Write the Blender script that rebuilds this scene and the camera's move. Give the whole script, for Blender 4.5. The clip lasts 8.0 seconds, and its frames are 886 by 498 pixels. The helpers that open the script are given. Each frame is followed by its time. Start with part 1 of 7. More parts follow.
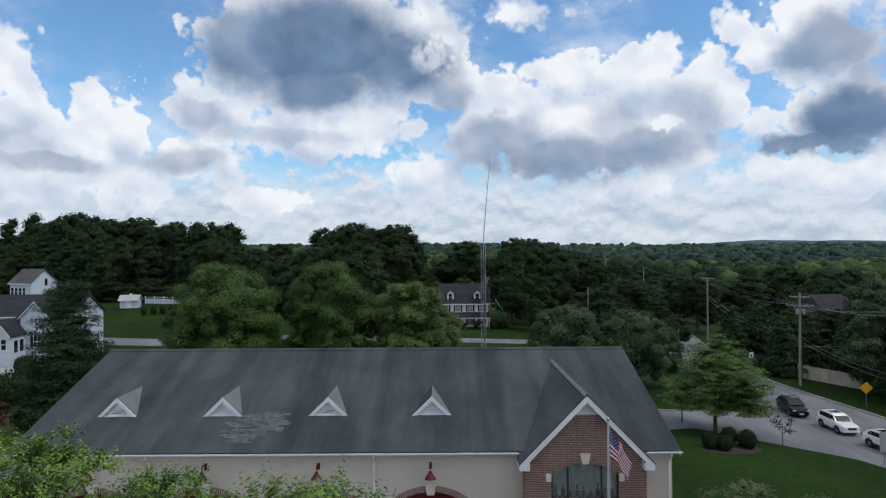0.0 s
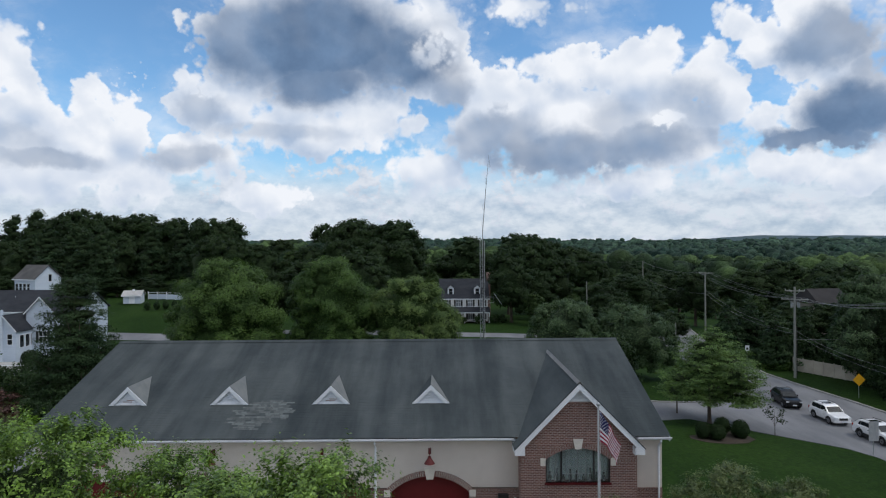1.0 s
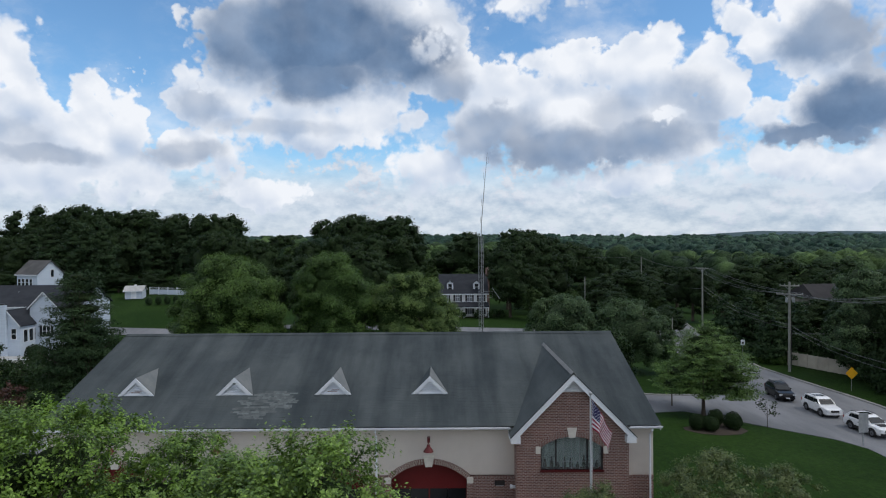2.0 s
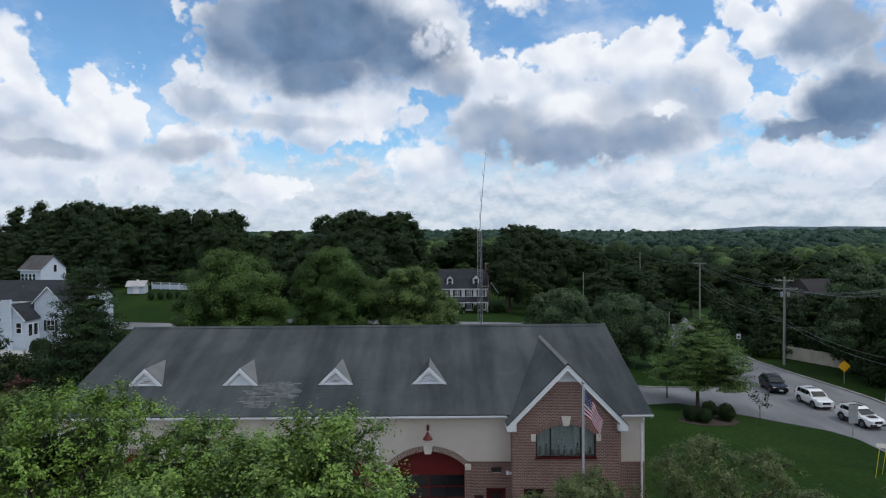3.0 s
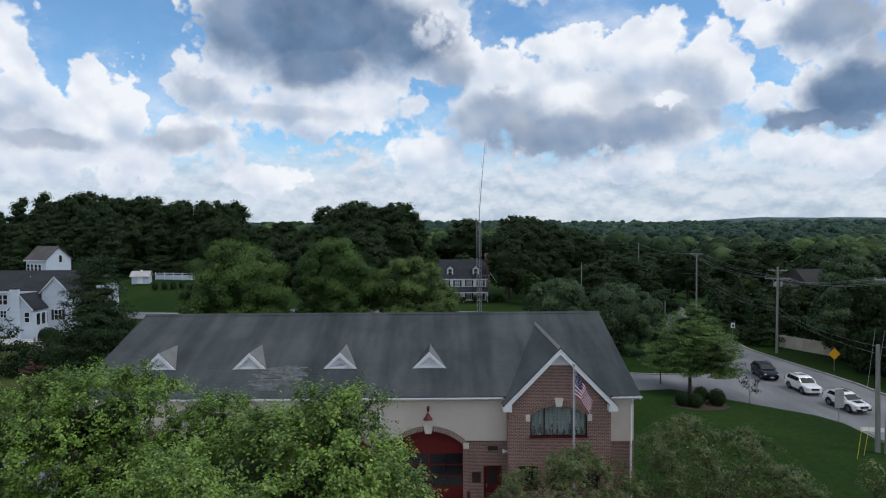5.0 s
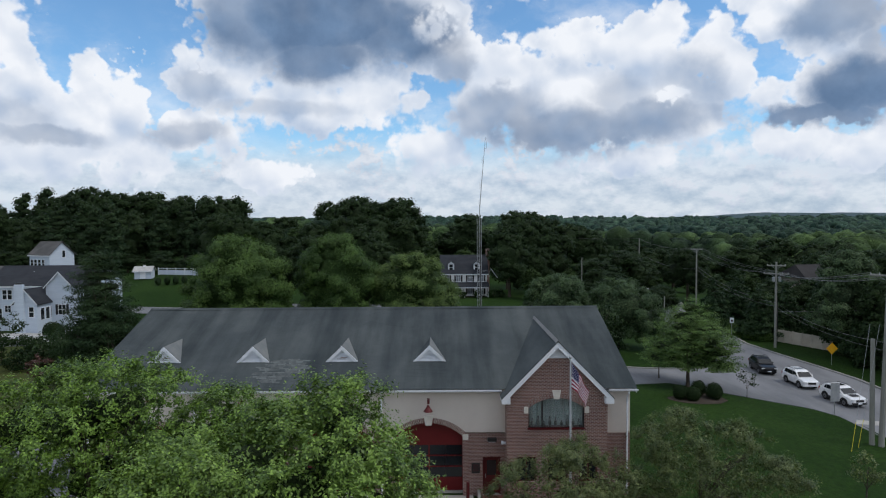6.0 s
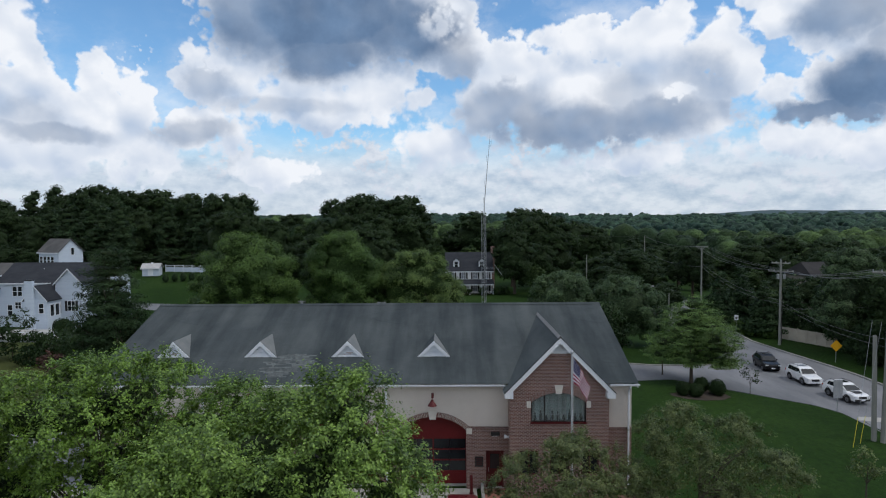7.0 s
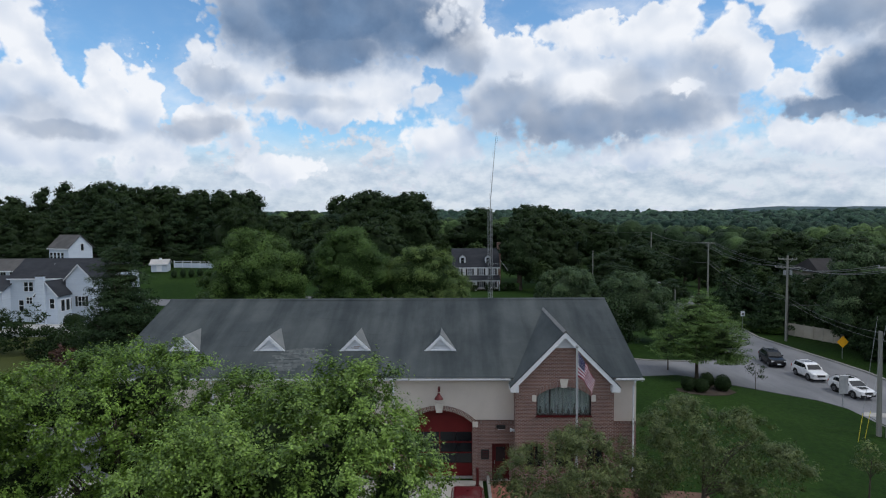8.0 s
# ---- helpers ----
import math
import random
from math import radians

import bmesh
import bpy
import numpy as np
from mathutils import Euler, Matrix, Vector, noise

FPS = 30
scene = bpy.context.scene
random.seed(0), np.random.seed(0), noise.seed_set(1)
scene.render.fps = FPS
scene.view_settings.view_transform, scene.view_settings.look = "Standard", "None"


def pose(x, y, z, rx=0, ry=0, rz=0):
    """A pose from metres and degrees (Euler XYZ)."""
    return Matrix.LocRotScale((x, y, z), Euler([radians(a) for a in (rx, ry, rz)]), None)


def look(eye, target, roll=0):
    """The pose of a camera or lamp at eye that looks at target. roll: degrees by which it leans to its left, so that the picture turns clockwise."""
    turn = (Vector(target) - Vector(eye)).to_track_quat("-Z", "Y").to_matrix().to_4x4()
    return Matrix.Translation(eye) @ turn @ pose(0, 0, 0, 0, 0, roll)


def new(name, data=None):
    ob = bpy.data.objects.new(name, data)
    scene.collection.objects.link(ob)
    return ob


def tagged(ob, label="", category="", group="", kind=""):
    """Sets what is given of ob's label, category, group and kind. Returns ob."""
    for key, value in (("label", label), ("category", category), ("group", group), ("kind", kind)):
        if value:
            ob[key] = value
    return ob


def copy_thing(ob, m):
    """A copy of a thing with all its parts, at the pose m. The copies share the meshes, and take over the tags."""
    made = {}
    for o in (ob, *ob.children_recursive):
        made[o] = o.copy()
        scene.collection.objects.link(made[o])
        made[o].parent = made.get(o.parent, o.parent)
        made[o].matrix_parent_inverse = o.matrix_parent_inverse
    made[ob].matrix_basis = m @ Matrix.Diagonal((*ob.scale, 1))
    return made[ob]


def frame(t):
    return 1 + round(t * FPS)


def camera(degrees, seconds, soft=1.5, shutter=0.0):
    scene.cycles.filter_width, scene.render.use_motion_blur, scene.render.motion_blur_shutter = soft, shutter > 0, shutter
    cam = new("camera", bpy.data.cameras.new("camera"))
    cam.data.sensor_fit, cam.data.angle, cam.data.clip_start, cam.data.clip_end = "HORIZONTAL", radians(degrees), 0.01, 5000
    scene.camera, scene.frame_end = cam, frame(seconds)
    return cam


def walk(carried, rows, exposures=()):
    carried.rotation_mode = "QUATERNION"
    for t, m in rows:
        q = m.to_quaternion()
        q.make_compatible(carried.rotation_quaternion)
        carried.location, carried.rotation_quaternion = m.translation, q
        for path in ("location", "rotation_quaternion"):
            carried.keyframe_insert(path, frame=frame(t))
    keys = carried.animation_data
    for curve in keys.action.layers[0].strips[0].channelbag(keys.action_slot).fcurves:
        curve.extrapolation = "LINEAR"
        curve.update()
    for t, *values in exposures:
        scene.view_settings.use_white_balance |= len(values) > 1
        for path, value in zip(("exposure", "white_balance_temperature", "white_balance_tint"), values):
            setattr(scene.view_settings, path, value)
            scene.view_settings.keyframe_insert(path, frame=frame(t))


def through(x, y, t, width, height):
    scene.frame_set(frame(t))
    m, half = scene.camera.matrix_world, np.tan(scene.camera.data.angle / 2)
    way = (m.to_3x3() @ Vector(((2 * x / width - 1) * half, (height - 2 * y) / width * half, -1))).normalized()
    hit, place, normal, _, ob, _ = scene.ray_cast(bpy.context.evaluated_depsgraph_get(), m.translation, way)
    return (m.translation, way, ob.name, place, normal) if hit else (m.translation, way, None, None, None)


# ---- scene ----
cam = camera(73.0, 8.0, 1.15)
PATH = [
    (0, (-1.205, -28.472, 15.665), (-1.2, -26.472, 15.672), -0.3),
    (0.5, (-1.145, -29.01, 15.619), (-1.141, -27.01, 15.62), -0.4),
    (1, (-1.08, -29.569, 15.571), (-1.078, -27.569, 15.564), -0.4),
    (1.5, (-1.051, -30.012, 15.556), (-1.048, -28.012, 15.542), -0.4),
    (3, (-0.944, -31.537, 15.539), (-0.942, -29.537, 15.502), -0.4),
    (3.5, (-0.92, -31.943, 15.524), (-0.918, -29.944, 15.48), -0.4),
    (4, (-0.914, -32.35, 15.525), (-0.914, -30.351, 15.473), -0.4),
    (4.5, (-0.902, -32.768, 15.533), (-0.902, -30.769, 15.473), -0.4),
    (6, (-0.8, -33.724, 15.556), (-0.805, -31.725, 15.473), -0.4),
    (6.5, (-0.736, -34.004, 15.578), (-0.749, -32.006, 15.488), -0.4),
    (7, (-0.7, -34.224, 15.536), (-0.724, -32.226, 15.445), -0.4),
    (7.5, (-0.708, -34.446, 15.524), (-0.743, -32.449, 15.426), -0.4),
    (8, (-0.71, -34.623, 15.501), (-0.755, -32.626, 15.398), -0.4),
]
walk(cam, [(t, look(eye, target, roll)) for t, eye, target, roll in PATH])

# ---- light ----
world = bpy.data.worlds.new("sky")
scene.world = world
world.use_nodes = True
WN = world.node_tree
WN.nodes.clear()


class Graph:
    """Short forms for the nodes of one tree."""

    def __init__(self, tree):
        self.tree = tree

    def node(self, kind, operation="", use_clamp=False, interpolation_type="", data_type="", blend_type="", invert=False):
        n = self.tree.nodes.new(kind)
        if operation:
            n.operation = operation
        if use_clamp:
            n.use_clamp = True
        if interpolation_type:
            n.interpolation_type = interpolation_type
        if data_type:
            n.data_type = data_type
        if blend_type:
            n.blend_type = blend_type
        if invert:
            n.invert = True
        return n

    def link(self, a, b):
        self.tree.links.new(a, b)

    def feed(self, socket, value):
        if isinstance(value, bpy.types.NodeSocket):
            self.link(value, socket)
        elif isinstance(value, (tuple, list)) and len(value) == 3 and socket.type == "RGBA":
            socket.default_value = (*value, 1)
        else:
            socket.default_value = value

    def math(self, op, a, b=0.0, c=0.0, clamp=False):
        n = self.node("ShaderNodeMath", operation=op, use_clamp=clamp)
        for socket, value in zip(n.inputs, (a, b, c)):
            self.feed(socket, value)
        return n.outputs[0]

    def vec(self, op, a, b=(0, 0, 0)):
        n = self.node("ShaderNodeVectorMath", operation=op)
        self.feed(n.inputs[0], a)
        self.feed(n.inputs[1], b)
        return n.outputs["Value"] if op in ("LENGTH", "DOT_PRODUCT", "DISTANCE") else n.outputs[0]

    def noise(self, vector, scale, detail=4, rough=0.55, colour=False, distort=0.0):
        n = self.node("ShaderNodeTexNoise")
        if vector is not None:
            self.link(vector, n.inputs["Vector"])
        n.inputs["Scale"].default_value, n.inputs["Detail"].default_value = scale, detail
        n.inputs["Roughness"].default_value, n.inputs["Distortion"].default_value = rough, distort
        return n.outputs["Color" if colour else "Fac"]

    def step(self, value, low, high, a=0.0, b=1.0, smooth=True):
        n = self.node("ShaderNodeMapRange", interpolation_type="SMOOTHSTEP" if smooth else "LINEAR")
        for socket, v in zip(n.inputs, (value, low, high, a, b)):
            self.feed(socket, v)
        return n.outputs[0]

    def mix(self, fac, a, b, blend="MIX"):
        n = self.node("ShaderNodeMix", data_type="RGBA", blend_type=blend)
        self.feed(n.inputs[0], fac)
        self.feed(n.inputs[6], a)
        self.feed(n.inputs[7], b)
        return n.outputs[2]


# cumulus masses of the sky: azimuth from the y axis, elevation, half width, half height (degrees)
WEST_HEAP = [(-36.1, 13.9, 2.5, 3.2), (-34.9, 11.8, 1.9, 1.8), (-29.8, 11.0, 1.7, 2.3), (-32.3, 9.3, 2.9, 2.1), (-27.6, 9.7, 1.8, 2.2),
             (-32.8, 6.9, 8.4, 3.1), (-23.1, 8.7, 3.6, 2.0), (-22.4, 12.1, 1.7, 2.3), (-18.9, 12.6, 3.0, 2.8), (-20.1, 7.8, 2.3, 1.4), (-36.8, 10.4, 3.0, 2.6)]
MIDDLE_HEAP = [(-14.4, 10.9, 7.0, 2.4), (-7.2, 12.0, 4.9, 2.4), (-11.9, 9.9, 7.7, 1.6), (-20.2, 18.7, 0.4, 0.5), (-16.4, 18.5, 5.7, 4.6),
               (-9.8, 18.5, 9.8, 5.6), (-2.6, 18.5, 5.9, 4.8), (0.9, 16.1, 3.3, 3.2), (-11.9, 15.5, 6.2, 2.7), (-10.6, 13.4, 7.4, 2.2), (8.3, 21.6, 4.5, 0.9)]
NORTH_HEAP = [(5.9, 13.3, 4.0, 3.9), (11.7, 15.8, 2.5, 2.4), (14.8, 15.8, 2.8, 2.1), (18.9, 15.2, 4.1, 3.1), (24.1, 14.5, 3.0, 2.9), (25.1, 12.1, 1.9, 2.7),
              (9.3, 13.9, 2.6, 2.3), (11.5, 10.6, 9.2, 4.3), (19.0, 10.2, 7.7, 3.8), (4.1, 10.2, 3.7, 3.6), (28.0, 10.9, 2.6, 0.9), (26.3, 18.4, 1.6, 1.5)]
EAST_HEAP = [(29.0, 16.3, 3.3, 1.5), (32.9, 16.8, 4.2, 3.8), (34.5, 11.1, 4.4, 3.5), (30.3, 9.1, 4.6, 1.0), (23.7, 8.2, 2.5, 2.0),
             (30.1, 6.6, 4.2, 1.5), (34.3, 5.9, 3.3, 1.5), (17.6, 6.0, 7.3, 1.3), (-1.3, 6.8, 3.8, 2.4), (-16.0, 4.5, 3.0, 1.4)]
# their grey undersides, with how heavy each is
GREY = [(-11.8, 18.8, 10.6, 5.0, 1.0), (-4.5, 17.5, 7.2, 3.9, 0.95), (-17.4, 18.4, 6.4, 4.2, 0.88), (0.9, 14.8, 2.6, 2.7, 0.5), (-11.6, 14.9, 6.6, 2.4, 0.92),
        (11.5, 8.6, 9.6, 2.8, 0.66), (5.7, 9.9, 5.6, 3.4, 0.6), (19.0, 9.2, 5.6, 2.4, 0.66), (16.5, 11.2, 3.4, 2.6, 0.36), (22.3, 12.0, 2.8, 3.1, 0.3)]
GREY_EAST = [(33.2, 16.3, 3.6, 2.5, 0.75), (34.6, 10.6, 4.4, 3.0, 0.95), (30.7, 9.0, 4.8, 1.0, 0.9), (33.9, 8.4, 3.3, 1.0, 0.9), (35.5, 13.6, 2.1, 3.3, 0.55),
             (-33.1, 7.2, 4.8, 0.9, 0.5), (-23.1, 8.1, 3.6, 1.4, 0.48), (-21.6, 12.0, 2.4, 1.8, 0.36), (-14.9, 10.3, 7.5, 0.9, 0.25), (-35.0, 8.4, 2.2, 1.7, 0.28)]
# sunlit heads that stand before the grey
BRIGHT = [(-0.8, 18.4, 2.8, 2.0, 0.62), (20.6, 11.0, 1.6, 1.0, 0.8), (6.0, 14.4, 2.6, 2.2, 0.5), (28.0, 10.9, 2.2, 0.7, 0.7), (-21.6, 13.6, 1.5, 0.7, 0.6)]
SUN_EL, SUN_AZ = 55.0, 105.0

g = Graph(WN)
way = g.node("ShaderNodeTexCoord").outputs["Generated"]
axes = g.node("ShaderNodeSeparateXYZ")
g.link(way, axes.inputs[0])
az = g.math("MULTIPLY", g.math("ARCTAN2", axes.outputs[0], axes.outputs[1]), 180 / math.pi)
el = g.math("MULTIPLY", g.math("ARCSINE", axes.outputs[2]), 180 / math.pi)
flat = g.node("ShaderNodeCombineXYZ")
g.link(az, flat.inputs[0])
g.link(el, flat.inputs[1])
flat = flat.outputs[0]


def cells(vector, scale, detail=3.0):
    """Rounded billows: 1 in the middle of each, falling to its seams."""
    n = g.node("ShaderNodeTexVoronoi")
    n.feature = "SMOOTH_F1"
    g.link(vector, n.inputs["Vector"])
    n.inputs["Scale"].default_value, n.inputs["Detail"].default_value = scale, detail
    n.inputs["Roughness"].default_value, n.inputs["Smoothness"].default_value = 0.55, 0.35
    return g.math("SUBTRACT", 1.0, n.outputs["Distance"])


warp = g.vec("SUBTRACT", g.noise(way, 9, 4, 0.55, colour=True), (0.5, 0.5, 0.5))
curl = g.vec("SUBTRACT", g.noise(way, 34, 5, 0.62, colour=True), (0.5, 0.5, 0.5))
bent = g.vec("ADD", g.vec("ADD", flat, g.vec("MULTIPLY", warp, (2.0, 1.6, 0))), g.vec("MULTIPLY", curl, (1.1, 1.0, 0)))
puffed = g.vec("ADD", way, g.vec("MULTIPLY", curl, (0.011, 0.011, 0.011)))
puff = cells(puffed, 19, 1.0)
mid_puff = cells(puffed, 48, 1.0)
fine_puff = cells(puffed, 115, 1.0)
billow = g.math("ADD", g.math("MULTIPLY", puff, 1.9), g.math("ADD", g.math("MULTIPLY", mid_puff, 0.95), g.math("MULTIPLY", fine_puff, 0.4)))


def masses(rows, where):
    """How deep a place lies within the masses, in degrees; negative outside."""
    best = None
    for a, e, wide, high in rows:
        far = g.vec("LENGTH", g.vec("MULTIPLY", g.vec("SUBTRACT", where, (a, e, 0)), (1 / wide, 1 / high, 0)))
        near = g.math("MULTIPLY", g.math("SUBTRACT", 1.0, far), min(wide, high) ** 0.8)
        best = near if best is None else g.math("MAXIMUM", best, near)
    return best


def all_masses(where):
    return g.math("MAXIMUM", g.math("MAXIMUM", masses(WEST_HEAP, where), masses(MIDDLE_HEAP, where)),
                  g.math("MAXIMUM", masses(NORTH_HEAP, where), masses(EAST_HEAP, where)))


def softly(rows, where):
    best = None
    for a, e, wide, high, weight in rows:
        far = g.vec("LENGTH", g.vec("MULTIPLY", g.vec("SUBTRACT", where, (a, e, 0)), (1 / wide, 1 / high, 0)))
        dim = g.math("MULTIPLY", g.step(far, 1.2, 0.5), weight)
        best = dim if best is None else g.math("MAXIMUM", best, dim)
    return best


heap = all_masses(bent)
# out of the masses: broken cloud all over the rest of the sky, and banks low down
ahead = g.step(g.math("ABSOLUTE", az), 42, 60)
elsewhere = g.math("MAXIMUM", ahead, g.step(el, 26, 34))
broken = g.math("SUBTRACT", g.noise(way, 3.2, 5, 0.6), g.math("SUBTRACT", 1.42, elsewhere))
heap = g.math("MAXIMUM", heap, g.math("MULTIPLY", broken, 12.0))
edge = g.math("ADD", heap, g.math("SUBTRACT", billow, 0.2))
fray = g.math("MULTIPLY_ADD", g.step(g.noise(way, 5, 3), 0.42, 0.7), 1.2, 0.6)
cover = g.step(edge, 0.0, fray)
wisp = g.math("MULTIPLY", g.step(g.noise(g.vec("MULTIPLY", bent, (0.10, 0.17, 1)), 1.0, 6, 0.62), 0.42, 0.72), 0.55)
cover = g.math("MAXIMUM", cover, g.math("MULTIPLY", wisp, g.step(heap, -3.2, 0.2)))
tuft = softly([(-26.6, 13.9, 1.3, 1.9, 0.6), (-27.9, 14.5, 1.6, 0.8, 0.4)], bent)
cover = g.math("MAXIMUM", cover, g.math("MULTIPLY", tuft, g.step(fine_puff, 0.35, 0.75)))


def bank(shift):
    """Rows of small cumulus low over the horizon, flatter and tighter the lower they are."""
    lift = g.math("ADD", el, shift + 2.0)
    squeeze = g.math("POWER", g.math("MAXIMUM", lift, 0.05), 0.72)
    spot = g.node("ShaderNodeCombineXYZ")
    g.link(g.math("MULTIPLY", az, 0.26), spot.inputs[0])
    g.link(g.math("MULTIPLY", squeeze, 0.95), spot.inputs[1])
    return g.noise(spot.outputs[0], 0.85, 6, 0.6)


bank_n, bank_up = bank(0.0), bank(0.7)
low = g.math("SUBTRACT", 1.0, g.step(el, 7.0, 11.0))
bank_puff = g.math("MULTIPLY_ADD", g.math("ADD", mid_puff, fine_puff), 0.11, -0.13)
layer = g.math("MULTIPLY", low, g.step(g.math("ADD", bank_n, bank_puff), 0.36, 0.52))
layer = g.math("MAXIMUM", layer, g.math("MULTIPLY", g.math("SUBTRACT", 1.0, g.step(el, 4.0, 9.0)), 0.93))
# light on the billows, from above and the right
lifted = g.vec("ADD", puffed, (0.005, 0.0, 0.012))
swell = g.math("SUBTRACT", cells(puffed, 8, 1.0), cells(g.vec("ADD", puffed, (0.010, 0.0, 0.026)), 8, 1.0))
relief = g.math("ADD", swell, g.math("MULTIPLY", g.math("SUBTRACT", cells(puffed, 17, 1.0), cells(lifted, 17, 1.0)), 0.6))
top_lit = g.math("SUBTRACT", g.math("MAXIMUM", heap, -0.6), g.math("MAXIMUM", all_masses(g.vec("ADD", bent, (0.5, 1.4, 0))), -0.6))
relief = g.math("ADD", g.math("MULTIPLY_ADD", relief, 0.95, 0.6), g.math("MULTIPLY", top_lit, 0.2))
relief = g.math("ADD", relief, g.math("MULTIPLY_ADD", g.noise(way, 11, 4, 0.5), 0.55, -0.275), clamp=True)
rim = g.math("SUBTRACT", 1.0, g.step(edge, 0.1, 1.6))
relief = g.math("ADD", relief, g.math("MULTIPLY", rim, 0.22), clamp=True)
soft_bent = g.vec("ADD", flat, g.vec("ADD", g.vec("MULTIPLY", warp, (5.5, 3.4, 0)), g.vec("MULTIPLY", curl, (1.7, 1.2, 0))))
shade = g.math("MAXIMUM", softly(GREY, soft_bent), softly(GREY_EAST, soft_bent))
shade = g.math("SUBTRACT", shade, g.math("MULTIPLY", softly(BRIGHT, bent), g.step(billow, 0.4, 1.2)), clamp=True)
shade = g.math("MAXIMUM", shade, g.math("MULTIPLY", g.step(g.noise(way, 2.2, 5), 0.5, 0.7), g.math("MULTIPLY", elsewhere, 0.6)))
shade = g.math("MULTIPLY", shade, g.step(edge, -0.9, 0.4))
shade = g.math("MULTIPLY", shade, g.math("MULTIPLY_ADD", g.math("SUBTRACT", relief, 0.66), -0.15, 1.0), clamp=True)
lit = g.mix(relief, (0.44, 0.53, 0.66), (0.93, 0.915, 0.905))
bank_lit = g.math("MULTIPLY_ADD", g.math("SUBTRACT", bank_n, bank_up), 4.0, 0.62, clamp=True)
bank_c = g.mix(bank_lit, (0.45, 0.52, 0.61), (0.73, 0.75, 0.78))
grey = g.mix(g.step(g.noise(way, 7, 6, 0.6), 0.3, 0.7), (0.115, 0.18, 0.285), (0.19, 0.285, 0.425))
cloud = g.mix(shade, lit, grey)
sky = g.node("ShaderNodeTexSky")
sky.sky_type, sky.sun_disc, sky.sun_elevation, sky.sun_rotation = "NISHITA", False, radians(SUN_EL), radians(SUN_AZ)
sky.altitude, sky.air_density, sky.dust_density, sky.ozone_density = 100, 1.0, 0.4, 1.6
blue = g.vec("MULTIPLY", sky.outputs[0], (0.108, 0.139, 0.147))
below = g.step(el, -3.0, -0.5)
full = g.mix(cover, g.mix(layer, blue, bank_c), cloud)
full = g.mix(1.0, full, (0.95, 1.0, 1.075), "MULTIPLY")
full = g.mix(below, (0.06, 0.07, 0.05), full)
back = g.node("ShaderNodeBackground")
g.link(full, back.inputs[0])
back.inputs[1].default_value = 1.0
g.link(back.outputs[0], g.node("ShaderNodeOutputWorld").inputs[0])

sun = new("sun", bpy.data.lights.new("sun", "SUN"))
sun.data.energy, sun.data.angle, sun.data.color = 1.2, radians(14), (1.0, 0.95, 0.88)
sun.matrix_world = look((0, 0, 60), (-60 * math.sin(radians(SUN_AZ)) / math.tan(radians(SUN_EL)),
                                     -60 * math.cos(radians(SUN_AZ)) / math.tan(radians(SUN_EL)), 0))


# ---- materials ----
def surface(name, one, two, scale=1.0, rough=0.8, bump=0.15, fine=18.0, metal=0.0, stretch=(1, 1, 1), spread=0.0, spec=0.3, contrast=(0.3, 0.7)):
    """A surface that varies between two colours at a broad scale and a fine one, with relief; spread: how much single pieces differ."""
    m = bpy.data.materials.new(name)
    m.use_nodes = True
    k = Graph(m.node_tree)
    b = m.node_tree.nodes["Principled BSDF"]
    at = k.vec("MULTIPLY", k.node("ShaderNodeTexCoord").outputs["Object"], stretch)
    broad, small = k.noise(at, scale, 5, 0.6), k.noise(at, fine, 4, 0.65)
    colour = k.mix(k.step(broad, *contrast), one, two)
    colour = k.mix(1.0, colour, k.mix(small, (0.78, 0.78, 0.78), (1.18, 1.18, 1.18)), "MULTIPLY")
    if spread:
        pick = k.math("ADD", k.node("ShaderNodeObjectInfo").outputs["Random"], k.node("ShaderNodeNewGeometry").outputs["Random Per Island"])
        value = k.math("MULTIPLY_ADD", k.math("FRACT", pick), 2 * spread, 1 - spread)
        tint = k.node("ShaderNodeCombineXYZ")
        for s in tint.inputs:
            k.link(value, s)
        colour = k.mix(1.0, colour, tint.outputs[0], "MULTIPLY")
    k.link(colour, b.inputs["Base Color"])
    k.link(k.math("MULTIPLY_ADD", small, 0.2, rough - 0.1, clamp=True), b.inputs["Roughness"])
    b.inputs["Metallic"].default_value, b.inputs["Specular IOR Level"].default_value = metal, spec
    if bump:
        n = k.node("ShaderNodeBump")
        n.inputs["Strength"].default_value, n.inputs["Distance"].default_value = bump, 0.02
        k.link(small, n.inputs["Height"])
        k.link(n.outputs[0], b.inputs["Normal"])
    return m


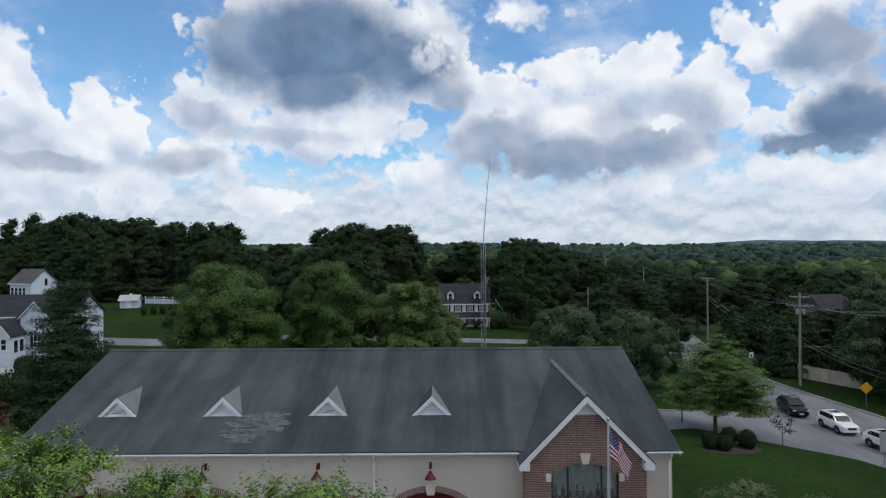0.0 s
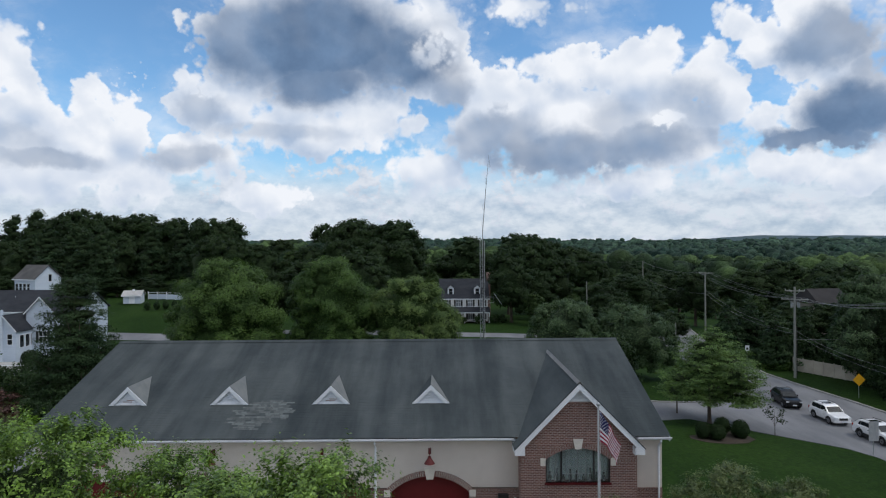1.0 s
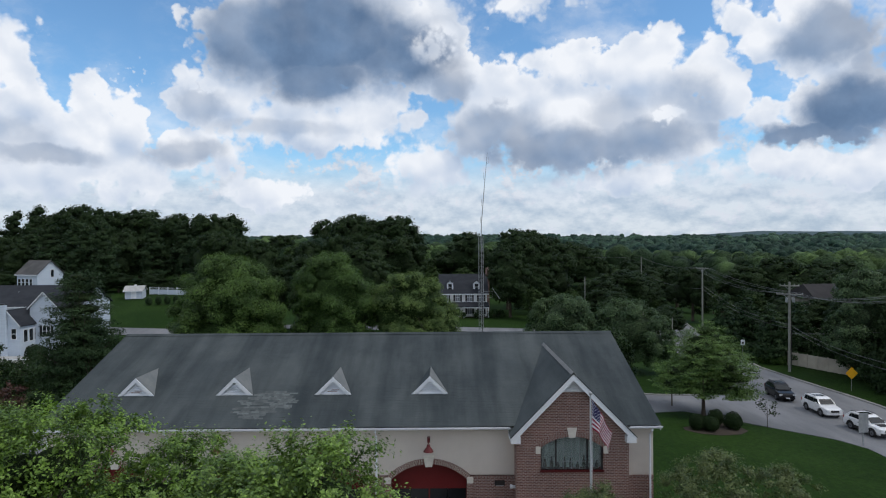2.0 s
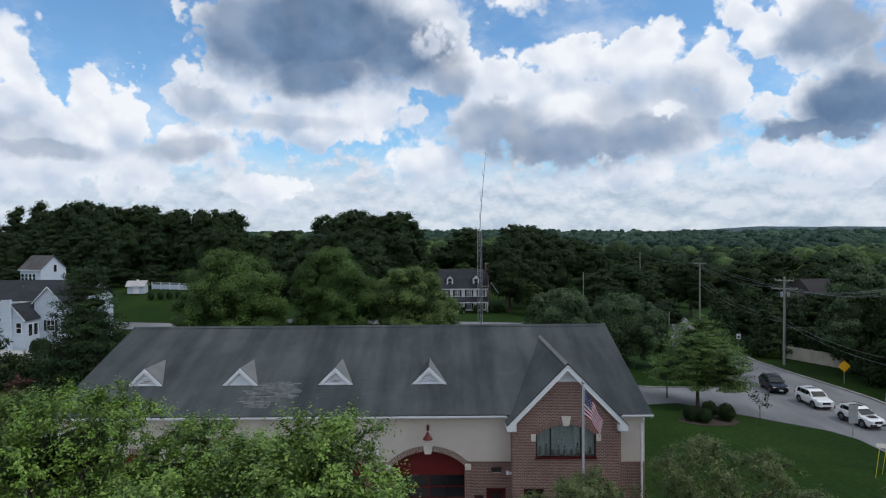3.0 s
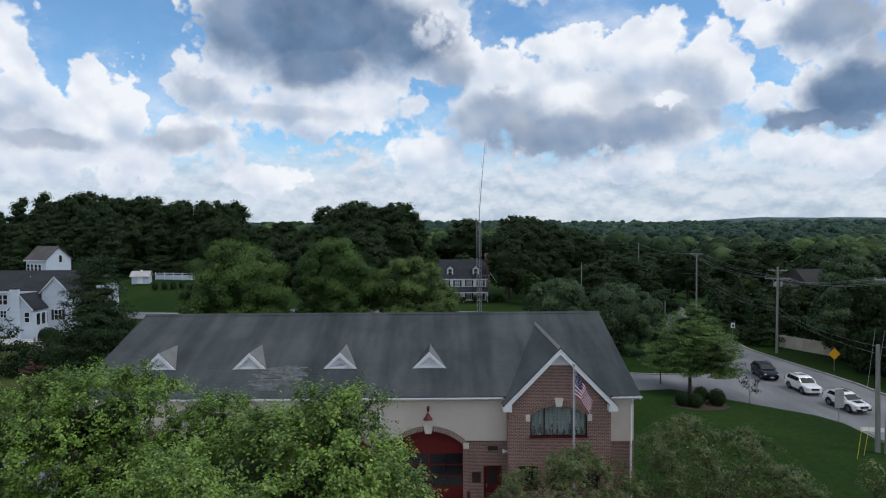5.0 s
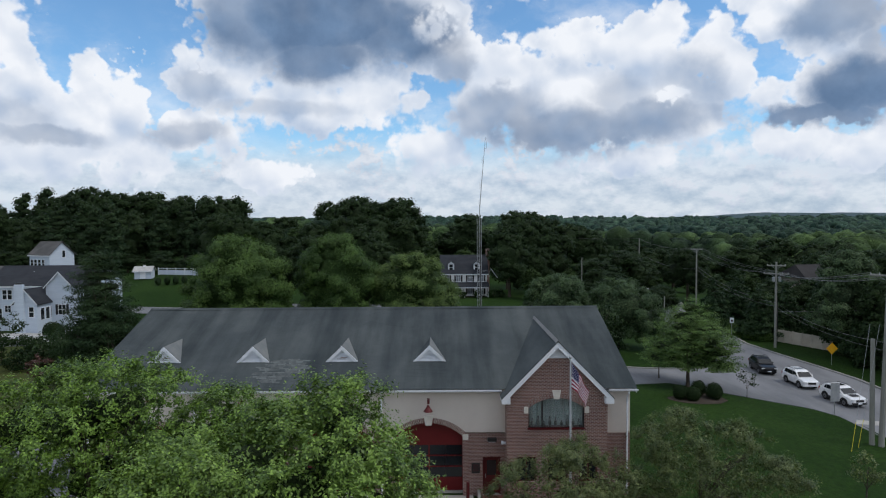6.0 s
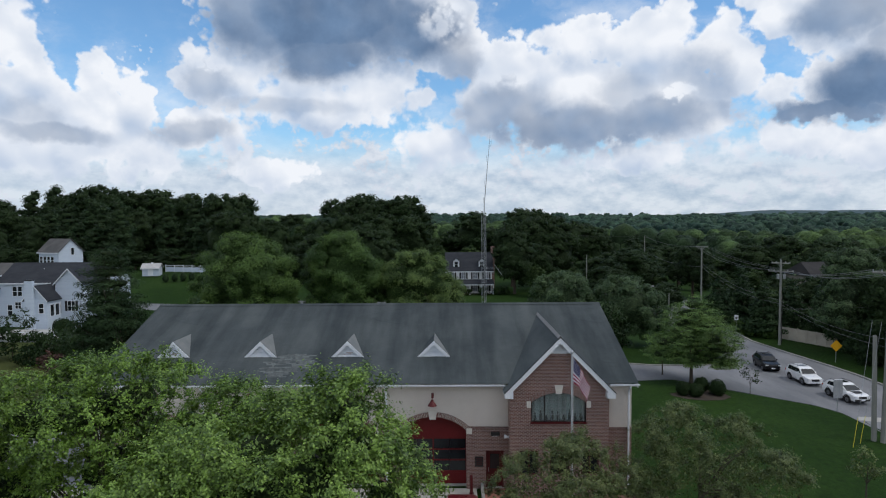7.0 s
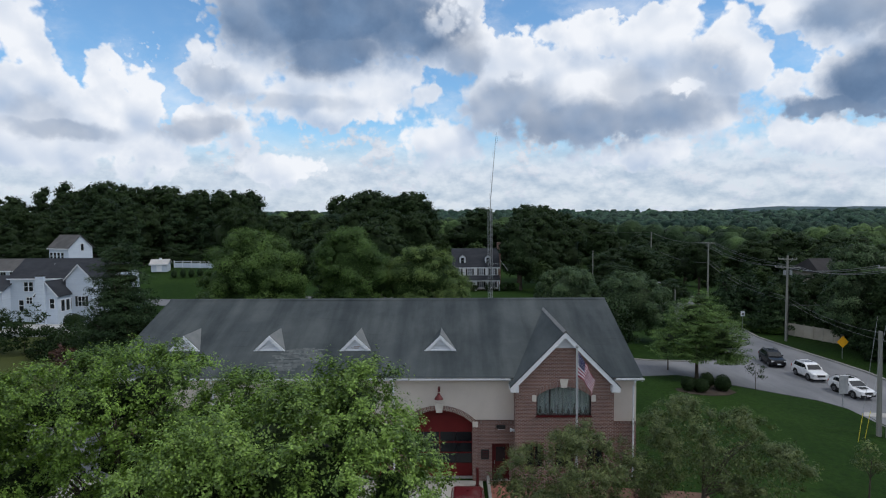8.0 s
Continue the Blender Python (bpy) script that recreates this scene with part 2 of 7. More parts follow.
def leafage(name, dark, light, through=0.3, gloss=0.3, grain=0.55, speck=0.6):
    """Leaves: each one its own green between two, letting some light through."""
    m = bpy.data.materials.new(name)
    m.use_nodes = True
    k = Graph(m.node_tree)
    b = m.node_tree.nodes["Principled BSDF"]
    each = k.node("ShaderNodeNewGeometry").outputs["Random Per Island"]
    clump = k.noise(k.node("ShaderNodeTexCoord").outputs["Object"], grain, 3)
    whole = k.node("ShaderNodeObjectInfo").outputs["Random"]
    t = k.math("ADD", k.math("MULTIPLY", k.math("POWER", each, 1.6), speck), k.math("MULTIPLY", k.step(clump, 0.33, 0.67), 0.95 - 0.75 * speck), clamp=True)
    colour = k.mix(t, dark, light)
    value = k.math("MULTIPLY_ADD", whole, 0.3, 0.85)
    tone = k.node("ShaderNodeCombineXYZ")
    k.link(k.math("MULTIPLY_ADD", whole, 0.4, 0.75), tone.inputs[0])
    k.link(value, tone.inputs[1])
    k.link(value, tone.inputs[2])
    colour = k.mix(1.0, colour, tone.outputs[0], "MULTIPLY")
    k.link(colour, b.inputs["Base Color"])
    b.inputs["Roughness"].default_value, b.inputs["Specular IOR Level"].default_value = 0.5, gloss
    back_lit = k.node("ShaderNodeBsdfTranslucent")
    k.link(k.mix(1.0, colour, (1.15, 1.25, 0.6), "MULTIPLY"), back_lit.inputs[0])
    both = k.node("ShaderNodeMixShader")
    both.inputs[0].default_value = through
    k.link(b.outputs[0], both.inputs[1])
    k.link(back_lit.outputs[0], both.inputs[2])
    k.link(both.outputs[0], m.node_tree.nodes["Material Output"].inputs[0])
    return m


def brickwork(name, one, two, mortar, turn=False):
    """Stretcher-bond bricks of 203 x 67 mm with recessed mortar; turn: upright soldiers."""
    m = bpy.data.materials.new(name)
    m.use_nodes = True
    k = Graph(m.node_tree)
    b = m.node_tree.nodes["Principled BSDF"]
    at = k.node("ShaderNodeTexCoord").outputs["Object"]
    split = k.node("ShaderNodeSeparateXYZ")
    k.link(at, split.inputs[0])
    wall = k.node("ShaderNodeCombineXYZ")
    k.link(k.math("ADD", split.outputs[0], split.outputs[1]), wall.inputs[1 if turn else 0])
    k.link(split.outputs[2], wall.inputs[0 if turn else 1])
    n = k.node("ShaderNodeTexBrick")
    k.link(wall.outputs[0], n.inputs["Vector"])
    for key, v in (("Scale", 1.0), ("Mortar Size", 0.015), ("Mortar Smooth", 0.2), ("Brick Width", 0.22), ("Row Height", 0.08), ("Bias", 0.0)):
        n.inputs[key].default_value = v
    for key, v in (("Color1", one), ("Color2", two), ("Mortar", mortar)):
        n.inputs[key].default_value = (*v, 1)
    stain = k.noise(at, 0.6, 5)
    colour = k.mix(1.0, n.outputs["Color"], k.mix(stain, (0.8, 0.8, 0.8), (1.2, 1.2, 1.2)), "MULTIPLY")
    k.link(colour, b.inputs["Base Color"])
    b.inputs["Roughness"].default_value, b.inputs["Specular IOR Level"].default_value = 0.85, 0.25
    bump = k.node("ShaderNodeBump", invert=True)
    bump.inputs["Strength"].default_value, bump.inputs["Distance"].default_value = 0.6, 0.01
    k.link(n.outputs["Fac"], bump.inputs["Height"])
    k.link(bump.outputs[0], b.inputs["Normal"])
    return m


def clear(name, tint, rough=0.02):
    m = bpy.data.materials.new(name)
    m.use_nodes = True
    b = m.node_tree.nodes["Principled BSDF"]
    b.inputs["Base Color"].default_value, b.inputs["Roughness"].default_value = (*tint, 1), rough
    b.inputs["Transmission Weight"].default_value, b.inputs["IOR"].default_value = 0.9, 1.45
    return m


def shingles(name, one, two):
    """Asphalt shingles: tabs of two greys in courses, with long stains that run down the slope."""
    m = bpy.data.materials.new(name)
    m.use_nodes = True
    k = Graph(m.node_tree)
    b = m.node_tree.nodes["Principled BSDF"]
    at = k.node("ShaderNodeTexCoord").outputs["Object"]
    n = k.node("ShaderNodeTexBrick")
    k.link(at, n.inputs["Vector"])
    for key, v in (("Scale", 1.0), ("Mortar Size", 0.004), ("Brick Width", 0.31), ("Row Height", 0.134), ("Bias", 0.1)):
        n.inputs[key].default_value = v
    for key, v in (("Color1", one), ("Color2", two), ("Mortar", tuple(c * 0.97 for c in one))):
        n.inputs[key].default_value = (*v, 1)
    run = k.noise(k.vec("MULTIPLY", at, (0.75, 0.09, 0.09)), 1.0, 6, 0.62)
    blot = k.noise(at, 0.33, 5, 0.6)
    grain = k.noise(at, 42, 3)
    colour = k.mix(1.0, n.outputs["Color"], k.mix(k.step(run, 0.28, 0.72), (0.64, 0.68, 0.7), (1.33, 1.3, 1.27)), "MULTIPLY")
    colour = k.mix(1.0, colour, k.mix(k.step(blot, 0.3, 0.7), (0.8, 0.83, 0.85), (1.16, 1.15, 1.13)), "MULTIPLY")
    colour = k.mix(1.0, colour, k.mix(grain, (0.75, 0.75, 0.75), (1.25, 1.25, 1.25)), "MULTIPLY")
    k.link(colour, b.inputs["Base Color"])
    b.inputs["Roughness"].default_value, b.inputs["Specular IOR Level"].default_value = 0.9, 0.2
    return m


STUCCO = surface("stucco", (0.58, 0.53, 0.485), (0.645, 0.595, 0.545), 0.5, 0.9, 0.2, 40)
BRICK = brickwork("red_brick", (0.205, 0.098, 0.080), (0.115, 0.055, 0.048), (0.36, 0.29, 0.265))
SOLDIER = brickwork("soldier_brick", (0.205, 0.094, 0.078), (0.135, 0.063, 0.056), (0.30, 0.26, 0.235), turn=True)
CAST = surface("cast_stone", (0.60, 0.57, 0.52), (0.68, 0.65, 0.60), 2.0, 0.85, 0.1)
SHINGLE = shingles("asphalt_shingle", (0.053, 0.063, 0.068), (0.050, 0.060, 0.065))
SHINGLE_NEW = surface("worn_shingle", (0.078, 0.09, 0.093), (0.112, 0.126, 0.129), 2.5, 0.9, 0.2, spread=0.25)
# paler copy of the shingle, with light from the right in its colour
SHINGLE_LIT = surface("lit_dormer_shingle", (0.13, 0.142, 0.145), (0.17, 0.18, 0.18), 1.4, 0.9, 0.2, 30)
CAP = surface("ridge_cap", (0.145, 0.15, 0.155), (0.19, 0.195, 0.2), 1.2, 0.9, 0.2)
WHITE = surface("white_trim", (0.70, 0.735, 0.79), (0.77, 0.80, 0.84), 0.8, 0.6, 0.04)
SIDING = surface("white_siding", (0.64, 0.68, 0.74), (0.72, 0.75, 0.80), 1.5, 0.65, 0.05, stretch=(1, 1, 4))
PEEL = surface("bare_wood", (0.24, 0.16, 0.14), (0.40, 0.32, 0.29), 4.0, 0.85, 0.2)
RED = surface("red_door_paint", (0.125, 0.008, 0.010), (0.155, 0.012, 0.014), 0.7, 0.5, 0.04)
RED_DARK = surface("dark_red_paint", (0.07, 0.007, 0.009), (0.09, 0.010, 0.012), 0.8, 0.45, 0.04)
DARK = surface("dark_metal", (0.02, 0.02, 0.022), (0.035, 0.034, 0.034), 2, 0.5, 0.05)
GALV = surface("galvanised_steel", (0.30, 0.32, 0.34), (0.40, 0.42, 0.44), 3, 0.45, 0.05, metal=0.6)
GLASS = clear("window_glass", (0.75, 0.82, 0.82))
DARK_GLASS = surface("dark_glass", (0.012, 0.015, 0.018), (0.02, 0.024, 0.028), 0.6, 0.12, 0.0, spec=0.4)
CURTAIN = surface("pale_curtain", (0.58, 0.66, 0.66), (0.68, 0.74, 0.74), 1.2, 0.9, 0.1)
CONCRETE = surface("concrete", (0.34, 0.33, 0.31), (0.43, 0.42, 0.39), 0.35, 0.9, 0.2, 9)
PAVER = surface("red_paver", (0.22, 0.09, 0.07), (0.30, 0.13, 0.10), 3.0, 0.9, 0.2, spread=0.15)
ASPHALT = surface("asphalt", (0.128, 0.134, 0.147), (0.205, 0.21, 0.224), 0.22, 0.9, 0.25, 5, contrast=(0.28, 0.72), stretch=(1.6, 0.5, 1))
MULCH = surface("mulch", (0.10, 0.055, 0.04), (0.17, 0.10, 0.075), 2.0, 0.95, 0.5, 20)
BARK = surface("bark", (0.05, 0.04, 0.032), (0.09, 0.075, 0.06), 2.0, 0.9, 0.5, 14, stretch=(1, 1, 0.25))
POLE_WOOD = surface("weathered_pole", (0.185, 0.19, 0.175), (0.27, 0.275, 0.255), 0.8, 0.85, 0.3, 16, stretch=(1, 1, 0.12))
LEAF_BRIGHT = leafage("bright_leaves", (0.026, 0.062, 0.010), (0.32, 0.45, 0.082), 0.14, 0.4, 0.9, 0.7)
LEAF_GREEN = leafage("fresh_green_leaves", (0.014, 0.040, 0.007), (0.205, 0.335, 0.05), 0.12, 0.35, 0.8, 0.65)
LEAF_OLIVE = leafage("olive_leaves", (0.030, 0.052, 0.016), (0.185, 0.21, 0.075), 0.16, 0.3, 1.1)
LEAF_MID = leafage("green_leaves", (0.028, 0.062, 0.014), (0.105, 0.172, 0.04), 0.15, 0.2, 0.4, 0.25)
LEAF_DEEP = leafage("deep_green_leaves", (0.011, 0.025, 0.008), (0.031, 0.053, 0.017), 0.12, 0.1, 0.55, 0.25)
LEAF_PINE = leafage("pine_needles", (0.009, 0.023, 0.010), (0.046, 0.078, 0.033), 0.1, 0.1, 0.55, 0.3)
LEAF_FOREST = leafage("forest_leaves", (0.012, 0.030, 0.008), (0.062, 0.10, 0.027), 0.12, 0.12, 0.4, 0.25)
KERB = surface("kerb_concrete", (0.22, 0.22, 0.215), (0.29, 0.285, 0.275), 0.8, 0.9, 0.2, 9)
LEAF_RED = leafage("reddish_leaves", (0.028, 0.014, 0.012), (0.085, 0.04, 0.032), 0.15)
LEAF_FIR = leafage("feathery_needles", (0.022, 0.050, 0.021), (0.10, 0.150, 0.066), 0.15, 0.2)


# ---- building helpers ----
def part(name, bm, material, parent=None, label=""):
    """Links a bmesh as one mesh object under a thing or a part."""
    me = bpy.data.meshes.new(name)
    bmesh.ops.recalc_face_normals(bm, faces=bm.faces)
    bm.to_mesh(me)
    bm.free()
    me.materials.append(material)
    ob = new(name, me)
    ob.parent = parent
    return tagged(ob, label)


def thing(name, m, label, category, group="", kind=""):
    ob = new(name)
    ob.matrix_basis = m if isinstance(m, Matrix) else pose(*m)
    ob.empty_display_size = 0.2
    return tagged(ob, label, category, group, kind)


def box(x0, x1, y0, y1, z0, z1, bm=None, bevel=0.0):
    bm = bm or bmesh.new()
    vs = [bm.verts.new((x, y, z)) for z in (z0, z1) for y in (y0, y1) for x in (x0, x1)]
    made = [bm.faces.new([vs[i] for i in f]) for f in ((0, 2, 3, 1), (4, 5, 7, 6), (0, 1, 5, 4), (2, 6, 7, 3), (0, 4, 6, 2), (1, 3, 7, 5))]
    if bevel:
        bmesh.ops.bevel(bm, geom=list({e for f in made for e in f.edges}), offset=bevel, segments=2, affect="EDGES", clamp_overlap=True)
    return bm


def tube(points, radii, bm=None, sides=8, caps=True):
    """A tapered tube along points."""
    bm = bm or bmesh.new()
    rings = []
    points = [Vector(p) for p in points]
    for i, p in enumerate(points):
        d = (points[min(i + 1, len(points) - 1)] - points[max(i - 1, 0)]).normalized()
        a = d.orthogonal().normalized() if abs(d.z) < 0.95 else d.cross(Vector((0, 1, 0))).normalized()
        b = d.cross(a)
        r = radii[i] if isinstance(radii, (list, tuple)) else radii
        rings.append([bm.verts.new(p + r * (math.cos(t) * a + math.sin(t) * b)) for t in (2 * math.pi * s / sides for s in range(sides))])
    for one, two in zip(rings, rings[1:]):
        for s in range(sides):
            bm.faces.new((one[s], one[(s + 1) % sides], two[(s + 1) % sides], two[s]))
    if caps:
        bm.faces.new(rings[0][::-1])
        bm.faces.new(rings[-1])
    return bm


def prism(outline, y0, y1, bm=None, axis="y"):
    """A flat outline of (x, z) drawn out from y0 to y1; axis "x": outline of (y, z) drawn out in x."""
    bm = bm or bmesh.new()
    put = (lambda a, b, s: (a, s, b)) if axis == "y" else (lambda a, b, s: (s, a, b)) if axis == "x" else (lambda a, b, s: (a, b, s))
    one = [bm.verts.new(put(a, b, y0)) for a, b in outline]
    two = [bm.verts.new(put(a, b, y1)) for a, b in outline]
    bm.faces.new(one)
    bm.faces.new(two[::-1])
    for i in range(len(one)):
        j = (i + 1) % len(one)
        bm.faces.new((one[i], two[i], two[j], one[j]))
    return bm


def columns(xs, lows, tops, y0, y1, bm=None):
    """A wall whose lower and upper edges follow lists of heights over xs."""
    bm = bm or bmesh.new()
    rows = [[bm.verts.new((x, y, z)) for x, z in zip(xs, zs)] for y, zs in ((y0, lows), (y0, tops), (y1, lows), (y1, tops))]
    a, b, c, d = rows
    for i in range(len(xs) - 1):
        bm.faces.new((a[i], a[i + 1], b[i + 1], b[i]))
        bm.faces.new((c[i], d[i], d[i + 1], c[i + 1]))
        bm.faces.new((a[i], c[i], c[i + 1], a[i + 1]))
        bm.faces.new((b[i], b[i + 1], d[i + 1], d[i]))
    bm.faces.new((a[0], b[0], d[0], c[0]))
    bm.faces.new((a[-1], c[-1], d[-1], b[-1]))
    return bm


def smooth(lo, hi, v):
    t = min(max((v - lo) / (hi - lo), 0.0), 1.0)
    return t * t * (3 - 2 * t)


def ground_z(x, y):
    """Height of the ground: level round the station, lower at the road, rising to the left behind and far away."""
    z = -1.45 * smooth(11, 34, x)
    z -= 2.4 * smooth(-28, -56, x) * (1 - smooth(66, 104, y)) * smooth(-12, 20, y)
    z += 3.4 * smooth(84, 125, y) * smooth(-15, -62, x)
    z -= 3.5 * smooth(50, 95, x) * smooth(40, 90, y)
    far = math.hypot(x, y)
    z += 35.0 * smooth(350, 3000, far) * (1 + 0.25 * math.sin(x * 0.0021 + 1.0) + 0.12 * math.sin(x * 0.0067))
    z += 1.6 * math.sin(x * 0.021) * math.cos(y * 0.017) * smooth(120, 320, far)
    return z


GABLE_X, EAVE_Y, EAVE_Z, SLOPE, RIDGE_Y = 5.36, -0.45, 6.28, 0.367, 8.7


def roof_z(y):
    return EAVE_Z + SLOPE * (y - EAVE_Y)


# ---- the setting ----
def ground_sheet():
    steps = np.concatenate([-np.geomspace(4200, 70, 34), np.linspace(-66, 66, 56), np.geomspace(70, 4200, 34)])
    ys = np.concatenate([-np.geomspace(2500, 44, 16), np.linspace(-40, 130, 60), np.geomspace(134, 4200, 44)])
    vs = [(x, y, ground_z(x, y)) for y in ys for x in steps]
    w = len(steps)
    fs = [(j * w + i, j * w + i + 1, (j + 1) * w + i + 1, (j + 1) * w + i) for j in range(len(ys) - 1) for i in range(w - 1)]
    me = bpy.data.meshes.new("ground")
    me.from_pydata(vs, [], fs)
    me.polygons.foreach_set("use_smooth", [True] * len(fs))
    m = bpy.data.materials.new("lawn_and_meadow")
    m.use_nodes = True
    k = Graph(m.node_tree)
    b = m.node_tree.nodes["Principled BSDF"]
    at = k.node("ShaderNodeTexCoord").outputs["Object"]
    mown = k.mix(k.step(k.noise(at, 0.09, 5), 0.3, 0.7), (0.010, 0.029, 0.0035), (0.0175, 0.042, 0.0065))
    mown = k.mix(1.0, mown, k.mix(k.step(k.noise(at, 2.6, 8, 0.78), 0.3, 0.7), (0.58, 0.6, 0.6), (1.42, 1.38, 1.3)), "MULTIPLY")
    dry = k.mix(k.noise(at, 0.5, 5), (0.04, 0.054, 0.015), (0.062, 0.072, 0.022))
    split = k.node("ShaderNodeSeparateXYZ")
    k.link(at, split.inputs[0])
    wild = k.math("SUBTRACT", 1.0, k.step(split.outputs[0], -44, -25))
    near = k.math("MULTIPLY", wild, k.math("SUBTRACT", 1.0, k.step(split.outputs[1], 48, 66)))
    colour = k.mix(near, mown, dry)
    wood = k.mix(k.noise(at, 0.012, 6, 0.65), (0.018, 0.036, 0.016), (0.05, 0.082, 0.03))
    away = k.step(k.vec("LENGTH", at), 190, 260)
    colour = k.mix(away, colour, wood)
    k.link(colour, b.inputs["Base Color"])
    b.inputs["Roughness"].default_value, b.inputs["Specular IOR Level"].default_value = 0.95, 0.1
    n = k.node("ShaderNodeBump")
    n.inputs["Strength"].default_value, n.inputs["Distance"].default_value = 0.6, 0.05
    k.link(k.noise(at, 9, 5, 0.7), n.inputs["Height"])
    k.link(n.outputs[0], b.inputs["Normal"])
    me.materials.append(m)
    return tagged(new("ground", me), "mown green lawn and meadow reaching to wooded hills", "ground", kind="structure")


ground_sheet()


def strip(name, left, right, lift, material, label, category, thick=0.12, every=2.5):
    """A paved strip between two edge lines, laid on the ground with a real edge."""
    def along(line):
        pts = []
        for (x0, y0), (x1, y1) in zip(line, line[1:]):
            n = max(int(math.hypot(x1 - x0, y1 - y0) / every), 1)
            pts += [(x0 + (x1 - x0) * i / n, y0 + (y1 - y0) * i / n) for i in range(n)]
        pts = np.array(pts + [line[-1]])
        d = np.r_[0, np.cumsum(np.hypot(*np.diff(pts, axis=0).T))]
        s = np.linspace(0, d[-1], 60)
        return np.c_[np.interp(s, d, pts[:, 0]), np.interp(s, d, pts[:, 1])]
    a, b = along(left), along(right)
    bm = bmesh.new()
    rows = []
    for (x0, y0), (x1, y1) in zip(a, b):
        row = []
        for i in range(25):
            x, y = x0 + (x1 - x0) * i / 24, y0 + (y1 - y0) * i / 24
            row.append(bm.verts.new((x, y, ground_z(x, y) + lift)))
        under = [bm.verts.new((v.co.x, v.co.y, v.co.z - thick)) for v in (row[0], row[-1])]
        rows.append((row, under))
    for (p, u), (q, w) in zip(rows, rows[1:]):
        for i in range(24):
            bm.faces.new((p[i], p[i + 1], q[i + 1], q[i]))
        bm.faces.new((u[0], p[0], q[0], w[0]))
        bm.faces.new((p[-1], u[1], w[1], q[-1]))
    return tagged(part(name, bm, material), label, category, kind="structure")
# main road, the side drive that joins it, the street behind, the apron before the station
strip("road", [(34.2, -60), (33.7, 12), (34.6, 27), (34.3, 43.5), (34.2, 58.8), (36.6, 72), (41.6, 92), (48.6, 122)],
      [(44.0, -60), (43.1, 27.4), (43.2, 30.1), (42.8, 34.4), (41.8, 41.8), (41.1, 49.0), (42.2, 58.2), (44.6, 74), (48.8, 92), (55.8, 122)], 0.03, ASPHALT,
      "worn pale grey asphalt road with faint patches", "road")
strip("side_drive", [(10.5, 24.0), (17.85, 24.5), (21.8, 26.3), (24.7, 24.9), (26.0, 24.1), (28.2, 22.9), (30.55, 21.4), (32.4, 20.05), (33.5, 17.8), (33.5, 12.5)],
      [(10.5, 31.7), (19.5, 31.7), (21.4, 31.9), (25.3, 33.1), (29.4, 34.7), (32.3, 38.4), (34.3, 44.0), (35.2, 43), (35.6, 38), (35.8, 34)], 0.036, ASPHALT,
      "grey asphalt side drive curving into the road", "road")
strip("back_street", [(-110, 88.5), (-62, 82.5), (-20, 78), (16, 71.5), (34, 68)], [(-110, 93.5), (-62, 87.5), (-20, 83), (16, 76.5), (36, 73)], 0.04, ASPHALT,
      "pale grey asphalt street behind the station", "road")
strip("yard", [(-32, -11.0), (-10, -11.0), (0.75, -11.0)], [(-32, -0.02), (-10, -0.02), (0.75, -0.02)], 0.03, CONCRETE, "pale concrete apron before the station", "pavement")
strip("parking", [(-34, 0.1), (-34, 24), (-34, 27)], [(-21.6, 0.1), (-21.6, 24), (-21.6, 27)], 0.03, ASPHALT, "grey asphalt parking strip beside the station", "pavement")
strip("walkway", [(1.05, -4.6), (1.05, -0.1)], [(2.55, -4.6), (2.55, -0.1)], 0.05, PAVER, "red paved walk to the side door", "pavement")
strip("planting_bed", [(2.6, -8.2), (9.0, -8.6), (13.2, -7.6)], [(2.6, -1.0), (9.0, -0.95), (13.2, -1.5)], 0.035, MULCH, "reddish brown mulch planting bed", "planting bed")

strip("planting_bed", [(19.4, 19.9), (20.4, 19.2), (22.2, 19.2), (24.2, 20.0), (25.4, 21.2)], [(19.5, 20.6), (20.8, 21.4), (22.3, 23.2), (24.0, 23.2), (25.3, 22.0)], 0.03, surface("dark_mulch", (0.035, 0.028, 0.022), (0.06, 0.046, 0.036), 2.0, 0.95, 0.5, 20), "dark brown mulch bed round the clipped bushes", "planting bed")

strip("ramp", [(33.6, 15.9), (35.2, 15.4)], [(34.2, 16.8), (36.0, 16.5)], 0.045, CONCRETE, "small pale concrete ramp at the lawn's corner", "pavement")


def kerb(line, wide, high, label):
    pts = []
    for (x0, y0), (x1, y1) in zip(line, line[1:]):
        n = max(int(math.hypot(x1 - x0, y1 - y0) / 2), 1)
        pts += [(x0 + (x1 - x0) * i / n, y0 + (y1 - y0) * i / n) for i in range(n)]
    pts.append(line[-1])
    bm = bmesh.new()
    rows = []
    for i, (x, y) in enumerate(pts):
        (ax, ay), (bx, by) = pts[max(i - 1, 0)], pts[min(i + 1, len(pts) - 1)]
        d = Vector((by - ay, ax - bx)).normalized() * wide
        z = ground_z(x, y)
        rows.append([bm.verts.new(v) for v in ((x, y, z - 0.05), (x, y, z + high), (x + d.x, y + d.y, z + high), (x + d.x, y + d.y, z - 0.05))])
    for p, q in zip(rows, rows[1:]):
        for i in range(3):
            bm.faces.new((p[i], p[i + 1], q[i + 1], q[i]))
    return tagged(part("kerb", bm, KERB), label, "kerb", kind="structure")


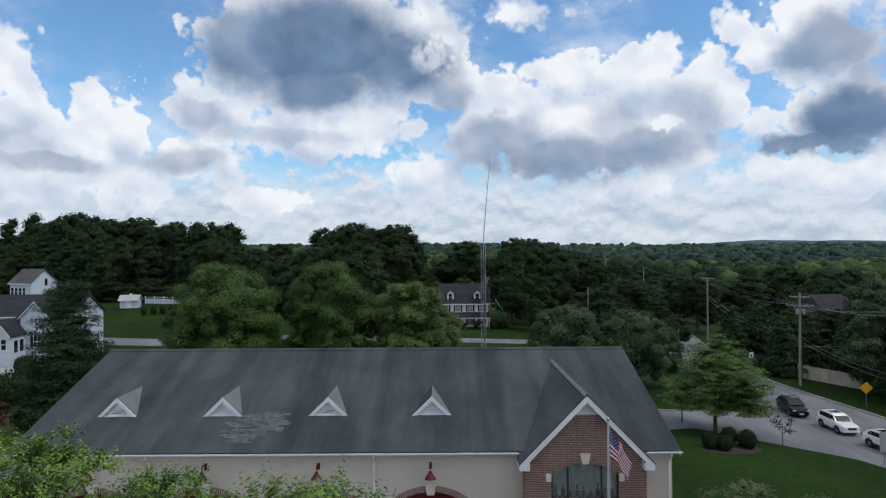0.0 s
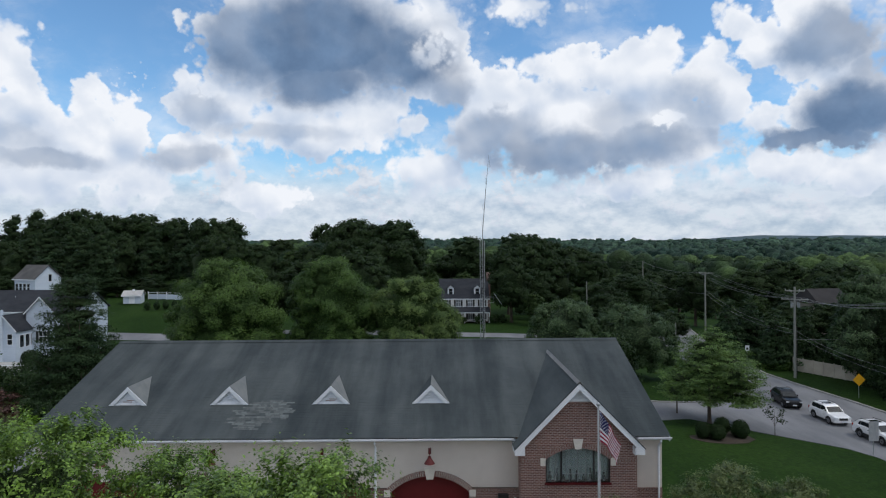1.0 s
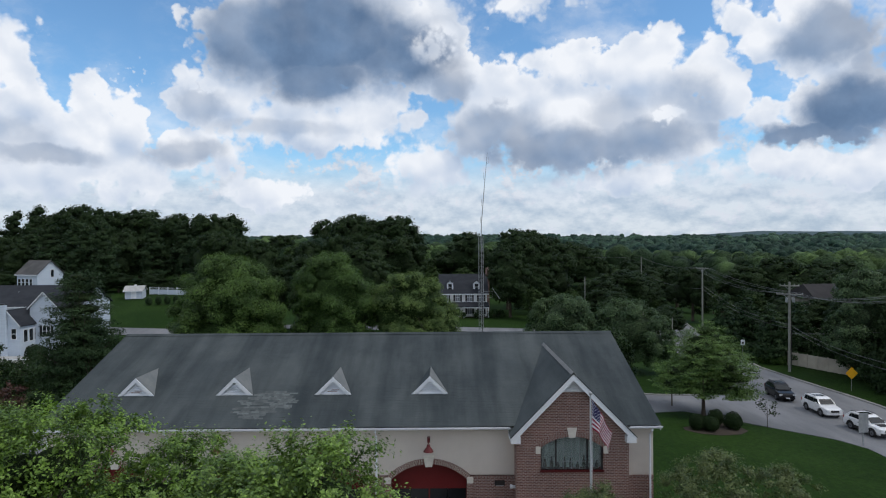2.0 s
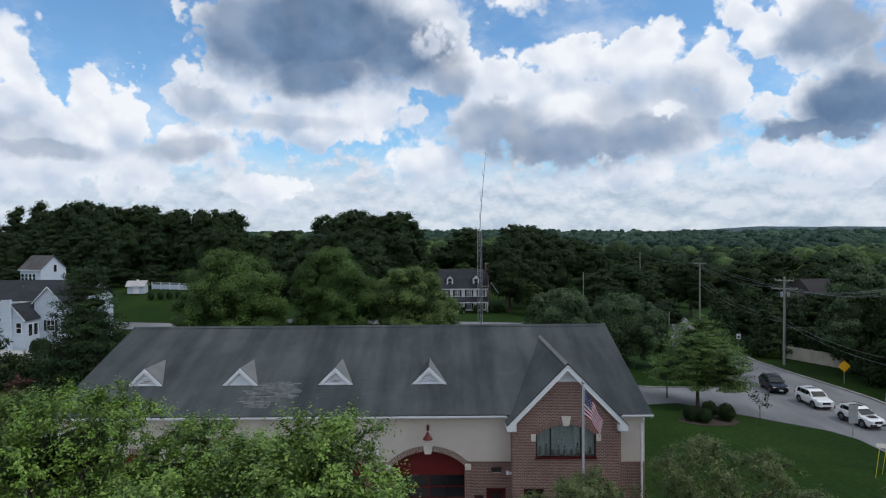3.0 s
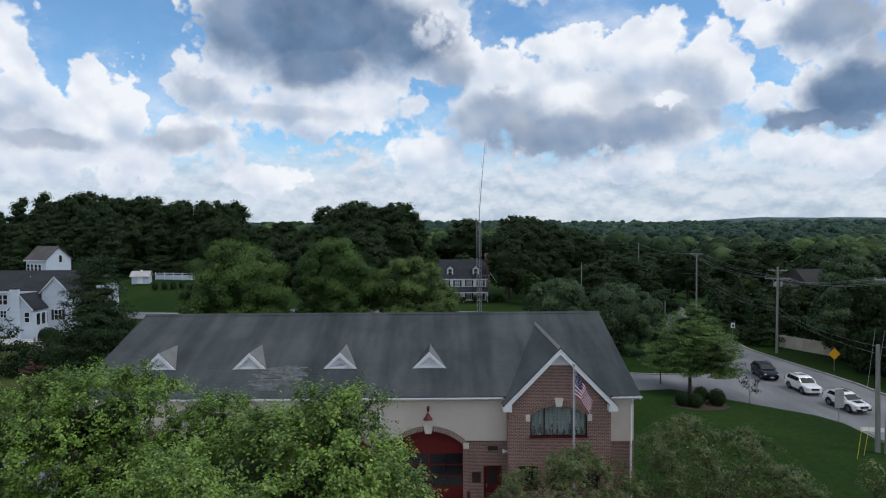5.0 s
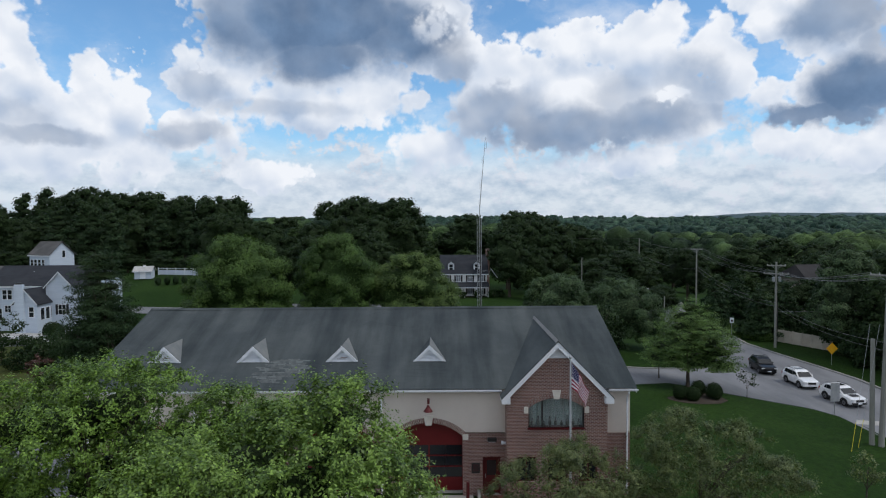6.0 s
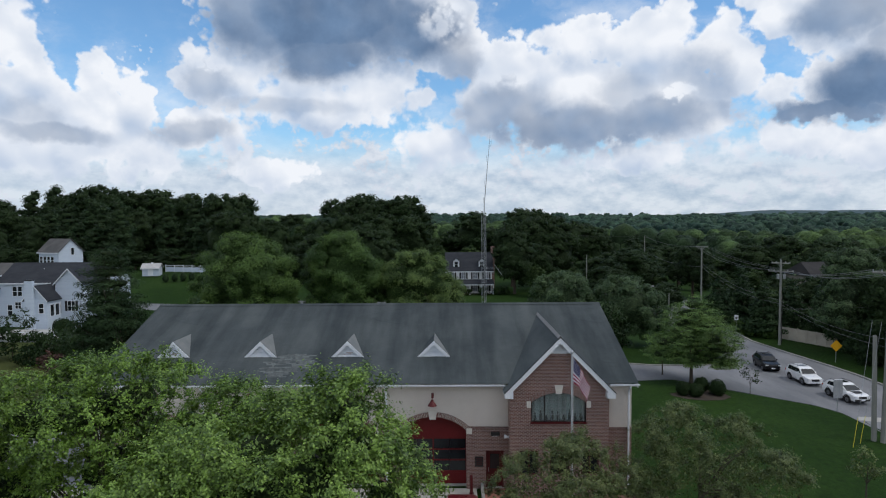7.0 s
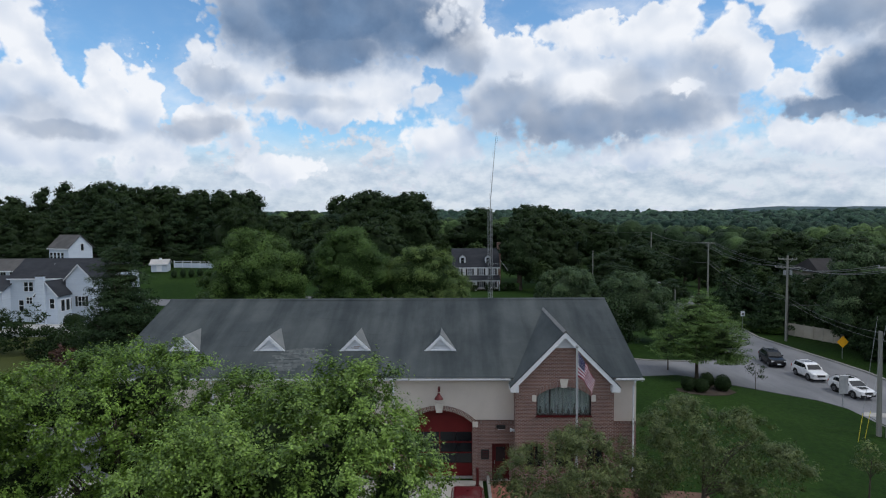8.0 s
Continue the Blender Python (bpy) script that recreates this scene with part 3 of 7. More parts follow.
kerb([(44.0, -60), (43.1, 27.4), (43.2, 30.1), (42.8, 34.4), (41.8, 41.8), (41.1, 49.0), (42.2, 58.2), (44.6, 74), (48.8, 92)], 0.28, 0.17, "raised pale concrete kerb along the road")
kerb([(10.5, 31.75), (19.5, 31.75), (21.4, 31.95), (25.3, 33.15), (29.4, 34.75), (32.3, 38.45), (34.2, 44.0)], -0.22, 0.14, "pale concrete kerb of the side drive")
kerb([(0.98, -4.6), (0.98, -0.05)], 0.16, 0.35, "low white concrete kerb wall beside the walk")

# ---- the fire station ----
BAYS, HALF, SPRING, RISE = (-1.78, -7.1, -12.45, -17.8), 1.95, 3.45, 0.8
X_LEFT, X_RIGHT, DEEP, BAND, TOP = -21.45, 9.7, 17.4, 3.6, 6.15
ROOF_L, ROOF_R = -21.72, 9.98
station = thing("fire_station", (0, 0, 0), "long two-storey fire station, stucco over red brick, grey shingle roof", "building")


def arch(x, half, spring, rise, grow=0.0):
    """Height of a segmental arch over x from its middle."""
    r = (half * half + rise * rise) / (2 * rise)
    return spring + rise - r + math.sqrt(max((r + grow) ** 2 - x * x, 0.0))


RING = 0.27
OUT = HALF + 0.16
xs, lows = [X_LEFT], [BAND]
for c in sorted(BAYS):
    for i in range(25):
        x = -OUT + 2 * OUT * i / 24
        xs.append(c + x)
        lows.append(max(BAND, arch(x, HALF, SPRING, RISE, RING)))
xs, lows = xs + [X_RIGHT], lows + [BAND]
part("stucco_wall", columns(xs, lows, [TOP] * len(xs), 0, 0.3), STUCCO, station, "smooth beige stucco upper wall")
edges = [X_LEFT] + [v for c in sorted(BAYS) for v in (c - HALF, c + HALF)] + [1.3, 2.32, X_RIGHT]
for i in range(0, len(edges), 2):
    part("brick_pier", box(edges[i], edges[i + 1], -0.04, 0.7, 0, BAND - 0.09), BRICK, station, "red brick pier")
    part("band_course", box(edges[i], edges[i + 1], -0.065, 0.7, BAND - 0.09, BAND + 0.012), SOLDIER, station)
part("brick_pier", box(1.3, 2.32, -0.04, 0.3, 2.25, BAND - 0.09), BRICK, station, "red brick over the side door")
part("band_course", box(1.3, 2.32, -0.065, 0.3, BAND - 0.09, BAND + 0.012), SOLDIER, station)
for c in BAYS:
    outer = [(c + x, arch(x, HALF, SPRING, RISE, RING)) for x in np.linspace(-OUT, OUT, 25)]
    inner = [(c + x, arch(x, HALF, SPRING, RISE)) for x in np.linspace(HALF, -HALF, 25)]
    bm = bmesh.new()
    n = 25
    fr = [bm.verts.new((x, -0.07, z)) for x, z in outer], [bm.verts.new((x, -0.07, z)) for x, z in inner[::-1]]
    bk = [bm.verts.new((x, 0.7, z)) for x, z in outer], [bm.verts.new((x, 0.7, z)) for x, z in inner[::-1]]
    for i in range(n - 1):
        bm.faces.new((fr[1][i], fr[1][i + 1], fr[0][i + 1], fr[0][i]))
        bm.faces.new((fr[1][i], bk[1][i], bk[1][i + 1], fr[1][i + 1]))
        bm.faces.new((fr[0][i], fr[0][i + 1], bk[0][i + 1], bk[0][i]))
    bm.faces.new((fr[0][0], fr[1][0], bk[1][0], bk[0][0]))
    bm.faces.new((fr[0][-1], bk[0][-1], bk[1][-1], fr[1][-1]))
    ring = part("arch_ring", bm, SOLDIER, station, "brick soldier arch")
    # joints between the soldier bricks
    bm = bmesh.new()
    r = (HALF * HALF + RISE * RISE) / (2 * RISE)
    mid = SPRING + RISE - r
    for a in np.linspace(-0.76, 0.76, 44):
        if abs(a) < 0.1:
            continue
        d, w = Vector((math.sin(a), 0, math.cos(a))), Vector((math.cos(a), 0, -math.sin(a))) * 0.007
        base = Vector((c, -0.073, mid))
        bm.faces.new([bm.verts.new(v) for v in (base + d * (r + 0.005) - w, base + d * (r + 0.005) + w, base + d * (r + RING) + w, base + d * (r + RING) - w)])
    tagged(part("mortar", bm, CAST, ring, "pale mortar joints"), kind="stuff")
    key = prism([(c - 0.17, 4.12), (c + 0.17, 4.12), (c + 0.27, 4.66), (c - 0.27, 4.66)], -0.13, 0.1)
    part("keystone", key, CAST, station, "white cast stone keystone")
    for s in (-1, 1):
        part("impost", box(c + s * (HALF + 0.16) - 0.16, c + s * (HALF + 0.16) + 0.16, -0.1, 0.12, SPRING - 0.2, SPRING + 0.13, bevel=0.01), CAST, station, "white cast stone impost block")
        part("pilaster", box(c + s * (HALF + 0.16) - 0.16, c + s * (HALF + 0.16) + 0.16, -0.075, 0.0, 0, SPRING - 0.2), BRICK, station)
    door = new("garage_door")
    door.parent = station
    tagged(door, "dark red sectional bay door with window rows")
    top = [(c + x, arch(x, HALF, SPRING, RISE)) for x in np.linspace(-HALF, HALF, 21)]
    bm = columns([p[0] for p in top], [2.74] * 21, [p[1] for p in top], 0.58, 0.64)
    part("panel", bm, RED, door)
    part("panel", box(c - HALF, c + HALF, 0.58, 0.64, 0.05, 0.72, bevel=0.01), RED, door)
    for z0, z1 in ((1.44, 1.50), (2.08, 2.14)):
        part("rail", box(c - HALF, c + HALF, 0.575, 0.64, z0, z1), RED, door)
    part("rail", box(c - HALF, c + HALF, 0.575, 0.64, 0.72, 0.84), RED, door)
    for i in (0, 2, 4):
        x = c - HALF + 2 * HALF * i / 4
        part("stile", box(x - 0.035, x + 0.035, 0.57, 0.635, 0.84, 2.74), RED, door)
    for z0, z1 in ((0.84, 1.42), (1.52, 2.06), (2.16, 2.74)):
        for i in range(4):
            x = c - HALF + 2 * HALF * i / 4
            part("pane", box(x + 0.01, x + HALF / 2 - 0.01, 0.605, 0.615, z0, z1), DARK_GLASS, door)

# brick cross gable
BX0, BX1, BY = 2.6, 8.17, -0.95
WC, WH, W_SILL, W_SPRING, W_RISE = 5.34, 1.55, 4.24, 5.33, 0.57


def gable_top(x):
    return 8.98 - 1.03 * abs(x - GABLE_X)


xs = [BX0] + list(np.linspace(WC - WH, WC + WH, 17)) + [BX1]
xs = sorted(set(xs + [GABLE_X]))
lows = [max(W_SPRING, arch(x - WC, WH, W_SPRING, W_RISE)) if abs(x - WC) <= WH else W_SPRING for x in xs]
part("gable_wall", columns(xs, lows, [min(gable_top(x), 8.22) for x in xs], BY, BY + 0.25), BRICK, station, "red brick gable wall")
part("gable_wall", box(BX0, WC - WH, BY, BY + 0.25, W_SILL, W_SPRING), BRICK, station)
part("gable_wall", box(WC + WH, BX1, BY, BY + 0.25, W_SILL, W_SPRING), BRICK, station)
holes = [(3.15, 4.2), (4.85, 5.95), (6.6, 7.6)]
part("gable_wall", box(BX0, BX1, BY, BY + 0.25, 2.6, W_SILL), BRICK, station)
part("gable_wall", box(BX0, BX1, BY, BY + 0.25, 0, 1.2), BRICK, station)
cut = [BX0] + [v for h in holes for v in h] + [BX1]
for i in range(0, len(cut), 2):
    part("gable_wall", box(cut[i], cut[i + 1], BY, BY + 0.25, 1.2, 2.6), BRICK, station)
for s, x in ((-1, BX0), (1, BX1)):
    part("gable_wall", box(x - (0.25 if s > 0 else 0), x + (0.25 if s < 0 else 0), BY + 0.25, 0.0, 0, 6.1), BRICK, station)
for x0, x1 in holes:
    win = new("lower_window")
    win.parent = station
    tagged(win, "dark sash window with white frame")
    part("pane", box(x0 + 0.05, x1 - 0.05, BY + 0.1, BY + 0.12, 1.25, 2.55), DARK_GLASS, win)
    bm = box(x0, x1, BY + 0.04, BY + 0.14, 2.54, 2.6)
    for v in (x0, (x0 + x1) / 2 - 0.03, x1 - 0.06):
        box(v, v + 0.06, BY + 0.04, BY + 0.14, 1.2, 2.54, bm)
    box(x0, x1, BY + 0.04, BY + 0.14, 1.2, 1.26, bm)
    part("frame", bm, RED_DARK, win)
part("string_course", box(BX0 - 0.01, WC - WH - 0.28, BY - 0.02, BY + 0.05, 5.24, 5.33), SOLDIER, station)
part("string_course", box(WC + WH + 0.28, BX1 + 0.01, BY - 0.02, BY + 0.05, 5.24, 5.33), SOLDIER, station)
window_arch = new("window_arch")
window_arch.parent = station
tagged(window_arch, "soldier brick arch over the window")
for x0, x1 in zip(np.linspace(-WH, WH, 24), np.linspace(-WH, WH, 24)[1:]):
    part("brick", prism([(WC + x0, arch(x0, WH, W_SPRING, W_RISE)), (WC + x1 - 0.012, arch(x1, WH, W_SPRING, W_RISE)),
                         (WC + (x1 - 0.012) * 1.12, arch(x1, WH, W_SPRING, W_RISE) + 0.25), (WC + x0 * 1.12, arch(x0, WH, W_SPRING, W_RISE) + 0.25)], BY - 0.03, BY + 0.02), SOLDIER, window_arch)
part("keystone", prism([(WC - 0.15, 5.86), (WC + 0.15, 5.86), (WC + 0.24, 6.34), (WC - 0.24, 6.34)], BY - 0.08, BY + 0.1), CAST, station, "white cast stone keystone")
for s in (-1, 1):
    x = WC + s * (WH + 0.13)
    part("impost", box(x - 0.12, x + 0.12, BY - 0.06, BY + 0.1, 5.06, 5.42, bevel=0.01), CAST, station, "white cast stone impost block")
arched = new("arched_window")
arched.parent = station
tagged(arched, "wide arched window with dark frame and pale curtains")
pts = list(np.linspace(-WH, WH, 25))
part("pane", columns([WC + x for x in pts], [W_SILL] * 25, [arch(x, WH, W_SPRING, W_RISE) for x in pts], BY + 0.13, BY + 0.14), GLASS, arched)
for x in (-WH + 0.03, -0.78, 0.78, WH - 0.03):
    part("mullion", box(WC + x - 0.035, WC + x + 0.035, BY + 0.07, BY + 0.16, W_SILL, arch(x, WH, W_SPRING, W_RISE)), DARK, arched)
for x in (-0.4, 0.0, 0.4):
    part("glazing_bar", box(WC + x - 0.01, WC + x + 0.01, BY + 0.1, BY + 0.13, W_SILL, arch(x, WH, W_SPRING, W_RISE)), GALV, arched)
for z in (4.62, 4.98, 5.34):
    part("glazing_bar", box(WC - 0.74, WC + 0.74, BY + 0.1, BY + 0.13, z - 0.007, z + 0.007), GALV, arched)
part("sill", box(WC - WH - 0.05, WC + WH + 0.05, BY - 0.05, BY + 0.2, W_SILL - 0.1, W_SILL, bevel=0.01), RED_DARK, arched, "dark red painted sill")
bm = bmesh.new()
fold = [(x, 0.06 * math.sin(x * 16) + 0.02 * math.sin(x * 41)) for x in np.linspace(-WH, WH, 120)]
for (xa, ya), (xb, yb) in zip(fold, fold[1:]):
    q = [bm.verts.new((WC + x, BY + 0.45 + y, z)) for x, y, z in ((xa, ya, 4.2), (xb, yb, 4.2), (xb, yb, 5.95), (xa, ya, 5.95))]
    bm.faces.new(q)
bmesh.ops.remove_doubles(bm, verts=bm.verts, dist=0.001)
part("curtain", bm, CURTAIN, arched, "pale pleated curtains")
# a row of dark potted ornaments on the inner sill
for i in range(9):
    h = 0.46 + 0.16 * math.sin(i * 2.3)
    pot = thing("sill_ornament", (WC - 1.3 + 0.325 * i, BY + 0.27, W_SILL - 0.002), "small dark ornament standing on the window sill", "ornament", "ornaments on the sill")
    part("body", tube([(0, 0, 0), (0, 0, 0.1), (0, 0, h * 0.6), (0, 0, h * 0.7), (0, 0, h)], [0.05, 0.09, 0.075, 0.03, 0.045]), DARK, pot)
part("shelf", box(WC - WH, WC + WH, BY + 0.17, BY + 0.4, W_SILL - 0.1, W_SILL - 0.002), RED_DARK, arched)

# gable head, rake boards and returns
part("gable_head", columns([GABLE_X - 0.72, GABLE_X, GABLE_X + 0.72], [8.22] * 3, [8.235, 8.95, 8.235], BY - 0.02, BY + 0.2), SIDING, station, "pale siding in the gable peak")
part("head_board", box(GABLE_X - 0.78, GABLE_X + 0.78, BY - 0.05, BY, 8.13, 8.24), WHITE, station)
YF = -1.3
for s in (-1, 1):
    p = lambda dx, z: (GABLE_X + s * dx, z)
    part("rake_board", prism([p(0, 9.13), p(3.07, 5.97), p(3.07, 5.68), p(2.66, 5.68), p(2.66, 6.04), p(0, 8.76)], YF - 0.04, YF), WHITE, station, "wide white rake board with a boxed foot")
    part("eave_return", prism([p(2.6, 5.66), p(3.07, 5.66), p(3.07, 5.95), p(2.6, 6.0)], YF, -0.0), WHITE, station)
    part("soffit", prism([p(0.0, 8.95), p(2.62, 6.25), p(2.62, 6.2), p(0, 8.9)], YF, BY), WHITE, station)

# main roof in courses of shingles, with a ridge vent
def course_roof(x0, x1, y_low, y_high, slope, z_low, flip=False):
    """Stepped courses of a roof slope that rises with y."""
    bm = bmesh.new()
    n = int((y_high - y_low) / 0.131)
    step = (y_high - y_low) / n
    rows = []
    for i in range(n):
        ya, yb = y_low + i * step, y_low + (i + 1) * step
        for y, z in ((ya, z_low + slope * (ya - y_low) + 0.0025), (yb, z_low + slope * (yb - y_low))):
            yy = 2 * RIDGE_Y - y if flip else y
            rows.append([bm.verts.new((x, yy, z)) for x in (x0, x1)])
    for a, b in zip(rows, rows[1:]):
        bm.faces.new((a[0], a[1], b[1], b[0]))
    return bm


part("roof", course_roof(ROOF_L, ROOF_R, EAVE_Y, RIDGE_Y, SLOPE, EAVE_Z), SHINGLE, station, "weathered dark grey asphalt shingle roof with streaky stains")
part("roof", course_roof(ROOF_L, ROOF_R, EAVE_Y, RIDGE_Y, SLOPE, EAVE_Z, True), SHINGLE, station)
RZ = roof_z(RIDGE_Y)
part("ridge_vent", prism([(RIDGE_Y - 0.22, RZ - 0.05), (RIDGE_Y, RZ + 0.06), (RIDGE_Y + 0.22, RZ - 0.05)], ROOF_L, ROOF_R, axis="x"), SHINGLE, station, "dark ridge vent")
for x0, x1 in ((ROOF_L + 0.03, ROOF_L + 0.07), (ROOF_R - 0.07, ROOF_R - 0.03)):
    out = [(EAVE_Y, EAVE_Z - 0.05), (RIDGE_Y, RZ - 0.05), (2 * RIDGE_Y - EAVE_Y, EAVE_Z - 0.05), (2 * RIDGE_Y - EAVE_Y, EAVE_Z - 0.25), (RIDGE_Y, RZ - 0.25), (EAVE_Y, EAVE_Z - 0.25)]
    part("barge_board", prism(out, x0, x1, axis="x"), WHITE, station)
for x0, x1 in ((X_LEFT, X_LEFT + 0.3), (X_RIGHT - 0.3, X_RIGHT)):
    part("end_wall", prism([(0.3, 0), (DEEP, 0), (DEEP, 6.1), (RIDGE_Y, RZ - 0.15), (0.3, 6.4)], x0, x1, axis="x"), STUCCO, station)
part("back_wall", box(X_LEFT, X_RIGHT, DEEP, DEEP + 0.3, 0, 6.1), STUCCO, station)
part("inner_floor", box(X_LEFT + 0.3, X_RIGHT - 0.3, 0.3, DEEP, -0.1, 0.04), CONCRETE, station)
part("soffit", box(ROOF_L, GABLE_X - 2.9, EAVE_Y + 0.02, 0.0, 6.1, 6.14), WHITE, station)
part("soffit", box(GABLE_X + 2.9, ROOF_R, EAVE_Y + 0.02, 0.0, 6.1, 6.14), WHITE, station)
for x0, x1 in ((ROOF_L - 0.05, GABLE_X - 3.02), (GABLE_X + 3.0, ROOF_R + 0.03)):
    bm = prism([(EAVE_Y - 0.08, 6.15), (EAVE_Y + 0.02, 6.13), (EAVE_Y + 0.02, 6.2), (EAVE_Y - 0.08, 6.2), (EAVE_Y - 0.085, 6.255), (EAVE_Y - 0.105, 6.255), (EAVE_Y - 0.11, 6.2)], x0, x1, axis="x")
    part("gutter", bm, WHITE, station, "white metal eave gutter")
for x, top, low in ((-4.45, 6.15, 0.2), (9.5, 6.15, 0.15), (-15.1, 6.15, 0.2), (-21.2, 6.15, 0.2)):
    bm = tube([(x, EAVE_Y - 0.03, top), (x, EAVE_Y - 0.03, top - 0.12), (x, -0.13, top - 0.42), (x, -0.13, low + 0.12), (x, -0.26, low)], 0.055, sides=8)
    part("downspout", bm, WHITE, station, "white downspout pipe")

# roof of the cross gable, with its cap
for s in (-1, 1):
    yb = EAVE_Y + (9.13 - EAVE_Z) / SLOPE
    foot = (9.13 - roof_z(EAVE_Y)) / 1.03
    bm = bmesh.new()
    ring = [(GABLE_X, YF - 0.06, 9.15), (GABLE_X, yb + 0.05, 9.15), (GABLE_X + s * foot, EAVE_Y, EAVE_Z + 0.02), (GABLE_X + s * 3.1, EAVE_Y, 5.98), (GABLE_X + s * 3.1, YF - 0.06, 5.98)]
    up_f = [bm.verts.new(v) for v in ring]
    low_f = [bm.verts.new((x, y, z - 0.06)) for x, y, z in ring]
    bm.faces.new(up_f)
    bm.faces.new(low_f[::-1])
    for i in range(5):
        bm.faces.new((up_f[i], low_f[i], low_f[(i + 1) % 5], up_f[(i + 1) % 5]))
    part("gable_roof", bm, SHINGLE, station)
bm = prism([(GABLE_X - 0.14, 9.06), (GABLE_X, 9.2), (GABLE_X + 0.14, 9.06)], YF - 0.06, EAVE_Y + (9.15 - EAVE_Z) / SLOPE)
part("ridge_cap", bm, CAP, station, "lighter grey ridge cap shingles")

# four small triangular dormers
for n, x in enumerate((-17.84, -12.45, -7.06, -1.75)):
    yf, zb, zt, w = 2.3, roof_z(2.3), 8.22, 0.97
    yb = EAVE_Y + (zt - EAVE_Z) / SLOPE
    d = new("dormer")
    d.parent = station
    tagged(d, "small triangular roof dormer with white boards")
    for s in (-1, 1):
        bm = bmesh.new()
        tri = [(x, yf - 0.1, zt + 0.03), (x, yb, zt + 0.03), (x + s * w, yf + 0.02, zb + 0.03), (x + s * w, yf - 0.1, zb + 0.01)]
        a = [bm.verts.new(v) for v in tri]
        b = [bm.verts.new((p, q, r - 0.05)) for p, q, r in tri]
        bm.faces.new(a)
        bm.faces.new(b[::-1])
        for i in range(4):
            bm.faces.new((a[i], b[i], b[(i + 1) % 4], a[(i + 1) % 4]))
        # right slope painted lighter, as lit from that side; left keeps the roof's shingle
        part("side_roof", bm, SHINGLE_LIT if s > 0 else SHINGLE, d, "grey shingle slope of the dormer")
        part("rake", prism([(x, zt + 0.02), (x + s * (w + 0.03), zb - 0.02), (x + s * (w - 0.23), zb - 0.02), (x, zt - 0.23)], yf - 0.14, yf - 0.08), WHITE, d, "white rake board")
    face = part("face", columns([x - w + 0.15, x, x + w - 0.15], [zb - 0.1] * 3, [zb, zt - 0.1, zb], yf - 0.02, yf + 0.02), SIDING, d, "white louvred face")
    for i in range(8):
        z = zb + 0.04 + i * 0.085
        h = (zt - 0.2 - z) / 0.93 * 0.97
        if h > 0.06:
            part("louvre", box(x - h, x + h, yf - 0.055, yf - 0.02, z, z + 0.05), SIDING, d)
            if n in (0, 2) and i in (1, 2):
                part("bare_patch", box(x - h * (0.75 - 0.3 * i), x + h * (0.1 + 0.25 * i), yf - 0.058, yf - 0.055, z + 0.006, z + 0.044), PEEL, d, "bare weathered wood where paint has peeled")
    part("base_board", box(x - w + 0.2, x + w - 0.2, yf - 0.09, yf - 0.02, zb - 0.02, zb + 0.05), WHITE, d)

# ragged patch of bare, lighter shingles by the second dormer
rng = random.Random(5)
patch = new("worn_patch")
patch.parent = station
tagged(patch, "ragged lighter patch of worn shingle tabs")
for row in range(18):
    y = 0.2 + row * 0.131
    mid = -11.15 + 0.045 * row
    wide = (0.45 + 1.05 * math.sin(math.pi * (row + 2) / 21)) * (0.58 + 0.5 * rng.random())
    x = mid - wide
    while x < mid + wide * (1.0 + 0.5 * rng.random() * (row > 5)):
        run = rng.choice((0.16, 0.3, 0.45))
        if rng.random() < 0.9:
            z = roof_z(y) + 0.012
            bm = bmesh.new()
            q = [(x, y, z), (x + run - 0.012, y, z), (x + run - 0.012, y + 0.125, z + 0.125 * SLOPE - 0.003), (x, y + 0.125, z + 0.125 * SLOPE - 0.003)]
            bm.faces.new([bm.verts.new(v) for v in q])
            part("shingle", bm, SHINGLE_NEW, patch)
        x += run

# side door, plaque and wall fittings
door = new("side_door")
door.parent = station
tagged(door, "dark red half-glazed side door")
part("leaf", box(1.38, 2.24, 0.1, 0.15, 0.1, 2.2), RED_DARK, door)
bm = box(1.3, 1.38, 0.02, 0.2, 0.05, 2.25)
box(2.24, 2.32, 0.02, 0.2, 0.05, 2.25, bm)
box(1.38, 2.24, 0.02, 0.2, 2.2, 2.25, bm)
part("frame", bm, RED_DARK, door)
part("pane", box(1.54, 2.08, 0.085, 0.1, 1.15, 2.02), DARK_GLASS, door)
part("handle", tube([(1.46, 0.06, 1.0), (1.46, 0.06, 1.22)], 0.015), GALV, door, "steel pull handle")
part("threshold", box(1.28, 2.34, -0.1, 0.2, 0, 0.06), CONCRETE, station)

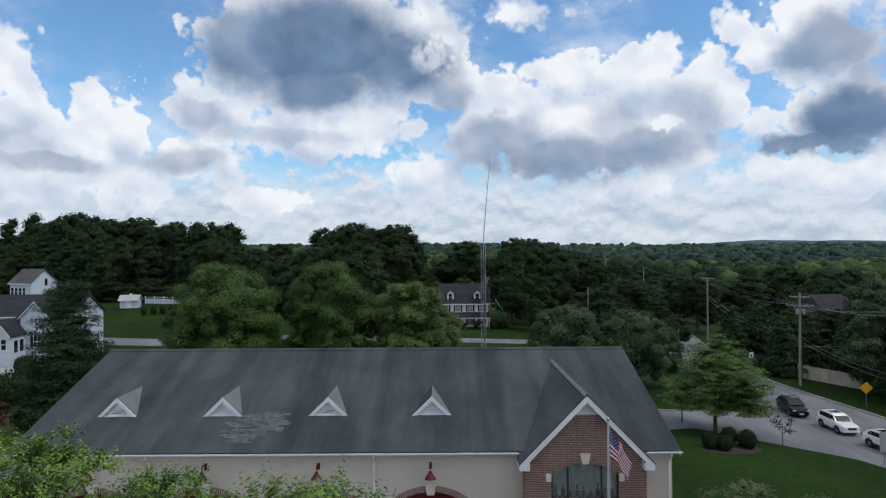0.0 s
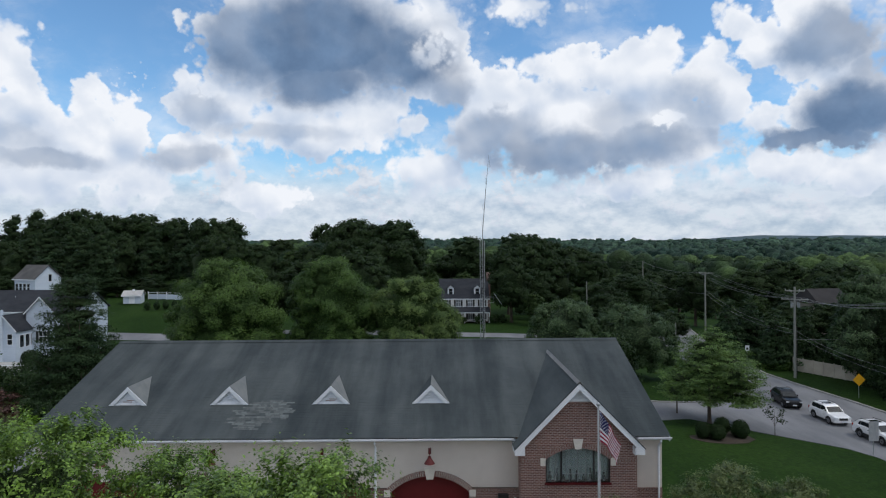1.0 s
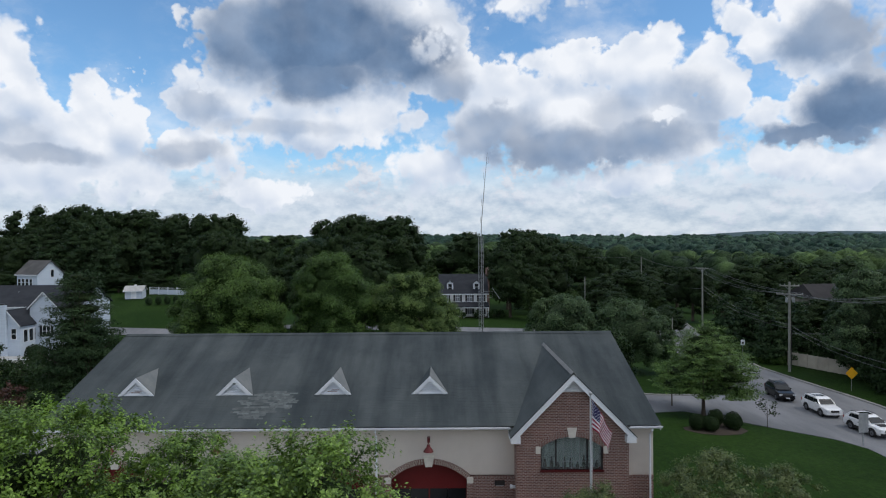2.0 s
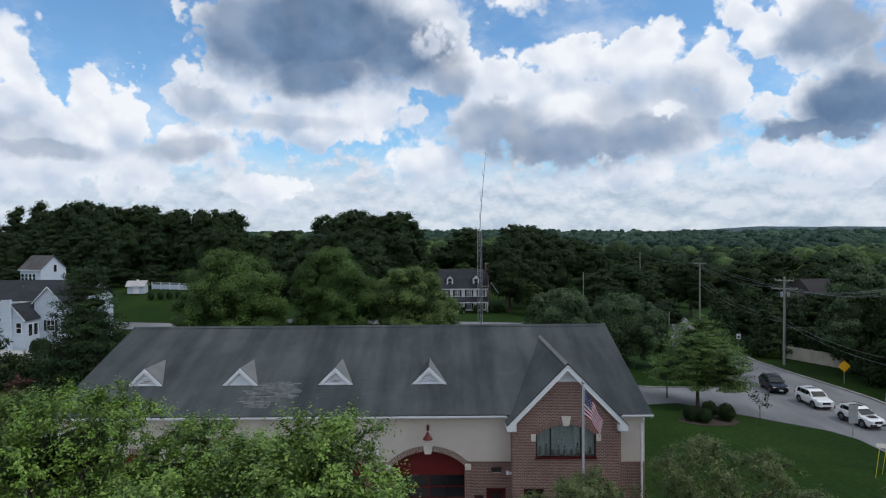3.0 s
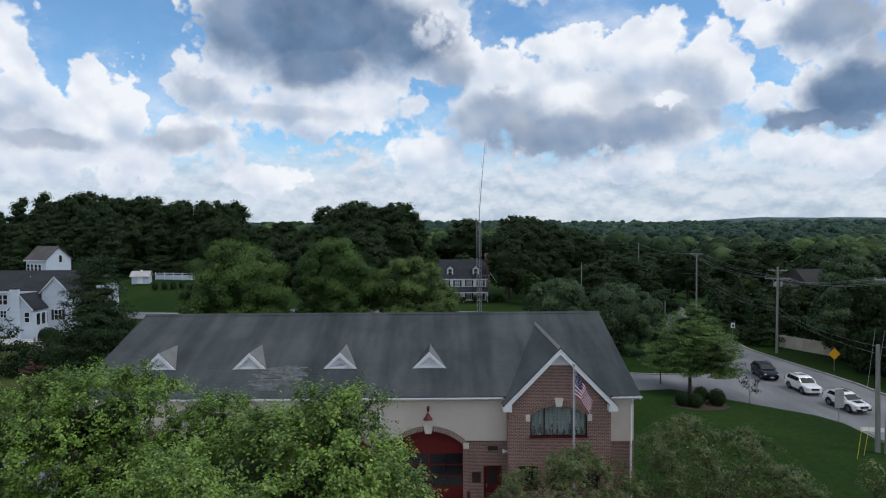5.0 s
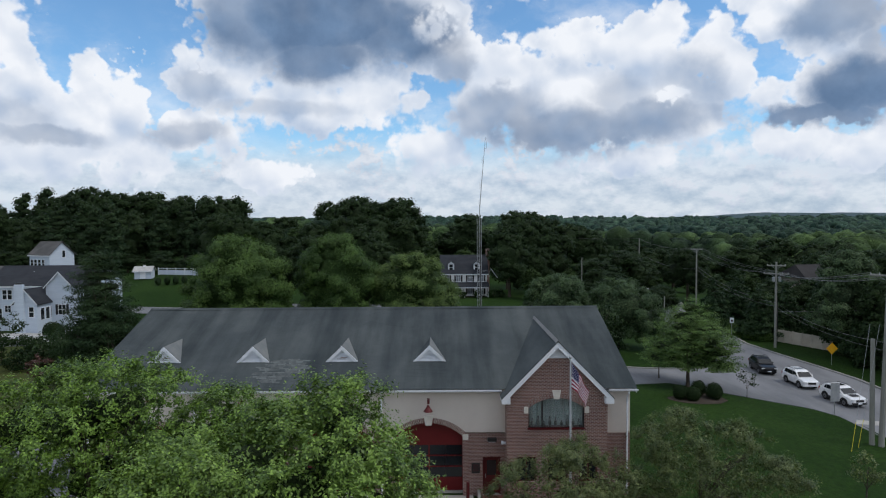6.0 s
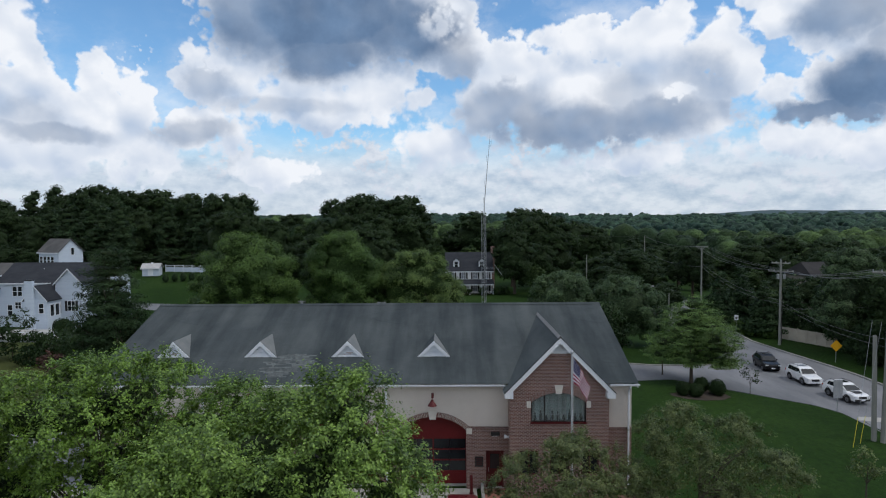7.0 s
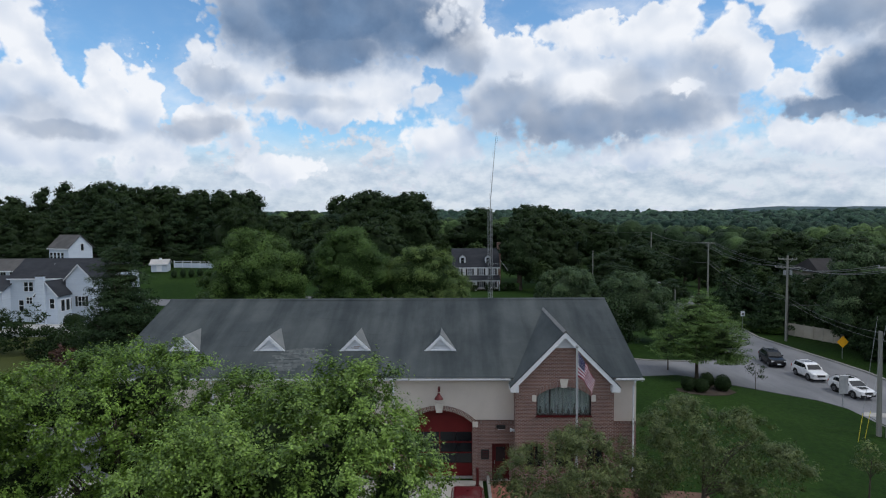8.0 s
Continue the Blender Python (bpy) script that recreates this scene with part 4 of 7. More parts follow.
# ---- trees ----
def leaf_mesh(name, centres, sizes, rng, flat=0.35, aspect=0.55, out=None, stir=0.55):
    """A mesh of small kite-shaped leaves or sprays, one at each centre; they face outwards and up, stirred at random."""
    n = len(centres)
    nrm = rng.normal(size=(n, 3))
    if out is None:
        nrm[:, 2] = np.abs(nrm[:, 2]) + flat
    else:
        nrm = out + nrm * stir + np.array([0, 0, flat])
    nrm /= np.linalg.norm(nrm, axis=1, keepdims=True)
    a = np.cross(nrm, rng.normal(size=(n, 3)))
    a /= np.linalg.norm(a, axis=1, keepdims=True) + 1e-9
    b = np.cross(nrm, a)
    s = np.asarray(sizes)[:, None]
    droop = nrm * s * 0.18
    vs = np.stack([centres - a * s - droop, centres - b * s * aspect + a * s * 0.1, centres + a * s - droop, centres + b * s * aspect + a * s * 0.1], 1).reshape(-1, 3)
    me = bpy.data.meshes.new(name)
    me.vertices.add(4 * n)
    me.vertices.foreach_set("co", vs.astype(np.float32).ravel())
    me.loops.add(4 * n)
    me.loops.foreach_set("vertex_index", np.arange(4 * n, dtype=np.int32))
    me.polygons.add(n)
    me.polygons.foreach_set("loop_start", np.arange(0, 4 * n, 4, dtype=np.int32))
    me.polygons.foreach_set("loop_total", np.full(n, 4, dtype=np.int32))
    me.update(calc_edges=True)
    return me


def crown_points(rng, lobes, clumps, each, radius, hollow=0.55, squash=0.75):
    """Leaf centres in clumps spread through lobes (x, y, z, rx, ry, rz), thicker towards the outside."""
    lobes = np.array(lobes, float)
    weight = lobes[:, 3] * lobes[:, 4] * lobes[:, 5]
    pick = rng.choice(len(lobes), clumps, p=weight / weight.sum())
    d = rng.normal(size=(clumps, 3))
    d /= np.linalg.norm(d, axis=1, keepdims=True)
    r = hollow + (1 - hollow) * rng.random(clumps) ** 0.6
    mid = lobes[pick, :3] + d * r[:, None] * lobes[pick, 3:]
    size = radius * (0.6 + 0.8 * rng.random(clumps))
    count = np.maximum((each * (size / radius) ** 2).astype(int), 3)
    who = np.repeat(np.arange(clumps), count)
    q = rng.normal(size=(len(who), 3))
    q /= np.linalg.norm(q, axis=1, keepdims=True)
    q *= (rng.random(len(who)) ** 0.45)[:, None]
    pts = mid[who] + q * size[who][:, None] * np.array([1, 1, squash])
    core = lobes[:, :3].mean(0)
    far = mid[who] - core
    far /= np.linalg.norm(far, axis=1, keepdims=True) + 1e-9
    return pts, mid, q * 0.8 + far * 0.6


def sprig_points(rng, lobes, clumps, sprigs, leaves, reach, hollow=0.5):
    """Leaf centres along short twigs that spring outwards and up from clumps; the clumps sit on billows over the lobes."""
    lobes = np.array(lobes, float)
    billows = max(clumps // 9, 6)
    weight = (lobes[:, 3] * lobes[:, 4] * lobes[:, 5]) ** 0.67
    pick = rng.choice(len(lobes), billows * 3, p=weight / weight.sum())
    u = rng.normal(size=(billows * 3, 3)) + np.array([0, 0, 0.35])
    u /= np.linalg.norm(u, axis=1, keepdims=True)
    heart = lobes[pick, :3] + u * (hollow + (1 - hollow) * rng.random(billows * 3)[:, None] ** 0.5) * lobes[pick, 3:]
    deep = np.linalg.norm((heart[:, None, :] - lobes[None, :, :3]) / lobes[None, :, 3:], axis=2)
    deep[np.arange(len(pick)), pick] = 9
    keep = np.argsort(-np.minimum(deep.min(1), 0.9) - 0.25 * rng.random(len(pick)))[:billows]
    heart, u = heart[keep], u[keep]
    lump = reach * (1.0 + 1.1 * rng.random(billows))
    at = np.repeat(np.arange(billows), max(clumps // billows, 1))
    clumps = len(at)
    d = rng.normal(size=(clumps, 3)) + u[at] * 0.5 + np.array([0, 0, 0.55])
    d /= np.linalg.norm(d, axis=1, keepdims=True)
    mid = heart[at] + d * (lump[at] * (0.55 + 0.45 * rng.random(clumps)))[:, None] * np.array([1, 1, 0.72])
    who = np.repeat(np.arange(clumps), sprigs)
    way = rng.normal(size=(len(who), 3)) * 0.6 + d[who] * 0.8 + np.array([0, 0, 0.3])
    way /= np.linalg.norm(way, axis=1, keepdims=True)
    span = reach * (0.45 + 0.9 * rng.random(len(who))) * (0.6 + 0.8 * rng.random(clumps))[who]
    leaf = np.repeat(np.arange(len(who)), leaves)
    t = rng.random(len(leaf)) ** 0.75
    pts = mid[who][leaf] + way[leaf] * (span[leaf] * t)[:, None] + rng.normal(size=(len(leaf), 3)) * 0.05
    pts[:, 2] -= (t * span[leaf]) ** 2 * 0.25
    out = way[leaf] * 0.6 + d[who][leaf] * 0.6 + np.array([0, 0, 0.4])
    return pts, mid, out


def billow_points(rng, lobes, billows, leaves, size, shell):
    """Billows on the outside of the lobes, and leaf centres on the outer shell of each: points, billow centres, radii, outward ways."""
    lobes = np.array(lobes, float)
    weight = (lobes[:, 3] * lobes[:, 4] * lobes[:, 5]) ** 0.67
    pick = rng.choice(len(lobes), billows * 4, p=weight / weight.sum())
    u = rng.normal(size=(billows * 4, 3)) + np.array([0, 0, 0.3])
    u /= np.linalg.norm(u, axis=1, keepdims=True)
    mid = lobes[pick, :3] + u * lobes[pick, 3:] * (0.82 + 0.12 * rng.random((billows * 4, 1)))
    deep = np.linalg.norm((mid[:, None, :] - lobes[None, :, :3]) / lobes[None, :, 3:], axis=2)
    deep[np.arange(len(pick)), pick] = 9
    keep = np.argsort(-np.minimum(deep.min(1), 0.95) - 0.2 * rng.random(len(pick)))[:billows]
    mid, u = mid[keep], u[keep]
    radius = size * (0.5 + 0.95 * rng.random(billows) ** 1.3)
    who = rng.choice(billows, leaves, p=radius ** 2 / (radius ** 2).sum())
    q = rng.normal(size=(leaves, 3)) + u[who] * 0.75 + np.array([0, 0, 0.3])
    q /= np.linalg.norm(q, axis=1, keepdims=True)
    pts = mid[who] + q * (radius[who] * (0.72 + shell * rng.random(leaves) ** 1.4))[:, None] * np.array([1, 1, 0.85])
    # looser leaves over the hollows between the billows
    loose = leaves // 7
    pick = rng.choice(len(lobes), loose, p=weight / weight.sum())
    w = rng.normal(size=(loose, 3)) + np.array([0, 0, 0.2])
    w /= np.linalg.norm(w, axis=1, keepdims=True)
    pts = np.concatenate([pts, lobes[pick, :3] + w * lobes[pick, 3:] * (0.72 + 0.26 * rng.random((loose, 1)))])
    return pts, mid, radius, np.concatenate([q * 0.85 + u[who] * 0.35, w])


def billow_mass(lobes, mid, radius, rng, share):
    """The leafy masses inside a crown: the lobes and a dome for each billow, all lumpy."""
    ico = bmesh.new()
    bmesh.ops.create_icosphere(ico, subdivisions=2 if len(mid) > 100 else 1, radius=1)
    ball = np.array([v.co[:] for v in ico.verts])
    skin = np.array([[v.index for v in f.verts] for f in ico.faces])
    ico.free()
    vs, fs, base = [], [], 0
    for c, r in [(np.array(l[:3]), np.array(l[3:]) * 0.74) for l in lobes] + [(m, np.array([k, k, k * 0.82]) * share) for m, k in zip(mid, radius)]:
        vs.append(c + ball * r * rng.uniform(0.84, 1.12, (len(ball), 1)))
        fs.append(skin + base)
        base += len(ball)
    me = bpy.data.meshes.new("inner_crown")
    me.from_pydata(np.concatenate(vs).tolist(), [], np.concatenate(fs).tolist())
    me.polygons.foreach_set("use_smooth", [True] * len(me.polygons))
    return me


def leaf_mass(name, dark, light, grain):
    """A dense mass of leaves seen as a mottled, rough skin."""
    m = bpy.data.materials.new(name)
    m.use_nodes = True
    k = Graph(m.node_tree)
    b = m.node_tree.nodes["Principled BSDF"]
    at = k.node("ShaderNodeTexCoord").outputs["Object"]
    leafy = k.noise(at, grain, 4, 0.75)
    colour = k.mix(k.step(leafy, 0.34, 0.68), dark, light)
    each = k.math("MULTIPLY_ADD", k.node("ShaderNodeNewGeometry").outputs["Random Per Island"], 0.3, 0.85)
    whole = k.math("MULTIPLY_ADD", k.node("ShaderNodeObjectInfo").outputs["Random"], 0.3, 0.85)
    tone = k.node("ShaderNodeCombineXYZ")
    for socket in tone.inputs:
        k.link(k.math("MULTIPLY", each, whole), socket)
    k.link(k.mix(1.0, colour, tone.outputs[0], "MULTIPLY"), b.inputs["Base Color"])
    b.inputs["Roughness"].default_value, b.inputs["Specular IOR Level"].default_value = 0.8, 0.15
    n = k.node("ShaderNodeBump")
    n.inputs["Strength"].default_value, n.inputs["Distance"].default_value = 1.0, 1.3 / grain
    k.link(leafy, n.inputs["Height"])
    k.link(n.outputs[0], b.inputs["Normal"])
    return m


# dark fill for the insides of crowns and bushes, inner shade painted as colour
INNER = leaf_mass("painted_inner_shade", (0.007, 0.015, 0.005), (0.034, 0.058, 0.016), 7.0)
# green and dull masses are darker than their leaves: crown shade put into colour
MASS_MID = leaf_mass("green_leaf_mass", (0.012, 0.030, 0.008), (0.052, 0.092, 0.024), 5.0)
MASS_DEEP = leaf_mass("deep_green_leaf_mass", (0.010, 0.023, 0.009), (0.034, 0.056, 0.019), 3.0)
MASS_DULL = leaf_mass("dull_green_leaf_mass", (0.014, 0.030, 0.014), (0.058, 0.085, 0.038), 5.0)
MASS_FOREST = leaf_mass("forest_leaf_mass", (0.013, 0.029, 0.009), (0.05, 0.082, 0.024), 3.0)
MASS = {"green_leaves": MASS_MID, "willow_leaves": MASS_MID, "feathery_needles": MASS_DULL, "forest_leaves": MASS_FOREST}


def inner_mass(lobes, share, rng):
    """The inside of a crown: lumpy masses well within its leaves, their dark colour standing in for shade."""
    bm = bmesh.new()
    for x, y, z, rx, ry, rz in lobes:
        made = bmesh.ops.create_icosphere(bm, subdivisions=2, radius=1)["verts"]
        for v in made:
            k = share * rng.uniform(0.82, 1.08)
            v.co = Vector((x + v.co.x * rx * k, y + v.co.y * ry * k, z + v.co.z * rz * k))
    return bm


def limbs(rng, height, spread, lobes_mid, girth, base=0.3, tips=14):
    """A tapered trunk with limbs that bend out to the clumps."""
    bm = bmesh.new()
    lean = rng.normal(size=2) * 0.03 * height
    trunk = [Vector((lean[0] * (t ** 2), lean[1] * (t ** 2), height * t)) for t in (0, 0.08, 0.3, 0.55, 0.8)]
    tube(trunk, [girth * 1.35, girth, girth * 0.85, girth * 0.55, girth * 0.2], bm, 9)
    for i in range(min(tips, len(lobes_mid))):
        tip = Vector(lobes_mid[i])
        t = base + (0.72 - base) * rng.random()
        start = Vector((lean[0] * t * t, lean[1] * t * t, height * t * 0.92))
        mid = start.lerp(tip, 0.5) + Vector((0, 0, 0.12 * (tip - start).length))
        g0 = girth * (0.32 - 0.2 * t)
        tube([start, mid, tip], [g0, g0 * 0.6, g0 * 0.15], bm, 6, caps=False)
    return bm


def tree(name, at, label, lobes, height, girth, material, seed, clumps, each, radius, leaf, category="tree", group="", hollow=0.55, squash=0.75, flat=0.35, aspect=0.55, tips=16, bare=0.3, sprigs=0, core=0.0, billows=0, stir=0.55, shell=0.45, share=0.66):
    """clumps, each, radius: clumps of leaves; with sprigs: twigs that carry them; with billows: that many domes of that radius, with clumps leaves in all."""
    rng = np.random.default_rng(seed)
    if billows:
        pts, mid, dome, out = billow_points(rng, lobes, billows, clumps, radius, shell)
    elif sprigs:
        pts, mid, out = sprig_points(rng, lobes, clumps, sprigs, each, radius, hollow)
        # older, larger leaves in the shade inside
        deep = np.array(lobes, float)
        sure = (deep[:, 3] * deep[:, 4] * deep[:, 5]) ** 0.8
        pick = rng.choice(len(deep), len(pts) // 14, p=sure / sure.sum())
        u = rng.normal(size=(len(pick), 3))
        u *= (0.78 * rng.random(len(pick)) ** 0.4 / np.linalg.norm(u, axis=1))[:, None]
        pts = np.concatenate([pts, deep[pick, :3] + u * deep[pick, 3:]])
        out = np.concatenate([out, u])
    else:
        pts, mid, out = crown_points(rng, lobes, clumps, each, radius, hollow, squash)
    sizes = leaf * (0.65 + 0.7 * rng.random(len(pts)))
    if sprigs:
        sizes[-(len(pts) // 15):] *= 1.5
    ob = thing(name, (at[0], at[1], at[2] - 0.05), label, category, group)
    part("trunk", limbs(rng, height, radius, mid, girth, bare, tips), BARK, ob)
    me = leaf_mesh("crown", pts, sizes, rng, flat, aspect, out, stir)
    me.materials.append(material)
    crown = new("crown", me)
    crown.parent = ob
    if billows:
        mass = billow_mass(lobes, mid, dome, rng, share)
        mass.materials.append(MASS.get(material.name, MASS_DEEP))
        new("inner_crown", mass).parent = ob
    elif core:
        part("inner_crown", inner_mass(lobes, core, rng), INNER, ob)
    return ob


def on(x, y):
    return (x, y, ground_z(x, y))


# the trees before the station
tree("broadleaf_tree", on(-12.6, -14.0), "broad green tree with open airy crown",
     [(1.05, 0, 9.5, 1.5, 1.9, 1.45), (-0.4, 0, 9.1, 2.1, 2.4, 1.4), (2.7, 0.2, 8.7, 1.0, 1.2, 0.7), (-2.2, 0.2, 8.9, 2.5, 2.5, 1.5), (-4.6, 0, 7.6, 2.4, 2.3, 1.35), (4.6, 0.3, 8.9, 1.35, 1.4, 0.8), (3.5, 0.3, 8.4, 1.9, 1.8, 1.0), (5.2, 0.2, 8.1, 1.5, 1.5, 1.0), (4.4, -0.6, 7.4, 1.9, 1.6, 1.1),
      (0.2, 0.6, 7.0, 3.2, 2.6, 1.2), (-3.8, 0.2, 6.2, 3.0, 2.4, 1.5), (3.0, 0.6, 6.8, 2.0, 1.8, 1.0), (-1.0, 0.8, 5.2, 3.2, 2.4, 1.4), (3.6, 0.8, 5.4, 2.2, 1.8, 1.0), (-5.8, 0.3, 5.4, 2.4, 2.2, 1.5)],
     9.3, 0.2, LEAF_GREEN, 11, 2250, 10, 0.44, 0.047, hollow=0.62, tips=46, sprigs=8, core=0.47)
tree("broadleaf_tree", on(-5.2, -17.6), "dense bright green tree with ragged leafy top",
     [(1.6, 0, 10.1, 1.15, 1.2, 0.85), (1.5, 0, 9.3, 1.7, 1.7, 1.2), (-0.9, 0, 9.1, 1.7, 1.8, 1.1), (0, 0, 8.0, 3.3, 3.0, 2.0), (-2.6, 0, 7.8, 2.3, 2.3, 1.7), (2.6, -0.2, 7.6, 1.1, 1.5, 1.6), (-4.0, 0, 6.6, 1.5, 1.6, 1.4),
      (1.0, 0.2, 6.2, 3.0, 2.6, 1.8), (-1.0, -0.6, 5.2, 3.4, 2.8, 1.6)],
     9.4, 0.18, LEAF_BRIGHT, 12, 1950, 10, 0.44, 0.047, hollow=0.62, tips=46, sprigs=8, core=0.47)
tree("ornamental_tree", on(4.4, -8.0), "low olive-green ornamental tree with fine leaves", [(0, 0, 3.9, 2.2, 2.0, 2.0), (-1.7, 0, 3.2, 1.5, 1.6, 1.6), (1.8, 0.2, 3.5, 1.4, 1.5, 1.6)],
     5.2, 0.1, LEAF_OLIVE, 13, 650, 9, 0.32, 0.042, hollow=0.5, tips=26, sprigs=8)
tree("ornamental_tree", on(11.2, -6.0), "round olive-green ornamental tree on the lawn edge", [(-0.9, 0, 4.8, 1.9, 2.0, 2.2), (0.9, 0, 4.0, 2.6, 2.2, 2.3), (3.0, 0, 2.8, 1.9, 1.8, 1.6), (-1.6, 0, 3.3, 1.8, 1.8, 1.8)],
     6.0, 0.12, LEAF_OLIVE, 14, 780, 9, 0.34, 0.042, hollow=0.5, tips=26, sprigs=8)

# ---- trees round the station ----
tree("shade_tree", on(-28.1, 45), "large rounded green tree behind the station", [(0, 0, 8.4, 6.5, 5.6, 5.2), (-2.8, 0, 6.5, 4.0, 4.0, 4.4), (3.2, 0, 7.0, 3.5, 3.8, 4.4), (0.3, -1, 11.5, 3.8, 3.4, 2.3), (0, -2, 4.2, 6.2, 3.8, 2.8)],
     13.5, 0.4, LEAF_MID, 21, 42000, 0, 1.15, 0.105, group="trees behind the station", billows=130, stir=0.5)
tree("shade_tree", on(-15.6, 50), "rounded green tree behind the station", [(0, 0, 8.8, 5.3, 4.8, 4.5), (-1.8, 0, 6.2, 4.0, 3.8, 4.0), (2.2, 0, 7.0, 3.6, 3.6, 4.0), (0, -1, 11.5, 3.2, 3.0, 2.0), (0, -2, 3.8, 5.0, 3.6, 2.6)],
     12.5, 0.36, LEAF_MID, 22, 36000, 0, 1.1, 0.105, group="trees behind the station", billows=110, stir=0.5)
LEAF_WILLOW = leafage("willow_leaves", (0.034, 0.068, 0.020), (0.15, 0.215, 0.066), 0.15, 0.2, 0.55, 0.35)
tree("willow_tree", on(-5.0, 50), "pale green spreading willow behind the station", [(-0.4, 0, 7.4, 5.0, 4.4, 3.9), (-3.0, 0, 6.2, 2.8, 3.2, 3.4), (2.9, 0, 5.0, 2.6, 3.0, 3.2), (-0.7, -1, 10.2, 2.6, 2.6, 1.6), (1.2, -1, 9.2, 2.2, 2.2, 1.5), (-0.3, -2, 3.2, 5.2, 3.4, 2.4)],
     10.5, 0.34, LEAF_WILLOW, 23, 36000, 0, 1.0, 0.105, group="trees behind the station", billows=115, stir=0.5, aspect=0.45)
tree("round_tree", on(14.0, 45), "dull green round tree behind the station", [(0, 0, 5.4, 4.2, 4.0, 3.7), (-1.8, 0, 4.0, 2.6, 2.8, 3.0), (1.8, 0, 4.4, 2.8, 2.8, 3.0)],
     7.6, 0.25, LEAF_FIR, 24, 17000, 0, 0.8, 0.12, group="trees behind the station", billows=70, stir=0.45)
tree("round_tree", on(22.0, 44), "dark spreading tree beside the side drive", [(0, 0, 5.2, 4.8, 4.2, 3.4), (2.4, 0, 3.6, 3.2, 3.0, 2.8), (-2.6, 0, 4.4, 3.0, 3.0, 2.9), (0, 0, 7.2, 2.4, 2.4, 1.6)],
     7.2, 0.25, LEAF_FIR, 25, 20000, 0, 0.8, 0.12, group="trees behind the station", billows=80, stir=0.45)
tree("round_tree", on(17.4, 36.5), "dark tree standing at the drive's far edge", [(0, 0, 3.6, 2.6, 2.4, 2.8), (1.2, 0, 2.4, 1.9, 1.8, 2.0)],
     5.2, 0.18, LEAF_DEEP, 26, 200, 24, 0.6, 0.16, group="trees behind the station")
tree("shrub", on(13.6, 31.0), "yellow-green shrub by the roof's end", [(0, 0, 1.6, 1.3, 1.3, 1.5)], 2.4, 0.06, LEAF_BRIGHT, 27, 70, 24, 0.35, 0.1, "shrub")
# layered tree on the lawn
LEAF_LAYER = leafage("layered_leaves", (0.026, 0.060, 0.018), (0.155, 0.245, 0.066), 0.15, 0.2, 1.0, 0.4)
tree("layered_tree", on(23.4, 25.5), "green tree with flat layered boughs on the lawn",
     [(0.2, 0, 8.0, 1.6, 1.6, 0.9), (0, 0, 7.0, 2.9, 2.7, 1.1), (0.2, 0, 5.9, 4.0, 3.6, 1.1), (0.9, 0, 4.7, 4.7, 4.0, 1.0), (-1.6, 0, 4.2, 3.8, 3.2, 0.9), (2.8, 0, 3.5, 3.0, 2.7, 0.8), (-2.4, 0, 3.0, 2.8, 2.6, 0.7),
      (1.0, 0, 2.5, 3.8, 3.0, 0.7), (3.0, -0.3, 2.2, 2.2, 2.0, 0.6)],
     7.8, 0.17, LEAF_LAYER, 28, 820, 62, 0.62, 0.085, hollow=0.15, squash=0.28, flat=0.9, aspect=0.4, tips=40, bare=0.22, core=0.5)
# conifer and dark undergrowth on the left
tree("pine_tree", on(-36.9, 29), "tall dark pine with drooping layered boughs", [(0, 0, z, 1.0 + 4.6 * (1 - z / 13.8) ** 0.6, 1.0 + 4.0 * (1 - z / 13.8) ** 0.6, 0.8) for z in (2, 3.3, 4.6, 5.9, 7.2, 8.5, 9.8, 11.0, 12.1, 12.9)],
     13.2, 0.26, LEAF_PINE, 29, 900, 56, 0.7, 0.11, hollow=0.3, squash=0.45, flat=0.6, aspect=0.4, tips=60, bare=0.1, core=0.6)
tree("reddish_tree", on(-38.9, 22), "small tree with reddish brown foliage", [(0, 0, 3.4, 1.0, 1.0, 1.1), (0.3, 0, 2.3, 0.8, 0.8, 0.8)], 4.0, 0.08, LEAF_RED, 30, 40, 22, 0.4, 0.12)
for i, (x, y, w, h) in enumerate(((-46, 39, 3.4, 3.6), (-41.5, 35, 2.8, 2.8), (-50, 41, 3.6, 4.2), (-55, 44, 3.8, 4.0), (-34.5, 23.5, 2.6, 3.0), (-31, 26, 3.0, 3.4), (-40, 29, 2.4, 2.2), (-30, 33, 3.4, 4.0), (-59.2, 44.3, 3.8, 6.6), (-63.5, 45, 3.6, 6.0), (-53.5, 41, 3.0, 2.6), (-47, 44, 3.4, 4.2), (-52, 47, 3.4, 4.4), (-42, 40, 3.0, 3.6))):
    tree("shrub", on(x, y), "dense dark green shrub at the lot's edge", [(0, 0, h * 0.5, w, w * 0.8, h * 0.5), (w * 0.3, 0, h * 0.65, w * 0.5, w * 0.5, h * 0.35)], h * 0.8, 0.07, LEAF_DEEP, 40 + i, 90, 24, 0.55, 0.15, "shrub", "shrubs at the lot's edge")



